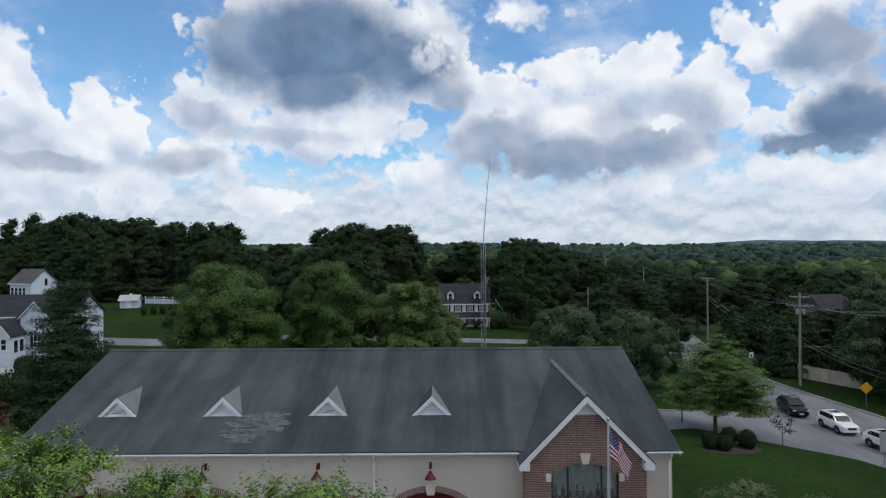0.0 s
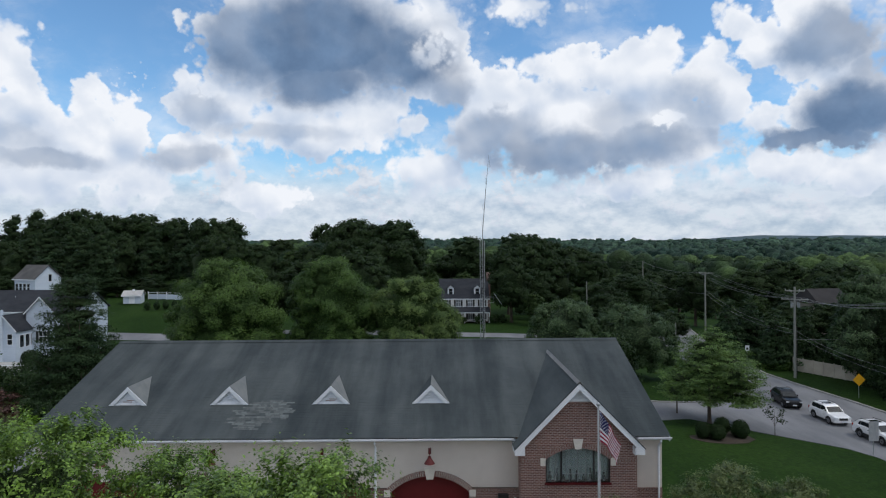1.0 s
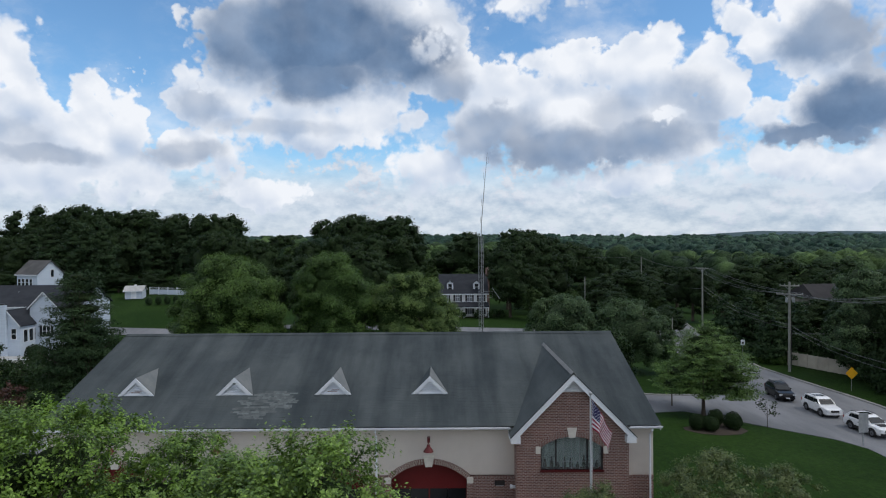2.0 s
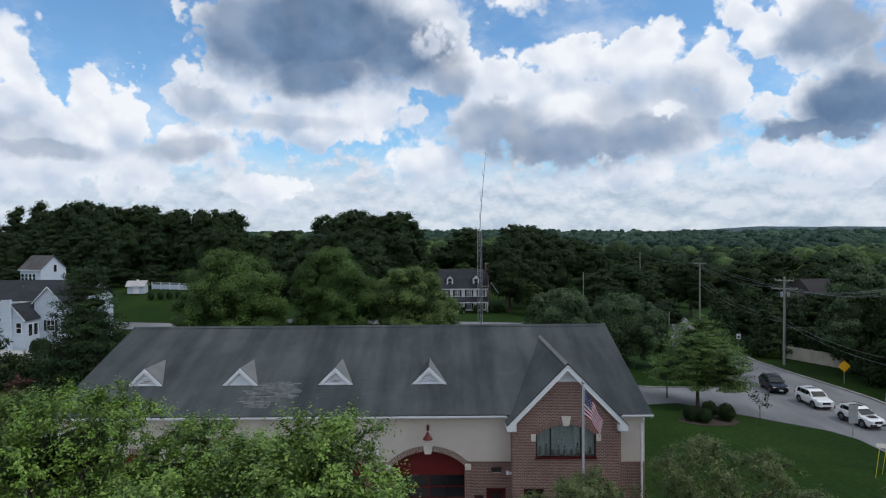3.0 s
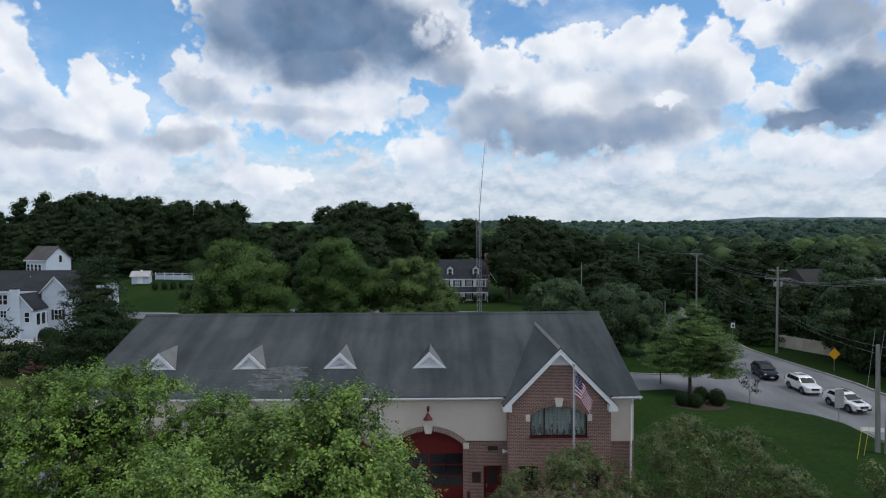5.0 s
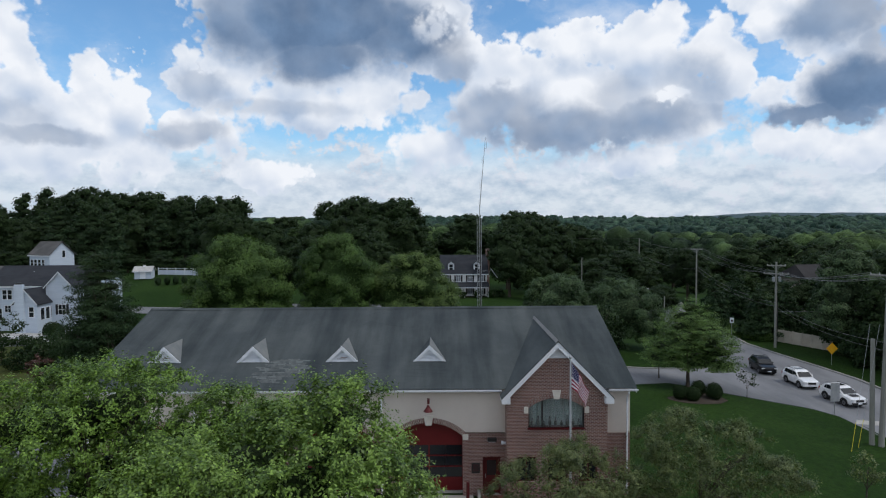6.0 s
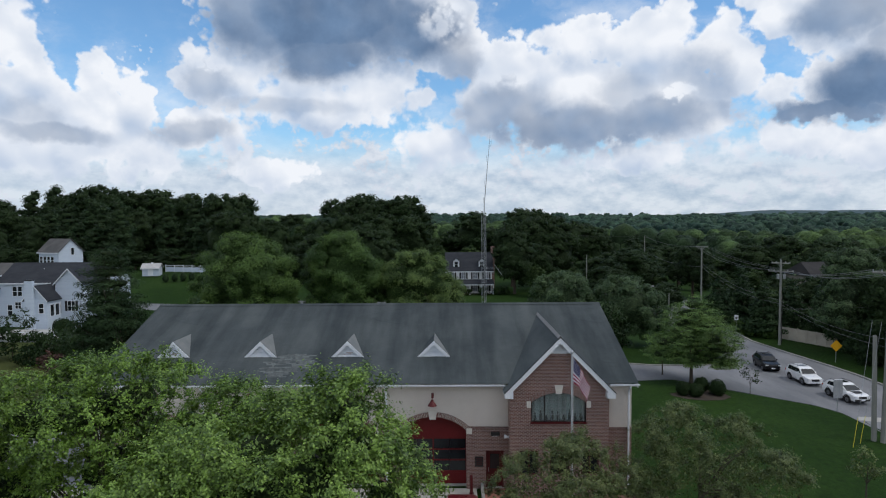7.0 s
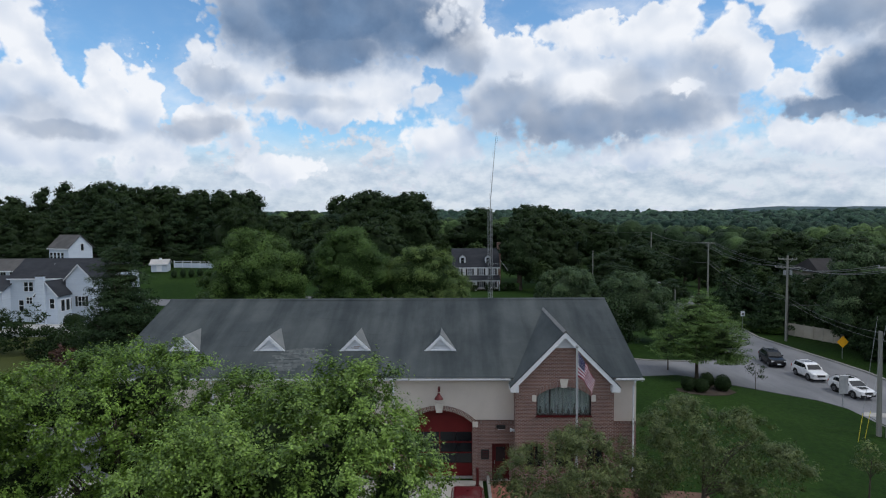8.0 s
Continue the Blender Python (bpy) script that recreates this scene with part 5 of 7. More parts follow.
# clipped bushes beside the layered tree, saplings
def bush(at, r, h, seed, group, label, mat=LEAF_DEEP, name="clipped_bush"):
    rng = np.random.default_rng(seed)
    d = rng.normal(size=(2600, 3))
    d /= np.linalg.norm(d, axis=1, keepdims=True)
    lump = 1 + 0.05 * np.sin(d[:, :1] * 5 + seed) + 0.05 * np.sin(d[:, 1:2] * 6 - seed)
    pts = d * (0.88 + 0.12 * rng.random((2600, 1))) * lump * np.array([r, r, h * 0.52]) + np.array([0, 0, h * 0.52])
    ob = thing(name, (at[0], at[1], at[2] - 0.03), label, "bush", group)
    me = leaf_mesh("foliage", pts, 0.07 * r * (0.7 + 0.6 * rng.random(2600)), rng, 0.1, 0.6, d, 0.4)
    me.materials.append(mat)
    new("foliage", me).parent = ob
    part("stem", tube([(0, 0, 0), (0, 0, h * 0.6)], [0.06, 0.03], sides=6), BARK, ob)
    # solid core in the painted shade colour, closing the gaps behind the leaves
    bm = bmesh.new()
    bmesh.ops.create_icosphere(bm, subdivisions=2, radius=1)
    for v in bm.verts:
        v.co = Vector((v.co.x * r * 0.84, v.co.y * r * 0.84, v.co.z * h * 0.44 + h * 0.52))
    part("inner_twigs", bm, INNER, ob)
    return ob


for i, (x, y, r, h) in enumerate(((20.55, 20.3, 0.66, 1.35), (21.7, 20.2, 0.7, 1.25), (23.1, 22.3, 0.66, 1.4), (24.2, 21.4, 0.78, 1.5))):
    bush(on(x, y), r, h, 60 + i, "clipped bushes on the lawn", "clipped round dark green bush on the lawn")
tree("sapling", on(28.0, 22.9), "thin sapling with sparse leaves on the lawn", [(0, 0, 2.0, 0.9, 0.8, 0.9), (0.3, 0, 1.2, 0.6, 0.6, 0.5)], 2.7, 0.03, LEAF_DEEP, 70, 26, 9, 0.25, 0.09, "sapling", hollow=0.3, tips=16)
tree("sapling", on(22.9, -0.5), "young staked tree with thin crown on the lawn", [(0, 0, 2.5, 0.8, 0.8, 0.9)], 3.2, 0.05, LEAF_OLIVE, 71, 40, 14, 0.3, 0.08, "sapling", tips=14)
tree("young_tree", on(21.4, 28.0), "slim dark-stemmed young tree beside the drive", [(0, 0, 3.6, 0.9, 0.9, 1.3)], 4.6, 0.07, LEAF_MID, 72, 50, 20, 0.32, 0.1)
for i, (x, y) in enumerate(((9.2, -3.0), (10.2, -2.2), (8.6, -4.6), (3.0, -5.2), (6.6, -3.0))):
    tree("shrub", on(x, y), "small tan and green shrub in the mulch bed", [(0, 0, 0.55, 0.6, 0.6, 0.5)], 0.8, 0.03, LEAF_RED if i < 2 else LEAF_OLIVE, 75 + i, 26, 22, 0.2, 0.05, "shrub", "shrubs in the bed")

# right of the road
tree("roadside_tree", on(49.9, 42.5), "tall leafy tree beside the road, pale upper leaves", [(0.2, 0, 11.6, 1.9, 1.9, 2.6), (0.9, 0, 9.2, 3.2, 3.0, 3.4), (-1.0, -1, 7.4, 2.2, 2.2, 2.6), (-1.9, -1, 5.2, 2.4, 2.4, 2.8), (1.6, 0, 6.0, 3.6, 3.0, 4.0), (0.2, -0.4, 2.8, 2.8, 2.6, 2.4)],
     12, 0.3, LEAF_FIR, 80, 22000, 0, 0.8, 0.12, tips=20, billows=105, stir=0.5)
for i, (x, y, h, w) in enumerate(((52, 35, 11, 4.2), (54, 28, 10, 4.4), (49.2, 36.4, 4.2, 1.9), (53, 47, 10, 4.0), (57, 39, 12, 4.5), (50, 30, 6.0, 3.0), (52, 22, 9.0, 4.0))):
    tree("roadside_tree", on(x, y), "dark dense tree beside the road", [(0, 0, h * 0.55, w, w * 0.9, h * 0.45), (-w * 0.3, -0.6, h * 0.32, w * 0.8, w * 0.7, h * 0.32)], h * 0.85, 0.22, LEAF_DEEP, 81 + i, 6000, 0, 0.85, 0.17, group="trees beside the road", billows=70, stir=0.5)
for i, (x, y, h, w) in enumerate(((45.0, 53, 8.4, 3.4), (50.0, 55, 9.0, 3.6), (55.0, 54, 9.2, 3.6), (41.5, 60, 9.0, 3.6), (47.0, 64, 9.4, 3.8), (60, 60, 9.8, 4.0))):
    tree("conifer_tree", on(x, y), "dark conifer with layered boughs behind the fence", [(0, 0, h * k, w * (1.08 - k), w * (1.08 - k), 0.7) for k in (0.15, 0.28, 0.4, 0.52, 0.64, 0.76, 0.88, 0.96)],
         h, 0.2, LEAF_PINE, 90 + i, 320, 24, 0.6, 0.19, group="conifers behind the fence", hollow=0.2, squash=0.45, flat=0.6, tips=30, bare=0.1)
for i, (x, y, r, h) in enumerate(((42.9, 55.4, 1.4, 1.7), (43.8, 53.1, 1.5, 1.8), (44.9, 51.9, 1.3, 1.5), (43.0, 58.4, 1.5, 1.9))):
    tree("hedge_bush", on(x, y), "rounded hedge bush at the roadside", [(0, 0, h * 0.5, r, r, h * 0.5)], h * 0.7, 0.05, LEAF_MID, 100 + i, 60, 24, 0.42, 0.12, "bush", "hedge at the roadside")

# ---- the treeline: four kinds of forest tree, copied ----
def forest_kind(seed, material, lobes, name, label):
    return tree(name, (0, 0, 0), label, lobes, 17, 0.4, material, seed, 2700, 0, 1.35, 0.29, group="treeline", tips=4, billows=76, stir=0.5, shell=0.5, share=0.72)


KINDS = [
    forest_kind(201, LEAF_DEEP, [(0, 0, 12.5, 5.2, 5.2, 7.0), (-2, 1, 9, 4.4, 4.4, 6), (2.2, -1, 10, 4.2, 4.2, 6)], "forest_tree", "tall dark green tree of the treeline"),
    forest_kind(202, LEAF_DEEP, [(0, 0, 11.5, 5.8, 5.6, 7.6), (1.5, 0, 15.5, 3.6, 3.6, 4.2), (-2.6, 0, 8, 3.8, 3.8, 5)], "forest_tree", "dark broad-crowned tree of the treeline"),
    forest_kind(203, LEAF_FOREST, [(0, 0, 12, 5.4, 5.2, 7.6), (-1.8, 0, 14.5, 3.6, 3.6, 4.8), (2.4, 0, 8, 4.2, 4, 5)], "forest_tree", "green leafy tree of the treeline"),
    forest_kind(204, LEAF_PINE, [(0, 0, z, 1.0 + 4.2 * (1 - z / 21) ** 0.7, 1.0 + 4.2 * (1 - z / 21) ** 0.7, 1.4) for z in (5, 8, 11, 13.5, 16, 18, 19.6)], "forest_pine", "dark feathery pine of the treeline"),
]
HEIGHT0 = 20.4
used_kind = [False] * 4
rng = random.Random(77)
# canopy height along the treeline at y = 150
SKYLINE_X = (-140, -124, -118.6, -110, -103, -94, -89, -81.5, -75.6, -69, -62, -58.5, -41, -39, -32.7, -24, -17.5, -9, 1, 8.6, 13, 19.6, 26, 32, 37, 44, 52, 70, 130)
SKYLINE_Z = (24.5, 24.9, 27.1, 27.7, 25.9, 26.7, 24.8, 25.3, 22.7, 25.1, 22.7, 18.4, 18.4, 22.4, 24.1, 23.8, 23.3, 21.1, 20.7, 19.9, 18.5, 21.1, 18.9, 18.1, 14.9, 12.9, 11.9, 11.4, 11.4)


def plant(x, y, top, kind, wide=1.0):
    base = ground_z(x, y)
    s = (top - base) / HEIGHT0
    m = pose(x, y, base - 0.1, 0, 0, rng.uniform(0, 360)) @ Matrix.Diagonal((s * wide, s * wide, s, 1))
    if used_kind[kind]:
        return copy_thing(KINDS[kind], m)
    used_kind[kind] = True
    KINDS[kind].matrix_basis = m
    return KINDS[kind]


def row(y, x0, x1, gap, drop, kinds, wide=1.0, jitter=5.0):
    x = x0
    while x < x1:
        yy = y + rng.uniform(-jitter, jitter)
        k = (yy + 28.5) / 178.5
        z = float(np.interp((x + 1.2) / k - 1.2, SKYLINE_X, SKYLINE_Z))
        z = 15.67 + (z - 15.67) * k - drop - 3.6 * rng.random() ** 1.3
        plant(x, yy, max(z, ground_z(x, yy) + 6), rng.choice(kinds), wide * rng.uniform(0.85, 1.2))
        x += gap * rng.uniform(0.8, 1.2)


row(158, -150, -56, 6.5, 0.0, (0, 1, 3, 3), 1.15)
row(158, -48, 50, 6.5, 0.0, (0, 0, 1, 2), 1.2)
row(138, -135, -66, 8.0, 3.0, (0, 1, 3))
row(126, -128, -84, 7.5, 5.0, (0, 1, 3), 1.1, 3.0)
row(128, -36, 12, 8.0, 4.0, (0, 1, 2))
row(112, 14, 38, 6.5, 1.2, (0, 1, 2))
row(98, 13, 36, 7.0, 3.6, (1, 2, 0))
row(88, 17, 28, 6.0, 6.0, (2, 0), 1.1, 2.0)
row(120, -60, -34, 8.0, 1.5, (0, 1, 2))
row(76, -37, -12, 7.5, 5.0, (0, 1), 1.1)
row(196, -80, -25, 9, 0.2, (0, 1))
row(98, 52, 90, 8.5, 3.0, (0, 2, 3), 1.2, 3.0)
row(97, 40, 50, 5.5, 3.0, (0, 2), 1.2, 2.0)
row(118, 40, 100, 9, 4.2, (0, 1, 2), 1.25)
row(150, 58, 125, 10, 0.6, (0, 1, 2), 1.3)
row(190, 40, 150, 15, 0.4, (0, 1, 2), 1.3)
row(64, 69, 84, 7, 2.4, (0, 3), 1.2)
for x, y, top in ((50, 134, 8.0), (56, 132, 8.5), (62, 130, 8.0), (44.5, 104, 6.5), (46.5, 112, 7.0), (59, 112, 6.5)):
    plant(x, y, top, rng.choice((0, 1, 2)), 1.5)
plant(38.6, 75, 4.4, 1, 1.6)
plant(41.2, 80, 4.2, 2, 1.5)
plant(36.0, 72, 3.6, 0, 1.6)
for x in (-34, -28, -22, -16, -10, -4.5):
    plant(x, 63, rng.uniform(3.0, 3.8), rng.choice((0, 1, 2)), 2.2)


for x, y, top in ((62, 80, 5.0), (66, 79, 4.8), (70, 78.5, 4.6), (74.5, 79, 4.4), (79, 80, 5.0), (83, 81, 5.5), (50.5, 72, 5), (48.5, 66, 4.5), (26, 60, 5.6), (27.5, 66, 6.5), (25, 84, 8), (30, 86, 8.5), (34, 90, 8.5), (38, 97, 9), (29, 78, 7.0), (53, 78, 6.5), (-106, 112, 9.5), (-112, 113, 10.5), (-100, 114, 9.0), (58, 76, 6.0)):
    plant(x, y, top, rng.choice((0, 1, 2)), 1.5)


# undergrowth behind the far lawn's fence
for i in range(9):
    x = -88 + 4.2 * i
    plant(x, 122.5, ground_z(x, 122.5) + rng.uniform(3.6, 5.2), rng.choice((0, 1, 2)), 2.4)


# ---- far woods ----
def far_woods():
    """Crowns of the woods beyond the treeline, too many to count, as clumps of sprays on the rising land."""
    rng = np.random.default_rng(9)
    pts, sizes, outs = [], [], []
    domes, faces, base_at = [], [], 0
    segs = 9
    t = np.arange(segs) * 2 * math.pi / segs
    shell = np.array([(math.cos(a) * math.cos(e), math.sin(a) * math.cos(e), math.sin(e)) for e in (-0.35, 0.1, 0.55, 1.0) for a in t] + [(0, 0, 1)])
    skin = [(r * segs + i, r * segs + (i + 1) % segs, (r + 1) * segs + (i + 1) % segs, (r + 1) * segs + i) for r in range(3) for i in range(segs)]
    cap = [(3 * segs + i, 3 * segs + (i + 1) % segs, 4 * segs) for i in range(segs)]
    for near, far, count, sprays, r in ((205, 330, 750, 40, 4.4), (330, 620, 1300, 16, 5.0), (620, 1250, 1200, 0, 7.5), (1250, 2400, 1000, 0, 14)):
        dist = near + (far - near) * rng.random(count) ** 0.8
        az = np.radians(rng.uniform(-44, 44, count))
        for d, a in zip(dist, az):
            x, y = d * math.sin(a), d * math.cos(a) - 25
            h = rng.uniform(8, 16)
            size = r * rng.uniform(0.65, 1.35)
            top = np.array([x, y, ground_z(x, y) + h - size * 0.9])
            scale = np.array([size, size * rng.uniform(0.8, 1.2), size * rng.uniform(0.7, 1.1)])
            domes.append(top + shell * scale * rng.uniform(0.78, 1.16, (len(shell), 1)))
            faces += [tuple(base_at + i for i in f) for f in skin + cap]
            base_at += len(shell)
            if sprays:
                q = rng.normal(size=(sprays, 3))
                q /= np.linalg.norm(q, axis=1, keepdims=True)
                q[:, 2] = np.abs(q[:, 2])
                pts.append(top + q * scale * 1.02)
                outs.append(q)
                sizes.append(np.full(sprays, 0.13 * size) * rng.uniform(0.6, 1.2, sprays))
    leaves = leaf_mesh("sprays", np.concatenate(pts), np.concatenate(sizes), rng, 0.25, 0.8, np.concatenate(outs), 0.35)
    lv = np.empty(len(leaves.vertices) * 3)
    leaves.vertices.foreach_get("co", lv)
    lv = lv.reshape(-1, 3)
    faces += [tuple(base_at + i for i in range(n, n + 4)) for n in range(0, len(lv), 4)]
    bpy.data.meshes.remove(leaves)
    me = bpy.data.meshes.new("far_woods")
    me.from_pydata(np.concatenate(domes + [lv]).tolist(), [], faces)
    me.polygons.foreach_set("use_smooth", [True] * len(faces))
    m = bpy.data.materials.new("far_canopy")
    m.use_nodes = True
    k = Graph(m.node_tree)
    at = k.node("ShaderNodeTexCoord").outputs["Object"]
    patch_n = k.step(k.noise(k.vec("MULTIPLY", at, (0.6, 1, 1)), 0.013, 5, 0.6), 0.34, 0.66)
    colour = k.mix(patch_n, (0.014, 0.034, 0.020), (0.088, 0.146, 0.052))
    # distance haze painted into the colour: farther crowns turn darker and teal
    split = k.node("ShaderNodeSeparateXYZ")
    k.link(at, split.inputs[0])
    far_haze = k.step(k.math("ADD", split.outputs[1], k.math("MULTIPLY_ADD", k.noise(at, 0.006, 4), 360, -180)), 300, 420)
    colour = k.mix(far_haze, colour, k.mix(patch_n, (0.016, 0.041, 0.035), (0.043, 0.080, 0.058)))
    crown_n = k.step(k.noise(at, 0.13, 3, 0.5), 0.36, 0.64)
    colour = k.mix(1.0, colour, k.mix(crown_n, (0.55, 0.6, 0.62), (1.4, 1.34, 1.2)), "MULTIPLY")
    each = k.node("ShaderNodeNewGeometry").outputs["Random Per Island"]
    colour = k.mix(1.0, colour, k.mix(each, (0.68, 0.7, 0.7), (1.32, 1.3, 1.25)), "MULTIPLY")
    b = m.node_tree.nodes["Principled BSDF"]
    k.link(colour, b.inputs["Base Color"])
    b.inputs["Roughness"].default_value, b.inputs["Specular IOR Level"].default_value = 0.8, 0.15
    leafy = k.noise(at, 0.9, 5, 0.7)
    rough = k.node("ShaderNodeBump")
    rough.inputs["Strength"].default_value, rough.inputs["Distance"].default_value = 1.0, 1.6
    k.link(leafy, rough.inputs["Height"])
    k.link(rough.outputs[0], b.inputs["Normal"])
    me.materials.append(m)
    return tagged(new("far_woods", me), "endless dark green woods filling the valley", "woods", kind="stuff")


far_woods()


def far_ridge():
    """The low wooded ridge along the horizon, with blue-green distance haze in its colour."""
    bm = bmesh.new()
    rows = []
    for i in range(90):
        a = radians(-46 + 92 * i / 89)
        d = 3400
        h = 21 + 30 * smooth(14, 30, math.degrees(a)) * (1 - 0.45 * smooth(31, 44, math.degrees(a))) + 10 * math.sin(i * 0.37) * smooth(5, 25, math.degrees(a)) * 0.4 + 3 * math.sin(i * 0.9) + 1.5 * math.sin(i * 2.3)
        x, y = math.sin(a), math.cos(a)
        rows.append([bm.verts.new((x * (d - 500), y * (d - 500), 8)), bm.verts.new((x * d, y * d, 22 + h * 0.72)), bm.verts.new((x * (d + 300), y * (d + 300), 22 + h * 0.66))])
    for p, q in zip(rows, rows[1:]):
        for j in range(2):
            bm.faces.new((p[j], q[j], q[j + 1], p[j + 1]))
    # the blue of the distance is mixed into the ridge's own colour
    m = surface("hazy_ridge", (0.038, 0.070, 0.082), (0.052, 0.085, 0.096), 0.004, 0.95, 0.0, 0.05)
    return tagged(part("backdrop", bm, m), "low wooded ridge on the horizon, tinted blue-green for distance haze", "hills", kind="structure")


far_ridge()

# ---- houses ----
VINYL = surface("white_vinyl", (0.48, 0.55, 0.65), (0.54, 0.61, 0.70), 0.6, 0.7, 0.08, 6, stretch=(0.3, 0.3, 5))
HOUSE_ROOF = surface("charcoal_shingle", (0.018, 0.021, 0.028), (0.030, 0.034, 0.042), 0.5, 0.9, 0.2, 6, stretch=(1, 1, 3))
GREY_ROOF = surface("grey_brown_shingle", (0.062, 0.062, 0.064), (0.095, 0.094, 0.094), 0.5, 0.9, 0.2, 6)
HOUSE_WHITE = surface("white_clapboard", (0.76, 0.78, 0.80), (0.83, 0.84, 0.85), 0.6, 0.7, 0.08, 6, stretch=(0.3, 0.3, 5))
BLIND = surface("blind_behind_glass", (0.20, 0.22, 0.25), (0.30, 0.32, 0.35), 1.2, 0.25, 0.0, spec=0.5)
SHUTTER = surface("black_shutter", (0.012, 0.013, 0.016), (0.022, 0.023, 0.026), 2, 0.6, 0.05)


def block(house, x0, x1, y0, y1, z0, eave, rise, along, wall, roof, over=0.35):
    """A gabled block in the house's own axes: walls up to the eave, gable ends, and a roof of two slabs with overhang."""
    if along == "x":
        mid = (y0 + y1) / 2
        part("wall", prism([(y0, z0), (y1, z0), (y1, eave), (mid, eave + rise), (y0, eave)], x0, x1, axis="x"), wall, house)
        s = rise / ((y1 - y0) / 2)
        for sgn, edge in ((-1, y0), (1, y1)):
            e = edge + sgn * over
            out = [(mid, eave + rise + 0.02), (e, eave - over * s + 0.02), (e, eave - over * s + 0.16), (mid, eave + rise + 0.16)]
            part("roof", prism(out, x0 - over, x1 + over, axis="x"), roof, house)
        part("fascia", box(x0 - over, x1 + over, y0 - over - 0.04, y0 - over, eave - over * s - 0.1, eave - over * s + 0.12), WHITE, house)
    else:
        mid = (x0 + x1) / 2
        part("wall", prism([(x0, z0), (x1, z0), (x1, eave), (mid, eave + rise), (x0, eave)], y0, y1), wall, house)
        s = rise / ((x1 - x0) / 2)
        for sgn, edge in ((-1, x0), (1, x1)):
            e = edge + sgn * over
            out = [(mid, eave + rise + 0.02), (e, eave - over * s + 0.02), (e, eave - over * s + 0.16), (mid, eave + rise + 0.16)]
            part("roof", prism(out, y0 - over, y1 + over), roof, house)
            part("rake", prism([(mid, eave + rise + 0.14), (e, eave - over * s + 0.14), (e, eave - over * s - 0.06), (mid, eave + rise - 0.08)], y0 - over - 0.04, y0 - over), WHITE, house)


def sash(house, x, z, w, h, y, shutters=False, panes=2, glass=DARK_GLASS, wide=0.21):
    """A window on a wall that faces -y."""
    win = new("window")
    win.parent = house
    bm = box(x - w / 2 - 0.07, x + w / 2 + 0.07, y - 0.06, y + 0.02, z - 0.07, z)
    box(x - w / 2 - 0.07, x + w / 2 + 0.07, y - 0.06, y + 0.02, z + h, z + h + 0.07, bm)
    for v in [x - w / 2 - 0.07] + [x - w / 2 + w * i / panes - 0.03 for i in range(1, panes)] + [x + w / 2]:
        box(v, v + 0.07, y - 0.06, y + 0.02, z, z + h, bm)
    box(x - w / 2, x + w / 2, y - 0.05, y + 0.02, z + h * 0.48, z + h * 0.53, bm)
    part("frame", bm, WHITE, win)
    part("pane", box(x - w / 2, x + w / 2, y - 0.025, y - 0.01, z, z + h), glass, win)
    if shutters:
        for s in (-1, 1):
            part("shutter", box(x + s * (w / 2 + 0.09 + wide) - wide, x + s * (w / 2 + 0.09 + wide) + wide, y - 0.05, y, z - 0.05, z + h + 0.05), SHUTTER, win)
    return win


def side_sash(house, x, y, z, w, h):
    """A window on a wall that faces +x."""
    win = new("window")
    win.parent = house
    bm = box(x - 0.02, x + 0.06, y - w / 2 - 0.07, y + w / 2 + 0.07, z - 0.07, z)
    box(x - 0.02, x + 0.06, y - w / 2 - 0.07, y + w / 2 + 0.07, z + h, z + h + 0.07, bm)
    for v in (y - w / 2 - 0.07, y + w / 2):
        box(x - 0.02, x + 0.06, v, v + 0.07, z, z + h, bm)
    part("frame", bm, WHITE, win)
    part("pane", box(x + 0.01, x + 0.025, y - w / 2, y + w / 2, z, z + h), DARK_GLASS, win)
    return win


# white house on the left, of several gabled blocks
HZ = ground_z(-69, 66)
white_house = thing("white_house", (-66.5, 69.0, HZ), "large white clapboard house with charcoal gabled roofs", "house")
E = 5.5 - HZ
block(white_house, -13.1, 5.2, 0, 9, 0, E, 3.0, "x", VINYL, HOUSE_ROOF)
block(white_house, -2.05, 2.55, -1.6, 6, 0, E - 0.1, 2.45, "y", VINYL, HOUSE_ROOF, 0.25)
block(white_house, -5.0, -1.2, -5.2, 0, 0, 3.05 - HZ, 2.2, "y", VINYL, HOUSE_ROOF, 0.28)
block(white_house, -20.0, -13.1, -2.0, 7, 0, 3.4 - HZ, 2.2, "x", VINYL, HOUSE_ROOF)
part("chimney", box(-4.5, -3.1, -5.75, -5.2, 0, 6.2 - HZ, bevel=0.03), VINYL, white_house, "white boxed chimney")
part("chimney_cap", box(-4.3, -3.3, -5.7, -5.25, 6.2 - HZ, 6.45 - HZ), DARK, white_house)
for x, z, w, h, y, n in ((-10.25, 3.1, 0.7, 1.6, 0, 1), (-9.35, 3.1, 0.7, 1.6, 0, 1), (-9.75, 0.9, 1.0, 1.1, 0, 2), (-11.2, -0.4, 0.8, 1.9, 0, 1), (-7.6, 0.2, 0.45, 1.8, 0, 1), (-2.1, 0.8, 0.75, 1.6, -5.2, 1), (3.9, 3.3, 0.8, 1.4, 0, 1)):
    sash(white_house, x, z - HZ, w, h, y, panes=n)
sash(white_house, 0.65, 0.7 - HZ, 1.2, 1.65, -1.6, True)
for y in (-3.9, -2.6, -1.3):
    side_sash(white_house, -1.2, y, 0.2 - HZ, 0.9, 1.9)
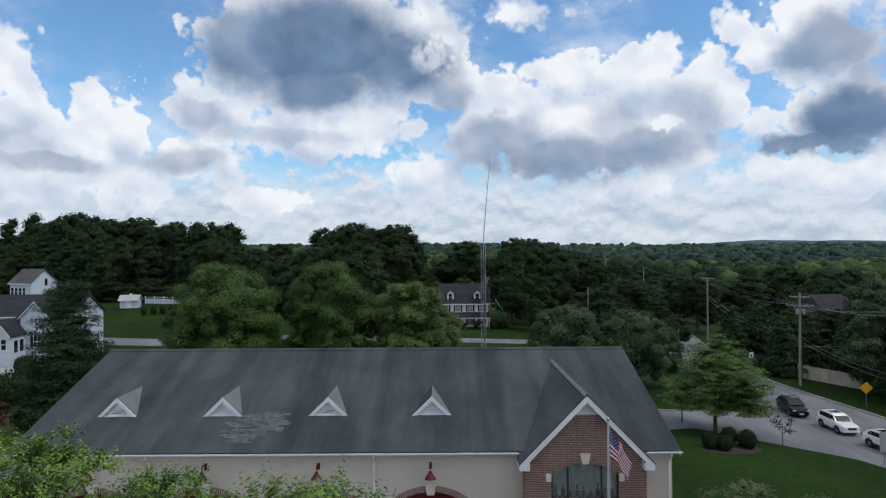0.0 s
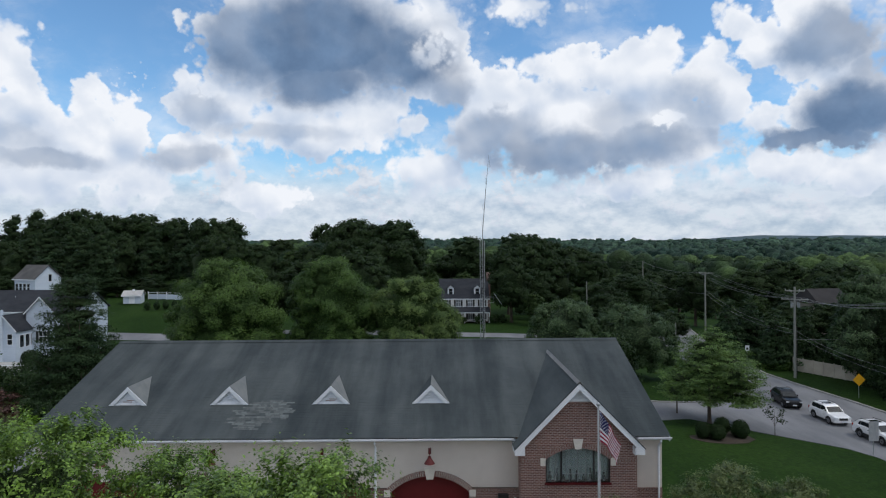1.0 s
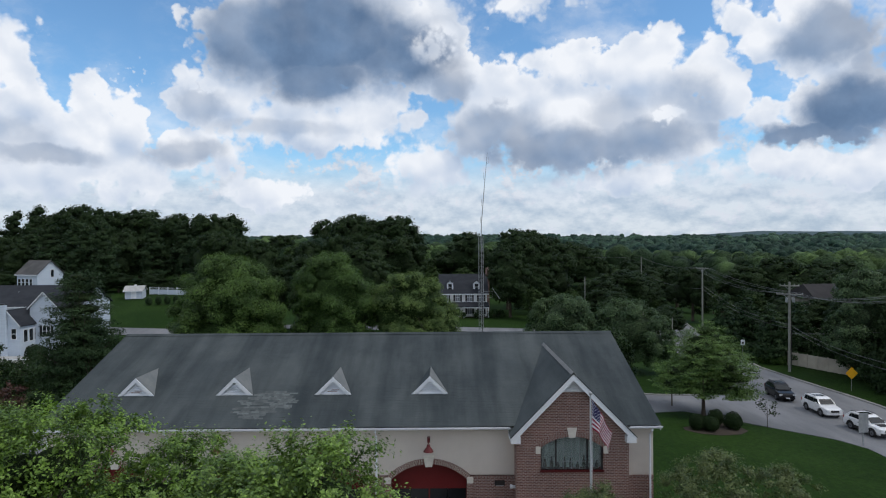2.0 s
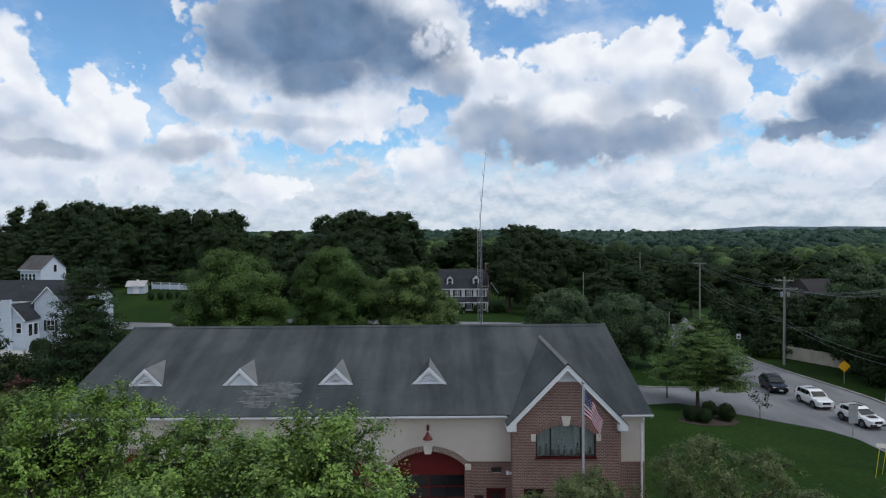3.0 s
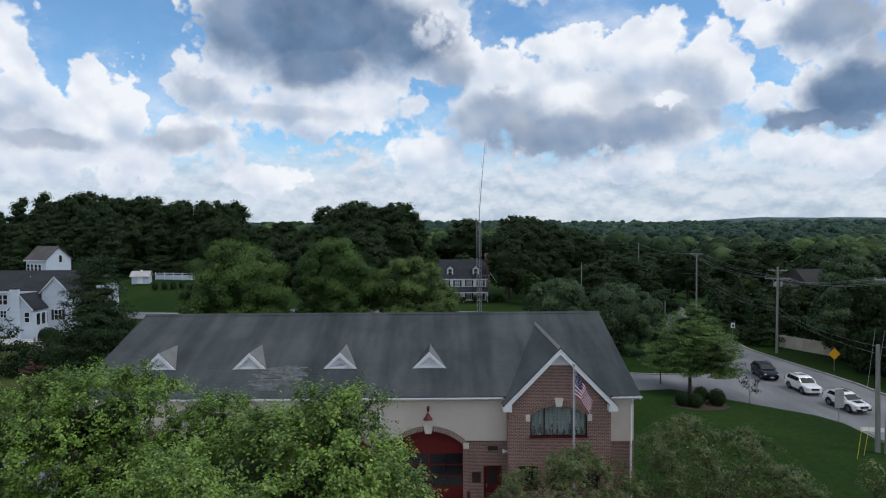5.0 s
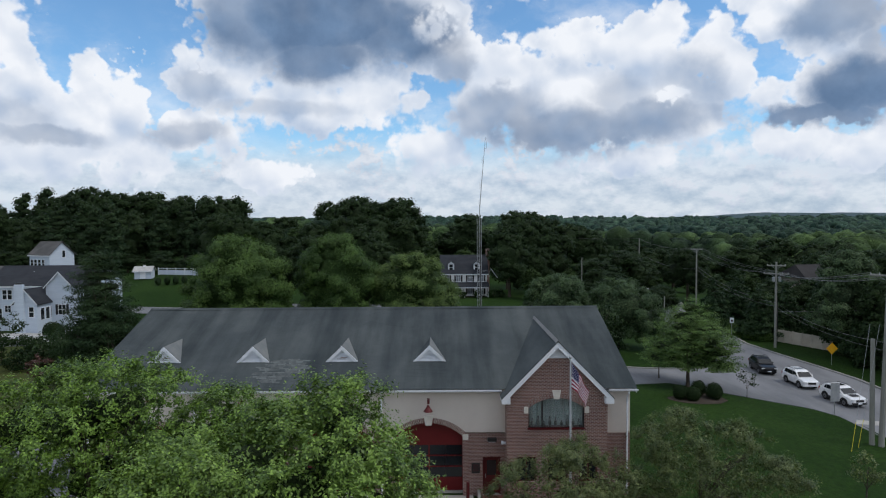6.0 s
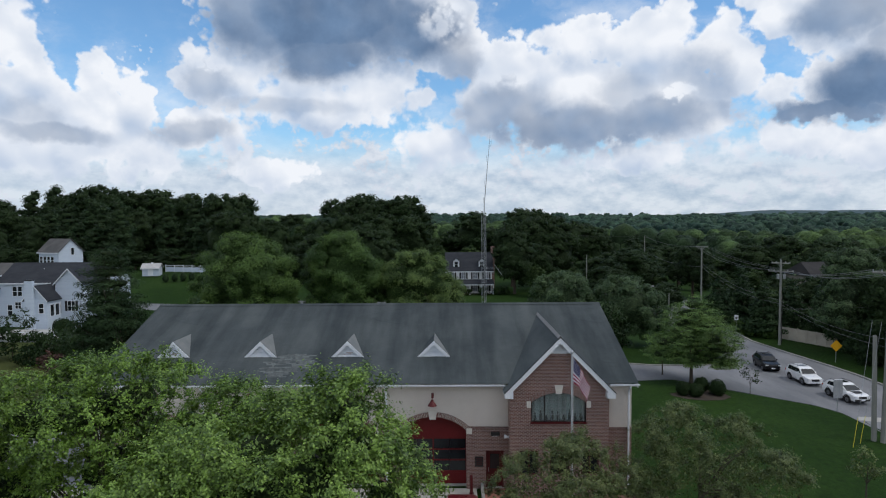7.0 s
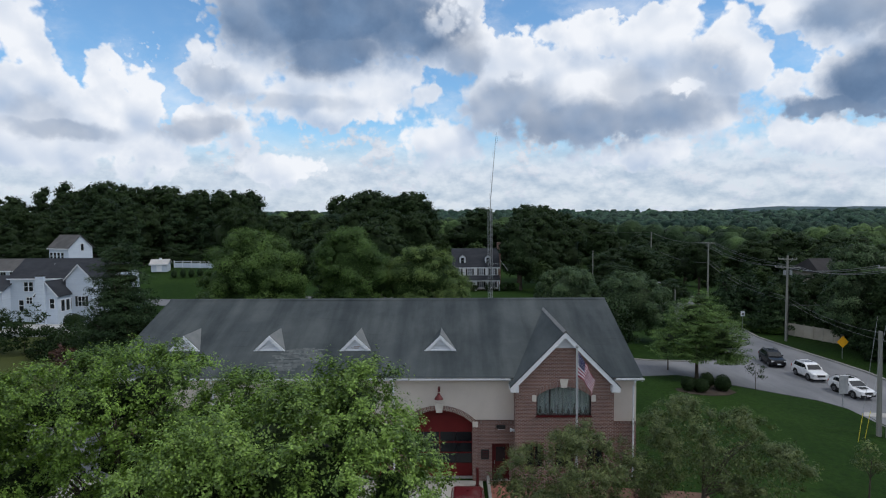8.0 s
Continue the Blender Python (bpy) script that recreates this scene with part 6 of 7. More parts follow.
for x, h in ((-7.0, 0.9), (-9.5, 0.6)):
    part("vent_pipe", tube([(x, 3.0, E + 1.2), (x, 3.0, E + 1.9 + h * 0.3)], 0.08, sides=8), WHITE, white_house)
deck = thing("garden_deck", (-66.0, 58.0, ground_z(-66, 58)), "pale boarded garden deck with white railing", "deck")
for i in range(24):
    part("board", box(-7 + 0.58 * i, -6.45 + 0.58 * i, -2.4, 5.2, 0.55, 0.62), surface("pale_deck_board", (0.34, 0.34, 0.33), (0.42, 0.42, 0.41), 1.5, 0.85, 0.1, spread=0.12) if i == 0 else bpy.data.materials["pale_deck_board"], deck)
part("skirt", box(-7, 6.9, -2.35, 5.15, 0, 0.55), GALV, deck)
for i in range(8):
    x = -6.9 + 13.7 * i / 7
    part("rail_post", box(x - 0.05, x + 0.05, -2.4, -2.3, 0.62, 1.6), WHITE, deck)
for z in (0.8, 1.5):
    part("rail", box(-6.9, 6.8, -2.38, -2.32, z, z + 0.07), WHITE, deck)
bush(on(-62.8, 60.2), 1.5, 2.9, 111, "", "large round dark bush beside the white house", name="round_bush")

# second white house, on the rise behind
far_house = thing("far_white_house", pose(-90.0, 105.5, ground_z(-90, 107) - 1, 0, 0, -22), "white house with grey roof up on the rise", "house")
fz = ground_z(-90, 107) - 1
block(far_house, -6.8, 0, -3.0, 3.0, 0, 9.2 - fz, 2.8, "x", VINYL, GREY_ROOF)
side_sash(far_house, 0, 0.4, 8.4 - fz, 0.7, 1.6)
for x in (-6.0, -4.7, -3.4, -2.1):
    sash(far_house, x, 6.4 - fz, 0.9, 1.6, -3.0, panes=1)
third = thing("low_white_house", (-105.6, 94, ground_z(-100, 96) - 0.4), "low white house with brownish roof beyond the others", "house")
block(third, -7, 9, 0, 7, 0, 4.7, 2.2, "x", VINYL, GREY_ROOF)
for x in (-5, -1.5, 2, 5.5, 7.6):
    sash(third, x, 2.9, 1.2, 1.4, 0)

# shed and fence on the far lawn
shed = thing("garden_shed", pose(-74.6, 113.0, ground_z(-75, 113), 0, 0, 12), "small white garden shed with pale roof", "shed")
block(shed, -1.9, 1.9, -1.6, 1.6, 0, 2.0, 0.9, "x", VINYL, surface("pale_shed_roof", (0.34, 0.34, 0.34), (0.42, 0.42, 0.42), 1, 0.8, 0.1))
part("door", box(-0.6, 0.6, -1.66, -1.6, 0.05, 1.9), WHITE, shed)
part("cupola", box(-0.25, 0.25, -0.25, 0.25, 2.75, 3.3, bevel=0.03), WHITE, shed)
fence = thing("vinyl_fence", (-74.6, 118.0, 0), "white vinyl fence along the far lawn", "fence")
for i in range(10):
    x, y = 1.0 + 2.4 * i, -0.35 * i
    z = ground_z(-74.6 + x, 118 + y)
    part("post", box(x - 0.08, x + 0.08, y - 0.08, y + 0.08, z, z + 1.9), WHITE, fence)
    part("board", box(x + 0.08, x + 2.3, y - 0.2, y - 0.16, z + 0.1, z + 1.3), VINYL, fence)
    part("rail", box(x + 0.08, x + 2.3, y - 0.22, y - 0.14, z + 1.62, z + 1.72), WHITE, fence)
for i, (x, y) in enumerate(((-67.5, 105), (-65.6, 105.5), (-63.8, 106), (-62.0, 106.5))):
    bush(on(x, y), 0.75, 2.0, 120 + i, "small conifers on the far lawn", "small dark conical evergreen on the lawn", LEAF_PINE, "evergreen")

# white colonial house behind, with dormers, shutters and porch
HB = ground_z(3, 95) - 0.5
col = thing("colonial_house", (3.4, 95.0, HB), "white colonial house with charcoal roof, dormers and porch", "house")
block(col, -4.9, 4.9, 0, 9, 0, 4.95 - HB, 3.6, "x", HOUSE_WHITE, HOUSE_ROOF)
for x in (-2.8, 2.75):
    d = new("dormer")
    d.parent = col
    z0, z1 = 5.5 - HB, 6.9 - HB
    part("face", columns([x - 0.65, x, x + 0.65], [z0] * 3, [z1, z1 + 0.6, z1], 0.75, 1.0), WHITE, d)
    for s in (-1, 1):
        part("slope", prism([(x, z1 + 0.75), (x + s * 0.85, z1 - 0.05), (x + s * 0.85, z1 - 0.15), (x, z1 + 0.62)], 0.6, 3.6), HOUSE_ROOF, d)
        part("cheek", prism([(1.0, z0), (2.9, z1), (1.0, z1)], x + s * 0.65 - 0.03, x + s * 0.65 + 0.03, axis="x"), VINYL, d)
    part("pane", box(x - 0.36, x + 0.36, 0.7, 0.74, z0 + 0.1, z1 - 0.1), DARK_GLASS, d)
    part("glazing_bar", box(x - 0.36, x + 0.36, 0.68, 0.7, z0 + 0.62, z0 + 0.68), WHITE, d)
for x in (-3.7, -1.25, 1.25, 3.7):
    sash(col, x, 3.2 - HB, 0.9, 1.55, 0, True, glass=BLIND, wide=0.17)
for x in (-3.7, 1.25, 3.7):
    sash(col, x, 0.5 - HB, 0.9, 1.7, 0, True, glass=BLIND, wide=0.17)
part("entrance_door", box(-1.6, -0.7, -0.06, 0, 0.1 - HB, 2.2 - HB), SHUTTER, col)
part("porch_roof", prism([(-2.4, 2.35 - HB), (0, 3.05 - HB), (0, 2.9 - HB), (-2.4, 2.2 - HB)], -5.2, 5.2, axis="x"), HOUSE_ROOF, col)
part("porch_beam", box(-5.1, 5.1, -2.35, -2.15, 1.95 - HB, 2.2 - HB), WHITE, col)
for x in (-5, -2.5, 0, 2.5, 5):
    part("porch_column", tube([(x, -2.25, 0.05), (x, -2.25, 1.95 - HB)], [0.14, 0.11], sides=10), WHITE, col)
part("porch_base", box(-5.1, 5.1, -2.4, 0, 0, -HB), BRICK, col)
part("chimney", box(4.95, 5.75, 3.9, 5.1, 0, 10.0 - HB, bevel=0.02), BRICK, col, "red brick end chimney")
for i, (x, y) in enumerate(((0.2, 91.2), (2.6, 91.4), (6.2, 91.5), (9.5, 92.2), (11.0, 93))):
    tree("shrub", on(x, y), "rounded shrub before the colonial house", [(0, 0, 0.9, 1.1, 1.0, 0.9)], 1.2, 0.05, LEAF_DEEP, 130 + i, 30, 16, 0.4, 0.16, "shrub", "shrubs before the colonial house")

# long brown-roofed house beyond the road
brown = thing("brown_house", pose(74.5, 88.0, ground_z(77, 88), 0, 0, 4), "low house with brownish grey hip roof", "house")
bz = ground_z(73, 88)
part("wall", box(-1.4, 6.5, 0, 9, 0, 4.4 - bz), surface("tan_siding", (0.25, 0.22, 0.19), (0.31, 0.28, 0.25), 1, 0.8, 0.1), brown)
bm = bmesh.new()
e = [bm.verts.new(v) for v in ((-2.1, -0.6, 4.3 - bz), (7.2, -0.6, 4.3 - bz), (7.2, 9.6, 4.3 - bz), (-2.1, 9.6, 4.3 - bz), (-1.1, 4.5, 7.0 - bz), (5.6, 4.5, 7.0 - bz))]
for f in ((0, 1, 5, 4), (1, 2, 5), (2, 3, 4, 5), (3, 0, 4), (3, 2, 1, 0)):
    bm.faces.new([e[i] for i in f])
part("roof", bm, surface("dark_brown_shingle", (0.020, 0.019, 0.02), (0.032, 0.03, 0.031), 0.5, 0.9, 0.2, 6), brown)
for x in (0.4, 2.8, 5.2):
    sash(brown, x, 1.0, 1.2, 1.4, 0)

# ---- fence and signs beside the road ----
TAN = surface("tan_fence", (0.36, 0.33, 0.28), (0.44, 0.41, 0.35), 0.7, 0.85, 0.1)
panels = thing("panel_fence", (0, 0, 0), "tan solid panel fence on the bank above the road", "fence")
for i in range(6):
    a, b = Vector((46.2 + 0.6 * i, 51.2 - 1.2 * i)), Vector((46.8 + 0.6 * i, 50.0 - 1.2 * i))
    z = ground_z(a.x, a.y)
    n = Vector((a.y - b.y, b.x - a.x)).normalized() * 0.03
    part("panel", prism([(a.x - n.x, a.y - n.y), (b.x - n.x, b.y - n.y), (b.x + n.x, b.y + n.y), (a.x + n.x, a.y + n.y)], z + 0.05, z + 1.75, axis="z"), TAN, panels)
    part("post", box(a.x - 0.06, a.x + 0.06, a.y - 0.06, a.y + 0.06, z, z + 1.85), TAN, panels)
YELLOW = surface("sign_yellow", (0.72, 0.36, 0.015), (0.80, 0.42, 0.02), 2, 0.5, 0.02)
warn = thing("warning_sign", (44.9, 36.6, ground_z(44.9, 36.6)), "yellow diamond warning sign on a steel post", "road sign")
part("post", tube([(0, 0, 0), (0, 0, 2.6)], 0.035, sides=6), GALV, warn)
part("plate", prism([(0, 1.3), (0.7, 2.0), (0, 2.7), (-0.7, 2.0)], -0.06, -0.045), YELLOW, warn)
speed = thing("white_sign", (41.6, 54.4, ground_z(41.6, 54.4)), "small white rectangular road sign on a post", "road sign")
part("post", tube([(0, 0, 0), (0, 0, 2.9)], 0.03, sides=6), GALV, speed)
part("plate", box(-0.3, 0.3, -0.06, -0.045, 2.15, 2.9), WHITE, speed)
part("emblem", box(-0.14, 0.14, -0.066, -0.06, 2.3, 2.6), DARK, speed)
blank = thing("sign_back", pose(33.5, 18.5, ground_z(33.5, 18.5), 0, 0, 8), "grey back of a tall road sign beside the lawn", "road sign")
part("post", tube([(0, 0.02, 0), (0, 0.02, 2.7)], 0.04, sides=6), GALV, blank)
part("plate", box(-0.45, 0.45, -0.03, -0.01, 1.15, 2.75, bevel=0.008), GALV, blank)

# ---- poles and wires ----
def utility_pole(at, high, r, label, arms=(), lean=(0, 0), name="utility_pole"):
    ob = thing(name, (at[0], at[1], at[2]), label, "utility pole", "utility poles")
    top = Vector((lean[0], lean[1], high))
    part("shaft", tube([(0, 0, -0.3), top], [r, r * 0.72], sides=10), POLE_WOOD, ob)
    for z, half, ang in arms:
        c, s = math.cos(radians(ang)), math.sin(radians(ang))
        p = top * (z / high)
        arm = part("cross_arm", tube([(p.x - c * half, p.y - s * half, z), (p.x + c * half, p.y + s * half, z)], 0.085, sides=6), POLE_WOOD, ob)
        for k in (-0.95, -0.5, 0.5, 0.95):
            part("insulator", tube([(p.x + c * half * k, p.y + s * half * k, z + 0.05), (p.x + c * half * k, p.y + s * half * k, z + 0.24)], [0.05, 0.03], sides=6), GALV, arm)
        for sgn in (-1, 1):
            part("brace", tube([(p.x, p.y, z - 0.55), (p.x + sgn * c * half * 0.55, p.y + sgn * s * half * 0.55, z)], 0.02, sides=5), GALV, arm)
    return ob


P1, P2, P3, P5 = on(43.8, 46.7), on(49.2, 85), on(55.7, 140), on(32.0, 10.8)
p1 = utility_pole(P1, 11.6, 0.17, "weathered wooden utility pole with double cross arms", ((10.0, 1.5, -30), (11.1, 1.1, -30)))
for dx in (-0.5, 0.35):
    part("transformer", tube([(dx, -0.25, 9.0), (dx, -0.25, 9.6)], 0.17, sides=10), GALV, p1)
part("conduit", tube([(0.2, -0.1, 0.3), (0.2, -0.1, 6.5)], 0.05, sides=6), DARK, p1)
utility_pole(P2, 10.4 - P2[2], 0.17, "tall wooden utility pole beside the road", ((10.2 - P2[2], 1.1, -30),))
utility_pole(P3, 11.1 - P3[2], 0.17, "wooden utility pole far along the road", ())
utility_pole(on(25.3, 80), 10.0, 0.11, "slender pole before the woods", (), name="slender_pole")
utility_pole(on(32.6, 57), 5.8, 0.1, "short pale post beside the road", (), name="short_post")
utility_pole(P5, 14.4, 0.2, "dark tall utility pole at the lawn's edge", ((12.9, 1.2, 150),), (0.35, 0))
utility_pole(on(31.55, 11.15), 8.1, 0.19, "stout pale cut-off pole at the lawn's edge", (), (-0.12, 0), name="pole_stub")
GUARD = surface("yellow_guard", (0.62, 0.52, 0.04), (0.72, 0.6, 0.06), 2, 0.5, 0.02)
for x, y, dx, dy in ((28.85, 9.46, 0.5, 0.3), (29.95, 10.34, 0.42, 0.1)):
    z = ground_z(x, y)
    guy = thing("guy_wire", (x, y, z), "steel guy wire with a yellow plastic guard", "guy wire", "guy wires")
    part("guard", tube([(0, 0, 0), (dx, dy, 2.1)], 0.018, sides=6), GUARD, guy)
    part("cable", tube([(dx, dy, 2.1), (dx * 4.0, dy * 4.0, 9.2)], 0.012, sides=4), GALV, guy)
WIRE = surface("grey_cable", (0.12, 0.125, 0.13), (0.17, 0.175, 0.18), 2, 0.6, 0.0)


def wire(a, b, sag, r=0.018):
    pts = [Vector(a).lerp(Vector(b), i / 14) - Vector((0, 0, sag * 4 * (i / 14) * (1 - i / 14))) for i in range(15)]
    return tagged(part("overhead_wire", tube(pts, r, sides=5), WIRE), "thin grey overhead wire between poles", "wire", "overhead wires")


def up(p, z, dx=0.0, dy=0.0):
    return (p[0] + dx, p[1] + dy, p[2] + z)


for dx in (-1.2, -0.6, 0.6, 1.2):
    wire(up(P1, 10.2, dx * 0.86, -dx * 0.5), up(P5, 13.1, 0.33 + dx * 0.87, -dx * 0.5), 0.7 + 0.12 * dx)
    wire(up(P1, 10.2, dx * 0.86, -dx * 0.5), (P2[0] + dx * 0.86, P2[1] - dx * 0.5, 10.35), 0.9 - 0.2 * dx)
for dx in (-0.5, 0.6):
    wire((P2[0], P2[1] + dx, 10.35), (P3[0], P3[1] + dx, 11.0), 1.0)
wire(up(P1, 5.6), up(P5, 7.3), 0.6, 0.013)
wire(up(P1, 6.1), up(P5, 7.9), 0.7, 0.013)
wire(up(P1, 5.6), (P2[0], P2[1], 6.3), 1.1, 0.022)
wire(up(P1, 6.1), (P2[0], P2[1], 7.0), 1.1, 0.022)
wire(up(P1, 4.9), (60, 30, 7.5), 0.5, 0.022)
wire((P2[0], P2[1], 6.3), (P3[0], P3[1], 7.0), 1.2, 0.03)
wire((P3[0], P3[1], 11.0), (18, 175, 13.0), 1.0, 0.02)

# ---- radio tower behind the station ----
TX, TY = 3.1, 33.0
mast = thing("radio_tower", (TX, TY, ground_z(TX, TY)), "slender lattice radio tower with a leaning whip antenna", "tower")
legs = [Vector((0.27 * math.cos(a), 0.27 * math.sin(a), 0)) for a in (radians(200), radians(320), radians(80))]
LT = 16.2
for v in legs:
    part("leg", tube([v, v + Vector((0, 0, LT))], 0.026, sides=6), GALV, mast)
n = 30
for j in range(3):
    bm = bmesh.new()
    for i in range(n):
        a, b = legs[j], legs[(j + 1) % 3]
        z0, z1 = LT * i / n, LT * (i + 1) / n
        tube([a + Vector((0, 0, z0)), b + Vector((0, 0, z1))], 0.011, bm, 4, caps=False)
        tube([b + Vector((0, 0, z0)), a + Vector((0, 0, z0 + 0.01))], 0.011, bm, 4, caps=False)
    part("lacing", bm, GALV, mast)
part("whip", tube([(0.0, 0, LT - 0.9), (0.05, 0, LT + 1.2), (0.35, 0, 21.0), (0.72, 0, 25.1)], [0.05, 0.045, 0.035, 0.018], sides=6), GALV, mast, "thin leaning whip antenna")
for z, dx in ((17.6, 0.1), (19.4, 0.22), (22.2, 0.46), (23.9, 0.62)):
    part("stub", tube([(dx - 0.02, 0, z), (dx + 0.2 * (1 if z > 23 else -0.6), 0, z), (dx + 0.2 * (1 if z > 23 else -0.6), 0, z + 0.7)], 0.018, sides=5), GALV, mast)
part("bracket", tube([(0.2, 0, 10.3), (1.15, 0, 10.3), (1.15, 0, 9.7), (0.2, 0, 9.7)], 0.022, sides=5), GALV, mast)
part("strut", tube([(1.15, 0, 10.7), (2.0, 0.2, 9.5)], 0.03, sides=5), GALV, mast)
part("cable_run", tube([(0.08, -0.2, 0), (0.08, -0.2, LT)], 0.035, sides=5), DARK, mast)

# ---- flagpole ----
GREY_POLE = surface("pole_paint", (0.40, 0.42, 0.45), (0.48, 0.50, 0.53), 1.0, 0.5, 0.03)
pole = thing("flagpole", (5.15, -5.5, 0.03), "white metal flagpole with a drooping striped flag", "flagpole")
part("pole", tube([(0, 0, 0), (0, 0, 9.1)], [0.062, 0.034], sides=12), GREY_POLE, pole)
bm = bmesh.new()
bmesh.ops.create_uvsphere(bm, u_segments=10, v_segments=8, radius=0.08)
bmesh.ops.translate(bm, verts=bm.verts, vec=(0, 0, 9.16))
part("finial", bm, GALV, pole)
part("base_collar", tube([(0, 0, 0), (0, 0, 0.12), (0, 0, 0.2)], [0.2, 0.18, 0.09], sides=12), GALV, pole)
F_RED = surface("flag_red", (0.26, 0.012, 0.045), (0.31, 0.018, 0.055), 3, 0.8, 0.05)
F_WHITE = surface("flag_white", (0.66, 0.64, 0.70), (0.74, 0.72, 0.78), 3, 0.8, 0.05)
F_BLUE = surface("flag_blue", (0.016, 0.018, 0.085), (0.024, 0.027, 0.11), 3, 0.8, 0.05)
flag = new("flag")
flag.parent = pole
tagged(flag, "red and white striped flag with blue canton, hanging in folds")


def cloth(u, v):
    """A place on the hanging flag: u along the fly, v down the hoist, both 0 to 1."""
    reach = 0.86 * u - 0.10 * u * u
    drop = (1 - v) * 1.30 * u ** 1.1 + v * 0.95 * u ** 1.7
    wave = 0.16 * math.sin(u * 12 + v * 2.5) * u ** 0.5
    return Vector((0.05 + reach * (1 - 0.12 * v) + 0.05 * math.sin(u * 12 + v * 2.5 + 1.2) * u, wave - 0.12 * u, 8.9 - 1.25 * v - drop))


for i in range(13):
    bm = bmesh.new()
    cols = [[bm.verts.new(cloth(u, (i + s) / 13)) for s in (0, 0.5, 1)] for u in np.linspace(0.4 if i < 7 else 0.0, 1, 28)]
    for a, b in zip(cols, cols[1:]):
        for s in range(2):
            bm.faces.new((a[s], b[s], b[s + 1], a[s + 1]))
    part("stripe", bm, F_RED if i % 2 == 0 else F_WHITE, flag)
bm = bmesh.new()
cols = [[bm.verts.new(cloth(u, 7 / 13 * s / 6)) for s in range(7)] for u in np.linspace(0, 0.4, 14)]
for a, b in zip(cols, cols[1:]):
    for s in range(6):
        bm.faces.new((a[s], b[s], b[s + 1], a[s + 1]))
part("canton", bm, F_BLUE, flag)
for r in range(9):
    for q in range(6 if r % 2 == 0 else 5):
        u, v = 0.4 * (q + (0.5 if r % 2 == 0 else 1.0)) / 6, 7 / 13 * (r + 0.5) / 9
        p, nx = cloth(u, v), (cloth(u + 0.01, v) - cloth(u, v)).normalized()
        nz = (cloth(u, v) - cloth(u, v + 0.01)).normalized()
        off = nx.cross(nz).normalized() * 0.006
        bm = bmesh.new()
        bm.faces.new([bm.verts.new(p + off + (nx * math.cos(t) + nz * math.sin(t)) * (0.028 if j % 2 == 0 else 0.012)) for j, t in enumerate(np.linspace(0.5 * math.pi, 2.5 * math.pi, 11)[:10])])
        part("star", bm, F_WHITE, flag)
part("halyard", tube([(0.06, -0.03, 1.2), (0.06, -0.03, 8.95)], 0.006, sides=4), F_WHITE, pole)

# ---- wall lamps and small fittings ----
LAMP_RED = surface("lamp_red", (0.085, 0.010, 0.012), (0.11, 0.014, 0.016), 3, 0.4, 0.02)
for c in BAYS:
    lamp = thing("wall_lamp", (c, 0, 5.05), "dark red gooseneck barn lamp on the stucco wall", "wall lamp", "lamps over the bays")
    part("neck", tube([(0, 0, 0.42), (0, -0.12, 0.58), (0, -0.34, 0.6), (0, -0.48, 0.5), (0, -0.5, 0.3)], 0.035, sides=8), LAMP_RED, lamp)
    part("wall_plate", box(-0.07, 0.07, -0.03, 0, 0.28, 0.6, bevel=0.01), LAMP_RED, lamp)
    bm = tube([(0, -0.5, 0.34), (0, -0.5, 0.24), (0, -0.5, 0.12), (0, -0.5, 0.0)], [0.07, 0.1, 0.19, 0.27], sides=16, caps=False)
    part("shade", bm, LAMP_RED, lamp)
box_lamp = thing("bulkhead_light", (1.83, -0.07, 3.28), "dark square bulkhead light over the side door", "wall light")
part("housing", box(-0.26, 0.26, -0.14, 0.025, -0.11, 0.11, bevel=0.02), DARK, box_lamp)
part("lens", box(-0.2, 0.2, -0.1, 0.0, -0.14, -0.11), WHITE, box_lamp)
plaque = thing("wall_plaque", (0.9, -0.075, 1.62), "dark bronze plaque on the brick pier", "plaque")
part("plate", box(-0.24, 0.24, -0.02, 0.03, -0.3, 0.3, bevel=0.01), DARK, plaque)
for i in range(4):
    part("raised_line", box(-0.16, 0.16, -0.027, -0.02, 0.17 - 0.11 * i, 0.2 - 0.11 * i), RED_DARK, plaque)
spot = thing("security_light", (2.56, -0.3, 3.15), "small white twin security light on brick", "wall light")
part("base", box(-0.03, 0.04, -0.06, 0.06, -0.06, 0.06), WHITE, spot)
for s in (-1, 1):
    part("head", tube([(-0.04, s * 0.05, 0), (-0.2, s * 0.12, 0.03)], [0.05, 0.08], sides=8), WHITE, spot)
for x in (0.42, -3.95):
    bol = thing("bollard", (x, -0.75, 0.03), "dark red steel bollard beside the bay door", "bollard", "bollards at the bays")
    part("post", tube([(0, 0, 0), (0, 0, 1.05), (0, 0, 1.1)], [0.09, 0.09, 0.05], sides=12), RED_DARK, bol)
    part("base_plate", box(-0.14, 0.14, -0.14, 0.14, 0, 0.025), DARK, bol)

# ---- vehicles ----
TYRE = surface("tyre_rubber", (0.012, 0.012, 0.013), (0.02, 0.02, 0.021), 4, 0.8, 0.1)
RIM = surface("alloy_rim", (0.16, 0.165, 0.175), (0.22, 0.225, 0.24), 4, 0.35, 0.0, metal=0.8)
LAMP = surface("headlamp", (0.55, 0.57, 0.6), (0.65, 0.67, 0.7), 4, 0.15, 0.0, spec=0.8)
TAIL = surface("tail_lamp", (0.25, 0.01, 0.01), (0.32, 0.02, 0.015), 4, 0.2, 0.0, spec=0.7)
TRIM = surface("black_plastic", (0.018, 0.018, 0.02), (0.03, 0.03, 0.032), 3, 0.65, 0.05)


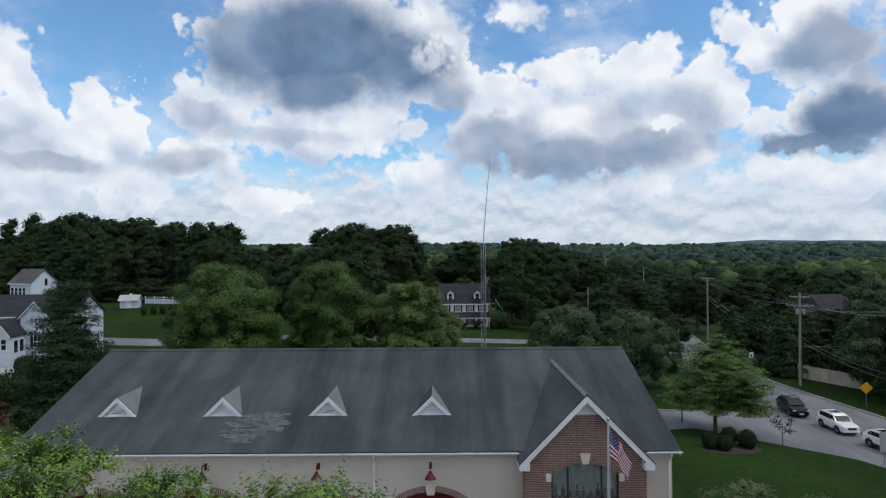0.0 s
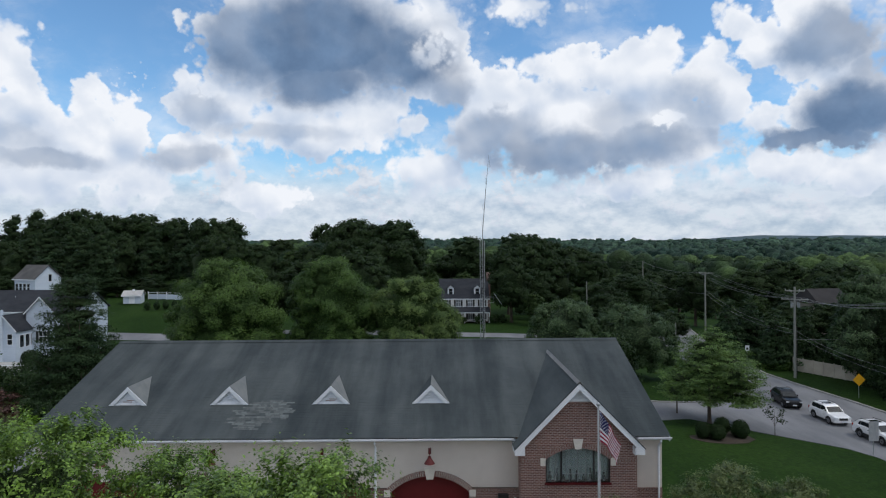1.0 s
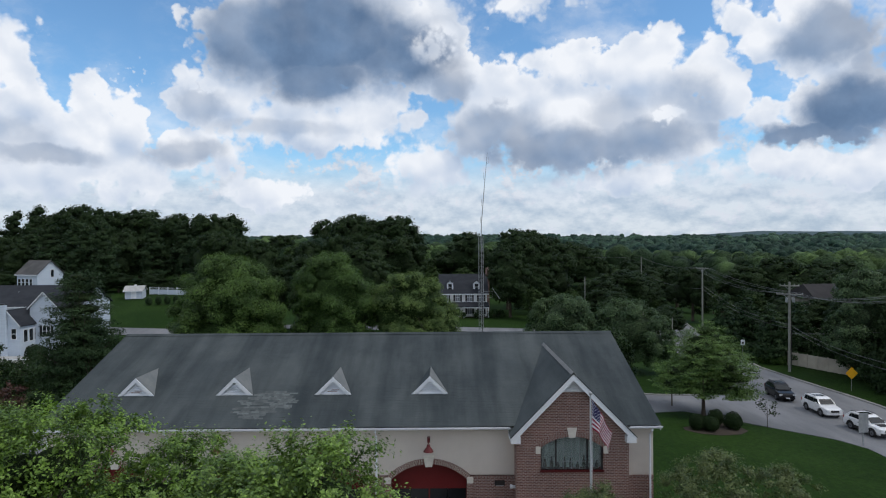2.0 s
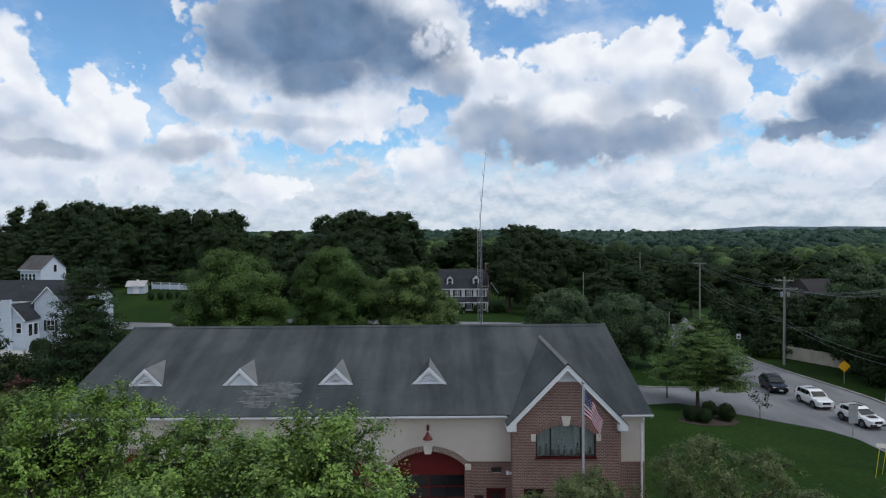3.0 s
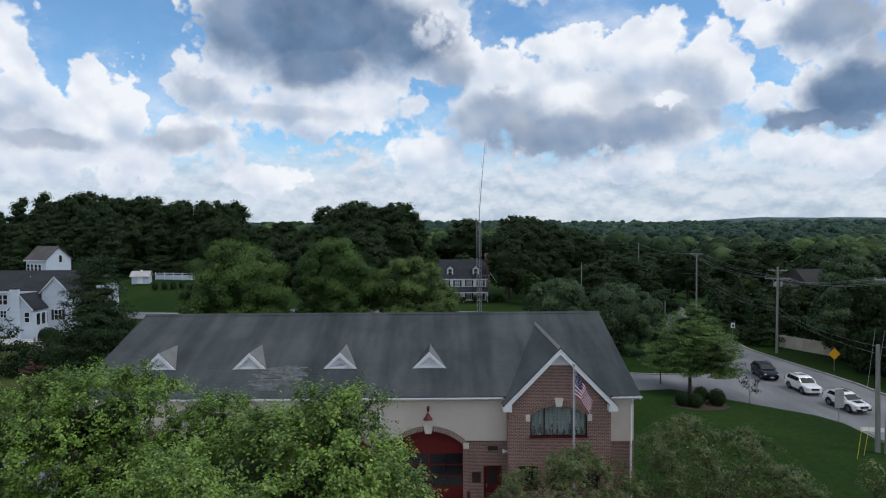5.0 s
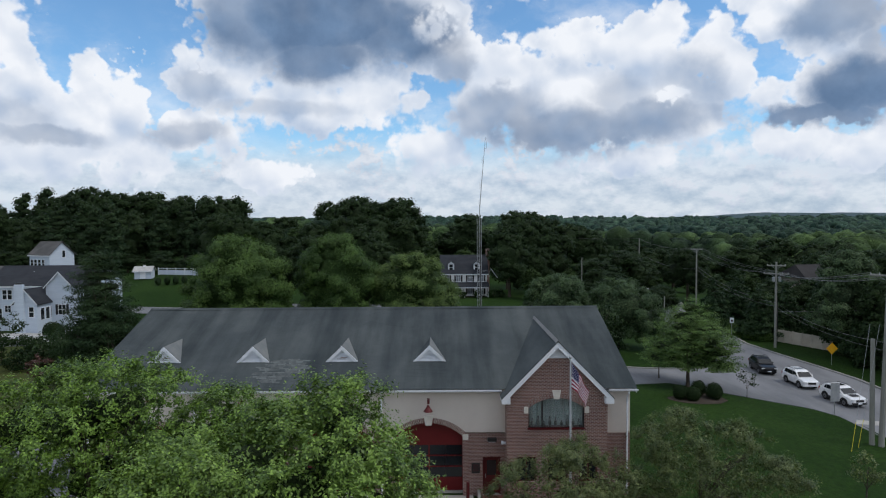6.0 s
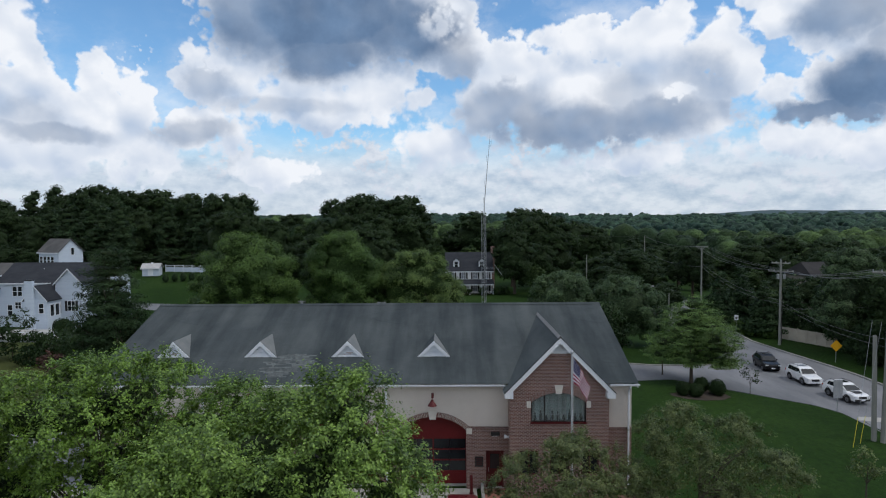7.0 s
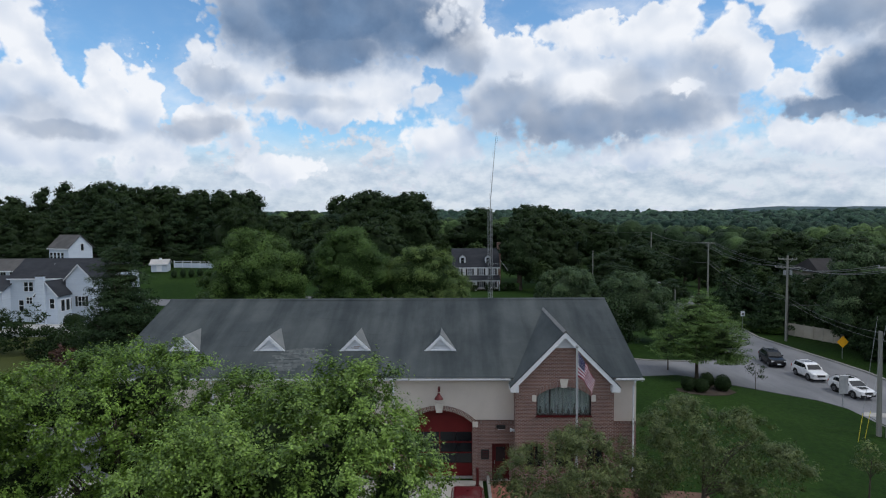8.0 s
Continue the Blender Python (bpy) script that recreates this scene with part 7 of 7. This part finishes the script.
def car_paint(name, colour):
    m = surface(name, colour, tuple(c * 1.06 for c in colour), 0.8, 0.3, 0.0, 5, spec=0.6 if max(colour) > 0.05 else 0.25)
    m.node_tree.nodes["Principled BSDF"].inputs["Coat Weight"].default_value = 0.6 if max(colour) > 0.05 else 0.2
    return m


def loft(sections, bm=None):
    """A skin over sections of equal numbers of points, with closed ends."""
    bm = bm or bmesh.new()
    rings = [[bm.verts.new(p) for p in s] for s in sections]
    n = len(rings[0])
    for a, b in zip(rings, rings[1:]):
        for i in range(n):
            bm.faces.new((a[i], a[(i + 1) % n], b[(i + 1) % n], b[i]))
    bm.faces.new(rings[0][::-1])
    bm.faces.new(rings[-1])
    return bm


def suv(at, heading, label, paint, length=4.65, width=1.86, high=1.68, boxy=0.0, cladding=False, rails=True, stripe=False):
    """A sport utility car that points along its own -y, standing on its wheels."""
    ob = thing("suv_car", pose(at[0], at[1], at[2] + 0.03, 0, 0, heading), label, "car")
    L, W = length / 2, width / 2
    belt, sill, hood = 1.04, 0.32, 1.0
    body_rows = []
    for y, w, top, low in ((-L, 0.74, 0.72, 0.42), (-L + 0.10, 0.88, 0.85, 0.32), (-L + 0.32, 0.96, 0.93, sill), (-L + 0.9, 1.0, hood, sill), (-L + 1.35, 1.0, belt, sill), (0, 1.0, belt + 0.02, sill),
                           (L - 1.1, 1.0, belt + 0.05, sill), (L - 0.25, 0.97, belt + 0.06, sill + 0.02), (L - 0.05, 0.92, 0.98, 0.36), (L, 0.85, 0.85, 0.45)):
        w *= W
        body_rows.append([(-w * 0.94, y, low), (-w, y, low + 0.12), (-w, y, top - 0.2), (-w * 0.96, y, top - 0.06), (-w * 0.84, y, top), (w * 0.84, y, top), (w * 0.96, y, top - 0.06), (w, y, top - 0.2), (w, y, low + 0.12), (w * 0.94, y, low)])
    body = part("body", loft(body_rows), paint, ob)
    cab = []
    front, back = -L + 1.08, L - 0.12
    for y, w, z in ((front, 0.88, belt), (front + 0.68 - 0.2 * boxy, 0.80, high - 0.14), (front + 0.98 - 0.2 * boxy, 0.78, high - 0.02), (0.2, 0.78, high), (back - 0.75 + 0.3 * boxy, 0.77, high - 0.03), (back - 0.45 + 0.25 * boxy, 0.76, high - 0.12), (back, 0.84, belt + 0.03)):
        w *= W
        q = (z - belt) / (high - belt)
        cab.append([(-W * 0.9, y if q > 0.05 else y, belt - 0.04), (-W * 0.9 + (W * 0.9 - w) * q * 0.9, y, belt + (z - belt) * 0.9), (-w * 0.88, y, z), (w * 0.88, y, z), (W * 0.9 - (W * 0.9 - w) * q * 0.9, y, belt + (z - belt) * 0.9), (W * 0.9, y, belt - 0.04)])
    part("cabin", loft(cab), paint, ob)
    inset = 0.012
    # side glass in three lights a side, windscreen and rear glass
    y0, y1 = front + 0.55 - 0.15 * boxy, back - 0.5 + 0.25 * boxy
    cuts = [y0 - 0.25, y0 + 0.62, y0 + 1.52, y1]
    for s in (-1, 1):
        for a, b in zip(cuts, cuts[1:]):
            zt = high - 0.15
            xb, xt = s * (W * 0.9 + inset), s * (W * 0.815 + inset)
            bm = bmesh.new()
            sl = 0.32 if a == cuts[0] else 0.0
            sr = 0.22 * (1 - boxy) if b == cuts[-1] else 0.0
            bm.faces.new([bm.verts.new(v) for v in ((xb, a + 0.015, belt + 0.05), (xb, b - 0.015, belt + 0.07), (xt, b - 0.015 - sr, zt), (xt, a + 0.015 + sl, zt))])
            part("side_window", bm, DARK_GLASS, ob)
        mir = part("mirror", box(s * (W + 0.02) - 0.1, s * (W + 0.02) + 0.1, front + 0.42, front + 0.52, belt + 0.02, belt + 0.17, bevel=0.03), TRIM if cladding else paint, ob)
    bm = bmesh.new()
    zt = high - 0.16
    f1 = front + 0.66 - 0.2 * boxy
    bm.faces.new([bm.verts.new(v) for v in ((-W * 0.80, front + 0.03 - 0.03, belt + 0.06), (W * 0.80, front, belt + 0.06), (W * 0.70, f1 - 0.03, zt), (-W * 0.70, f1 - 0.03, zt))])
    part("windscreen", bm, DARK_GLASS, ob)
    bm = bmesh.new()
    b1 = back - 0.42 + 0.25 * boxy
    bm.faces.new([bm.verts.new(v) for v in ((W * 0.76, back + 0.01, belt + 0.12), (-W * 0.76, back + 0.01, belt + 0.12), (-W * 0.68, b1 + 0.04, zt), (W * 0.68, b1 + 0.04, zt))])
    part("rear_window", bm, DARK_GLASS, ob)
    if rails:
        part("sunroof", box(-W * 0.5, W * 0.5, front + 1.0, front + 1.75, high - 0.004, high + 0.004), DARK_GLASS, ob)
    for s in (-1, 1):
        if rails:
            part("roof_rail", tube([(s * W * 0.7, front + 0.95, high - 0.03), (s * W * 0.7, front + 1.1, high + 0.06), (s * W * 0.7, back - 0.7, high + 0.05), (s * W * 0.7, back - 0.55, high - 0.05)], 0.022, sides=6), TRIM, ob)
        part("headlight", box(s * W * 0.74 - 0.17, s * W * 0.74 + 0.17, -L + 0.02, -L + 0.16, 0.68, 0.82, bevel=0.03), LAMP, ob)
        part("tail_light", box(s * W * 0.84 - 0.09, s * W * 0.84 + 0.09, L - 0.12, L + 0.01, 0.78, 1.02, bevel=0.02), TAIL, ob)
        for y in (-L + 0.88, L - 0.92):
            wheel = new("wheel")
            wheel.parent = ob
            x = s * (W - 0.1)
            part("tyre", tube([(x - 0.11, y, 0.36), (x - 0.09, y, 0.36), (x + 0.09, y, 0.36), (x + 0.11, y, 0.36)], [0.31, 0.365, 0.365, 0.31], sides=20), TYRE, wheel)
            part("rim", tube([(x + s * 0.105, y, 0.34), (x + s * 0.122, y, 0.34)], [0.21, 0.19], sides=16), RIM, wheel)
            part("hub", tube([(x + s * 0.12, y, 0.34), (x + s * 0.13, y, 0.34)], [0.06, 0.05], sides=8), TRIM, wheel)
            ring = [(math.cos(t), math.sin(t)) for t in np.linspace(-0.15, math.pi + 0.15, 13)]
            bm = bmesh.new()
            for r0, r1 in (((0.36, 0.46)),):
                v = [[bm.verts.new((s * (W + d), y + r * c, 0.34 + r * q)) for c, q in ring] for r, d in ((r0, 0.012), (r1, 0.012), (r0, -0.2))]
                for i in range(12):
                    bm.faces.new((v[0][i], v[0][i + 1], v[1][i + 1], v[1][i]))
                    bm.faces.new((v[2][i], v[2][i + 1], v[0][i + 1], v[0][i]))
            part("wheel_arch", bm, TRIM, ob)
    part("grille", box(-W * 0.48, W * 0.48, -L - 0.01, -L + 0.1, 0.56, 0.78, bevel=0.02), TRIM, ob)
    part("front_bumper", box(-W * 0.86, W * 0.86, -L - 0.03, -L + 0.25, 0.34, 0.56 if cladding else 0.5, bevel=0.04), TRIM if cladding else paint, ob)
    part("rear_bumper", box(-W * 0.86, W * 0.86, L - 0.25, L + 0.04, 0.38, 0.62, bevel=0.04), TRIM if cladding else paint, ob)
    part("front_plate", box(-0.2, 0.2, -L - 0.045, -L - 0.03, 0.4, 0.52), WHITE, ob, "plain number plate")
    for s in (-1, 1):
        part("sill_trim", box(s * W - 0.02, s * W + 0.02, -L + 1.25, L - 1.3, 0.26, 0.52 if cladding else 0.34), TRIM, ob)
        for y in (front + 0.62, front + 1.55):
            part("door_handle", box(s * W - 0.015, s * W + 0.025, y + 0.5, y + 0.68, 0.84, 0.88, bevel=0.008), TRIM if cladding else paint, ob)
    if stripe:
        part("hood_decal", prism([(-0.34, -L + 0.45), (0.34, -L + 0.45), (0.42, front - 0.06), (-0.42, front - 0.06)], 0.985, 1.03, axis="z"), TRIM, ob, "matt black bonnet decal")
    return ob


PAINT_WHITE = car_paint("white_car_paint", (0.72, 0.73, 0.75))
PAINT_BLACK = car_paint("black_car_paint", (0.006, 0.0065, 0.008))
PAINT_RED = car_paint("red_car_paint", (0.085, 0.005, 0.009))
suv(on(35.3, 33.9), -8, "black sport utility car waiting on the road", PAINT_BLACK, 4.15, 1.72, 1.62)
suv(on(36.1, 28.0), 0, "white boxy sport utility car waiting on the road", PAINT_WHITE, 4.05, 1.72, 1.64, boxy=0.6)
suv(on(36.5, 22.0), 7, "white sport utility car with black cladding on the road", PAINT_WHITE, 4.1, 1.72, 1.58, cladding=True, stripe=True)
suv(on(-0.2, -5.4), 0, "dark red car parked before the bay door", PAINT_RED, 4.4, 1.8, 1.5, rails=False)
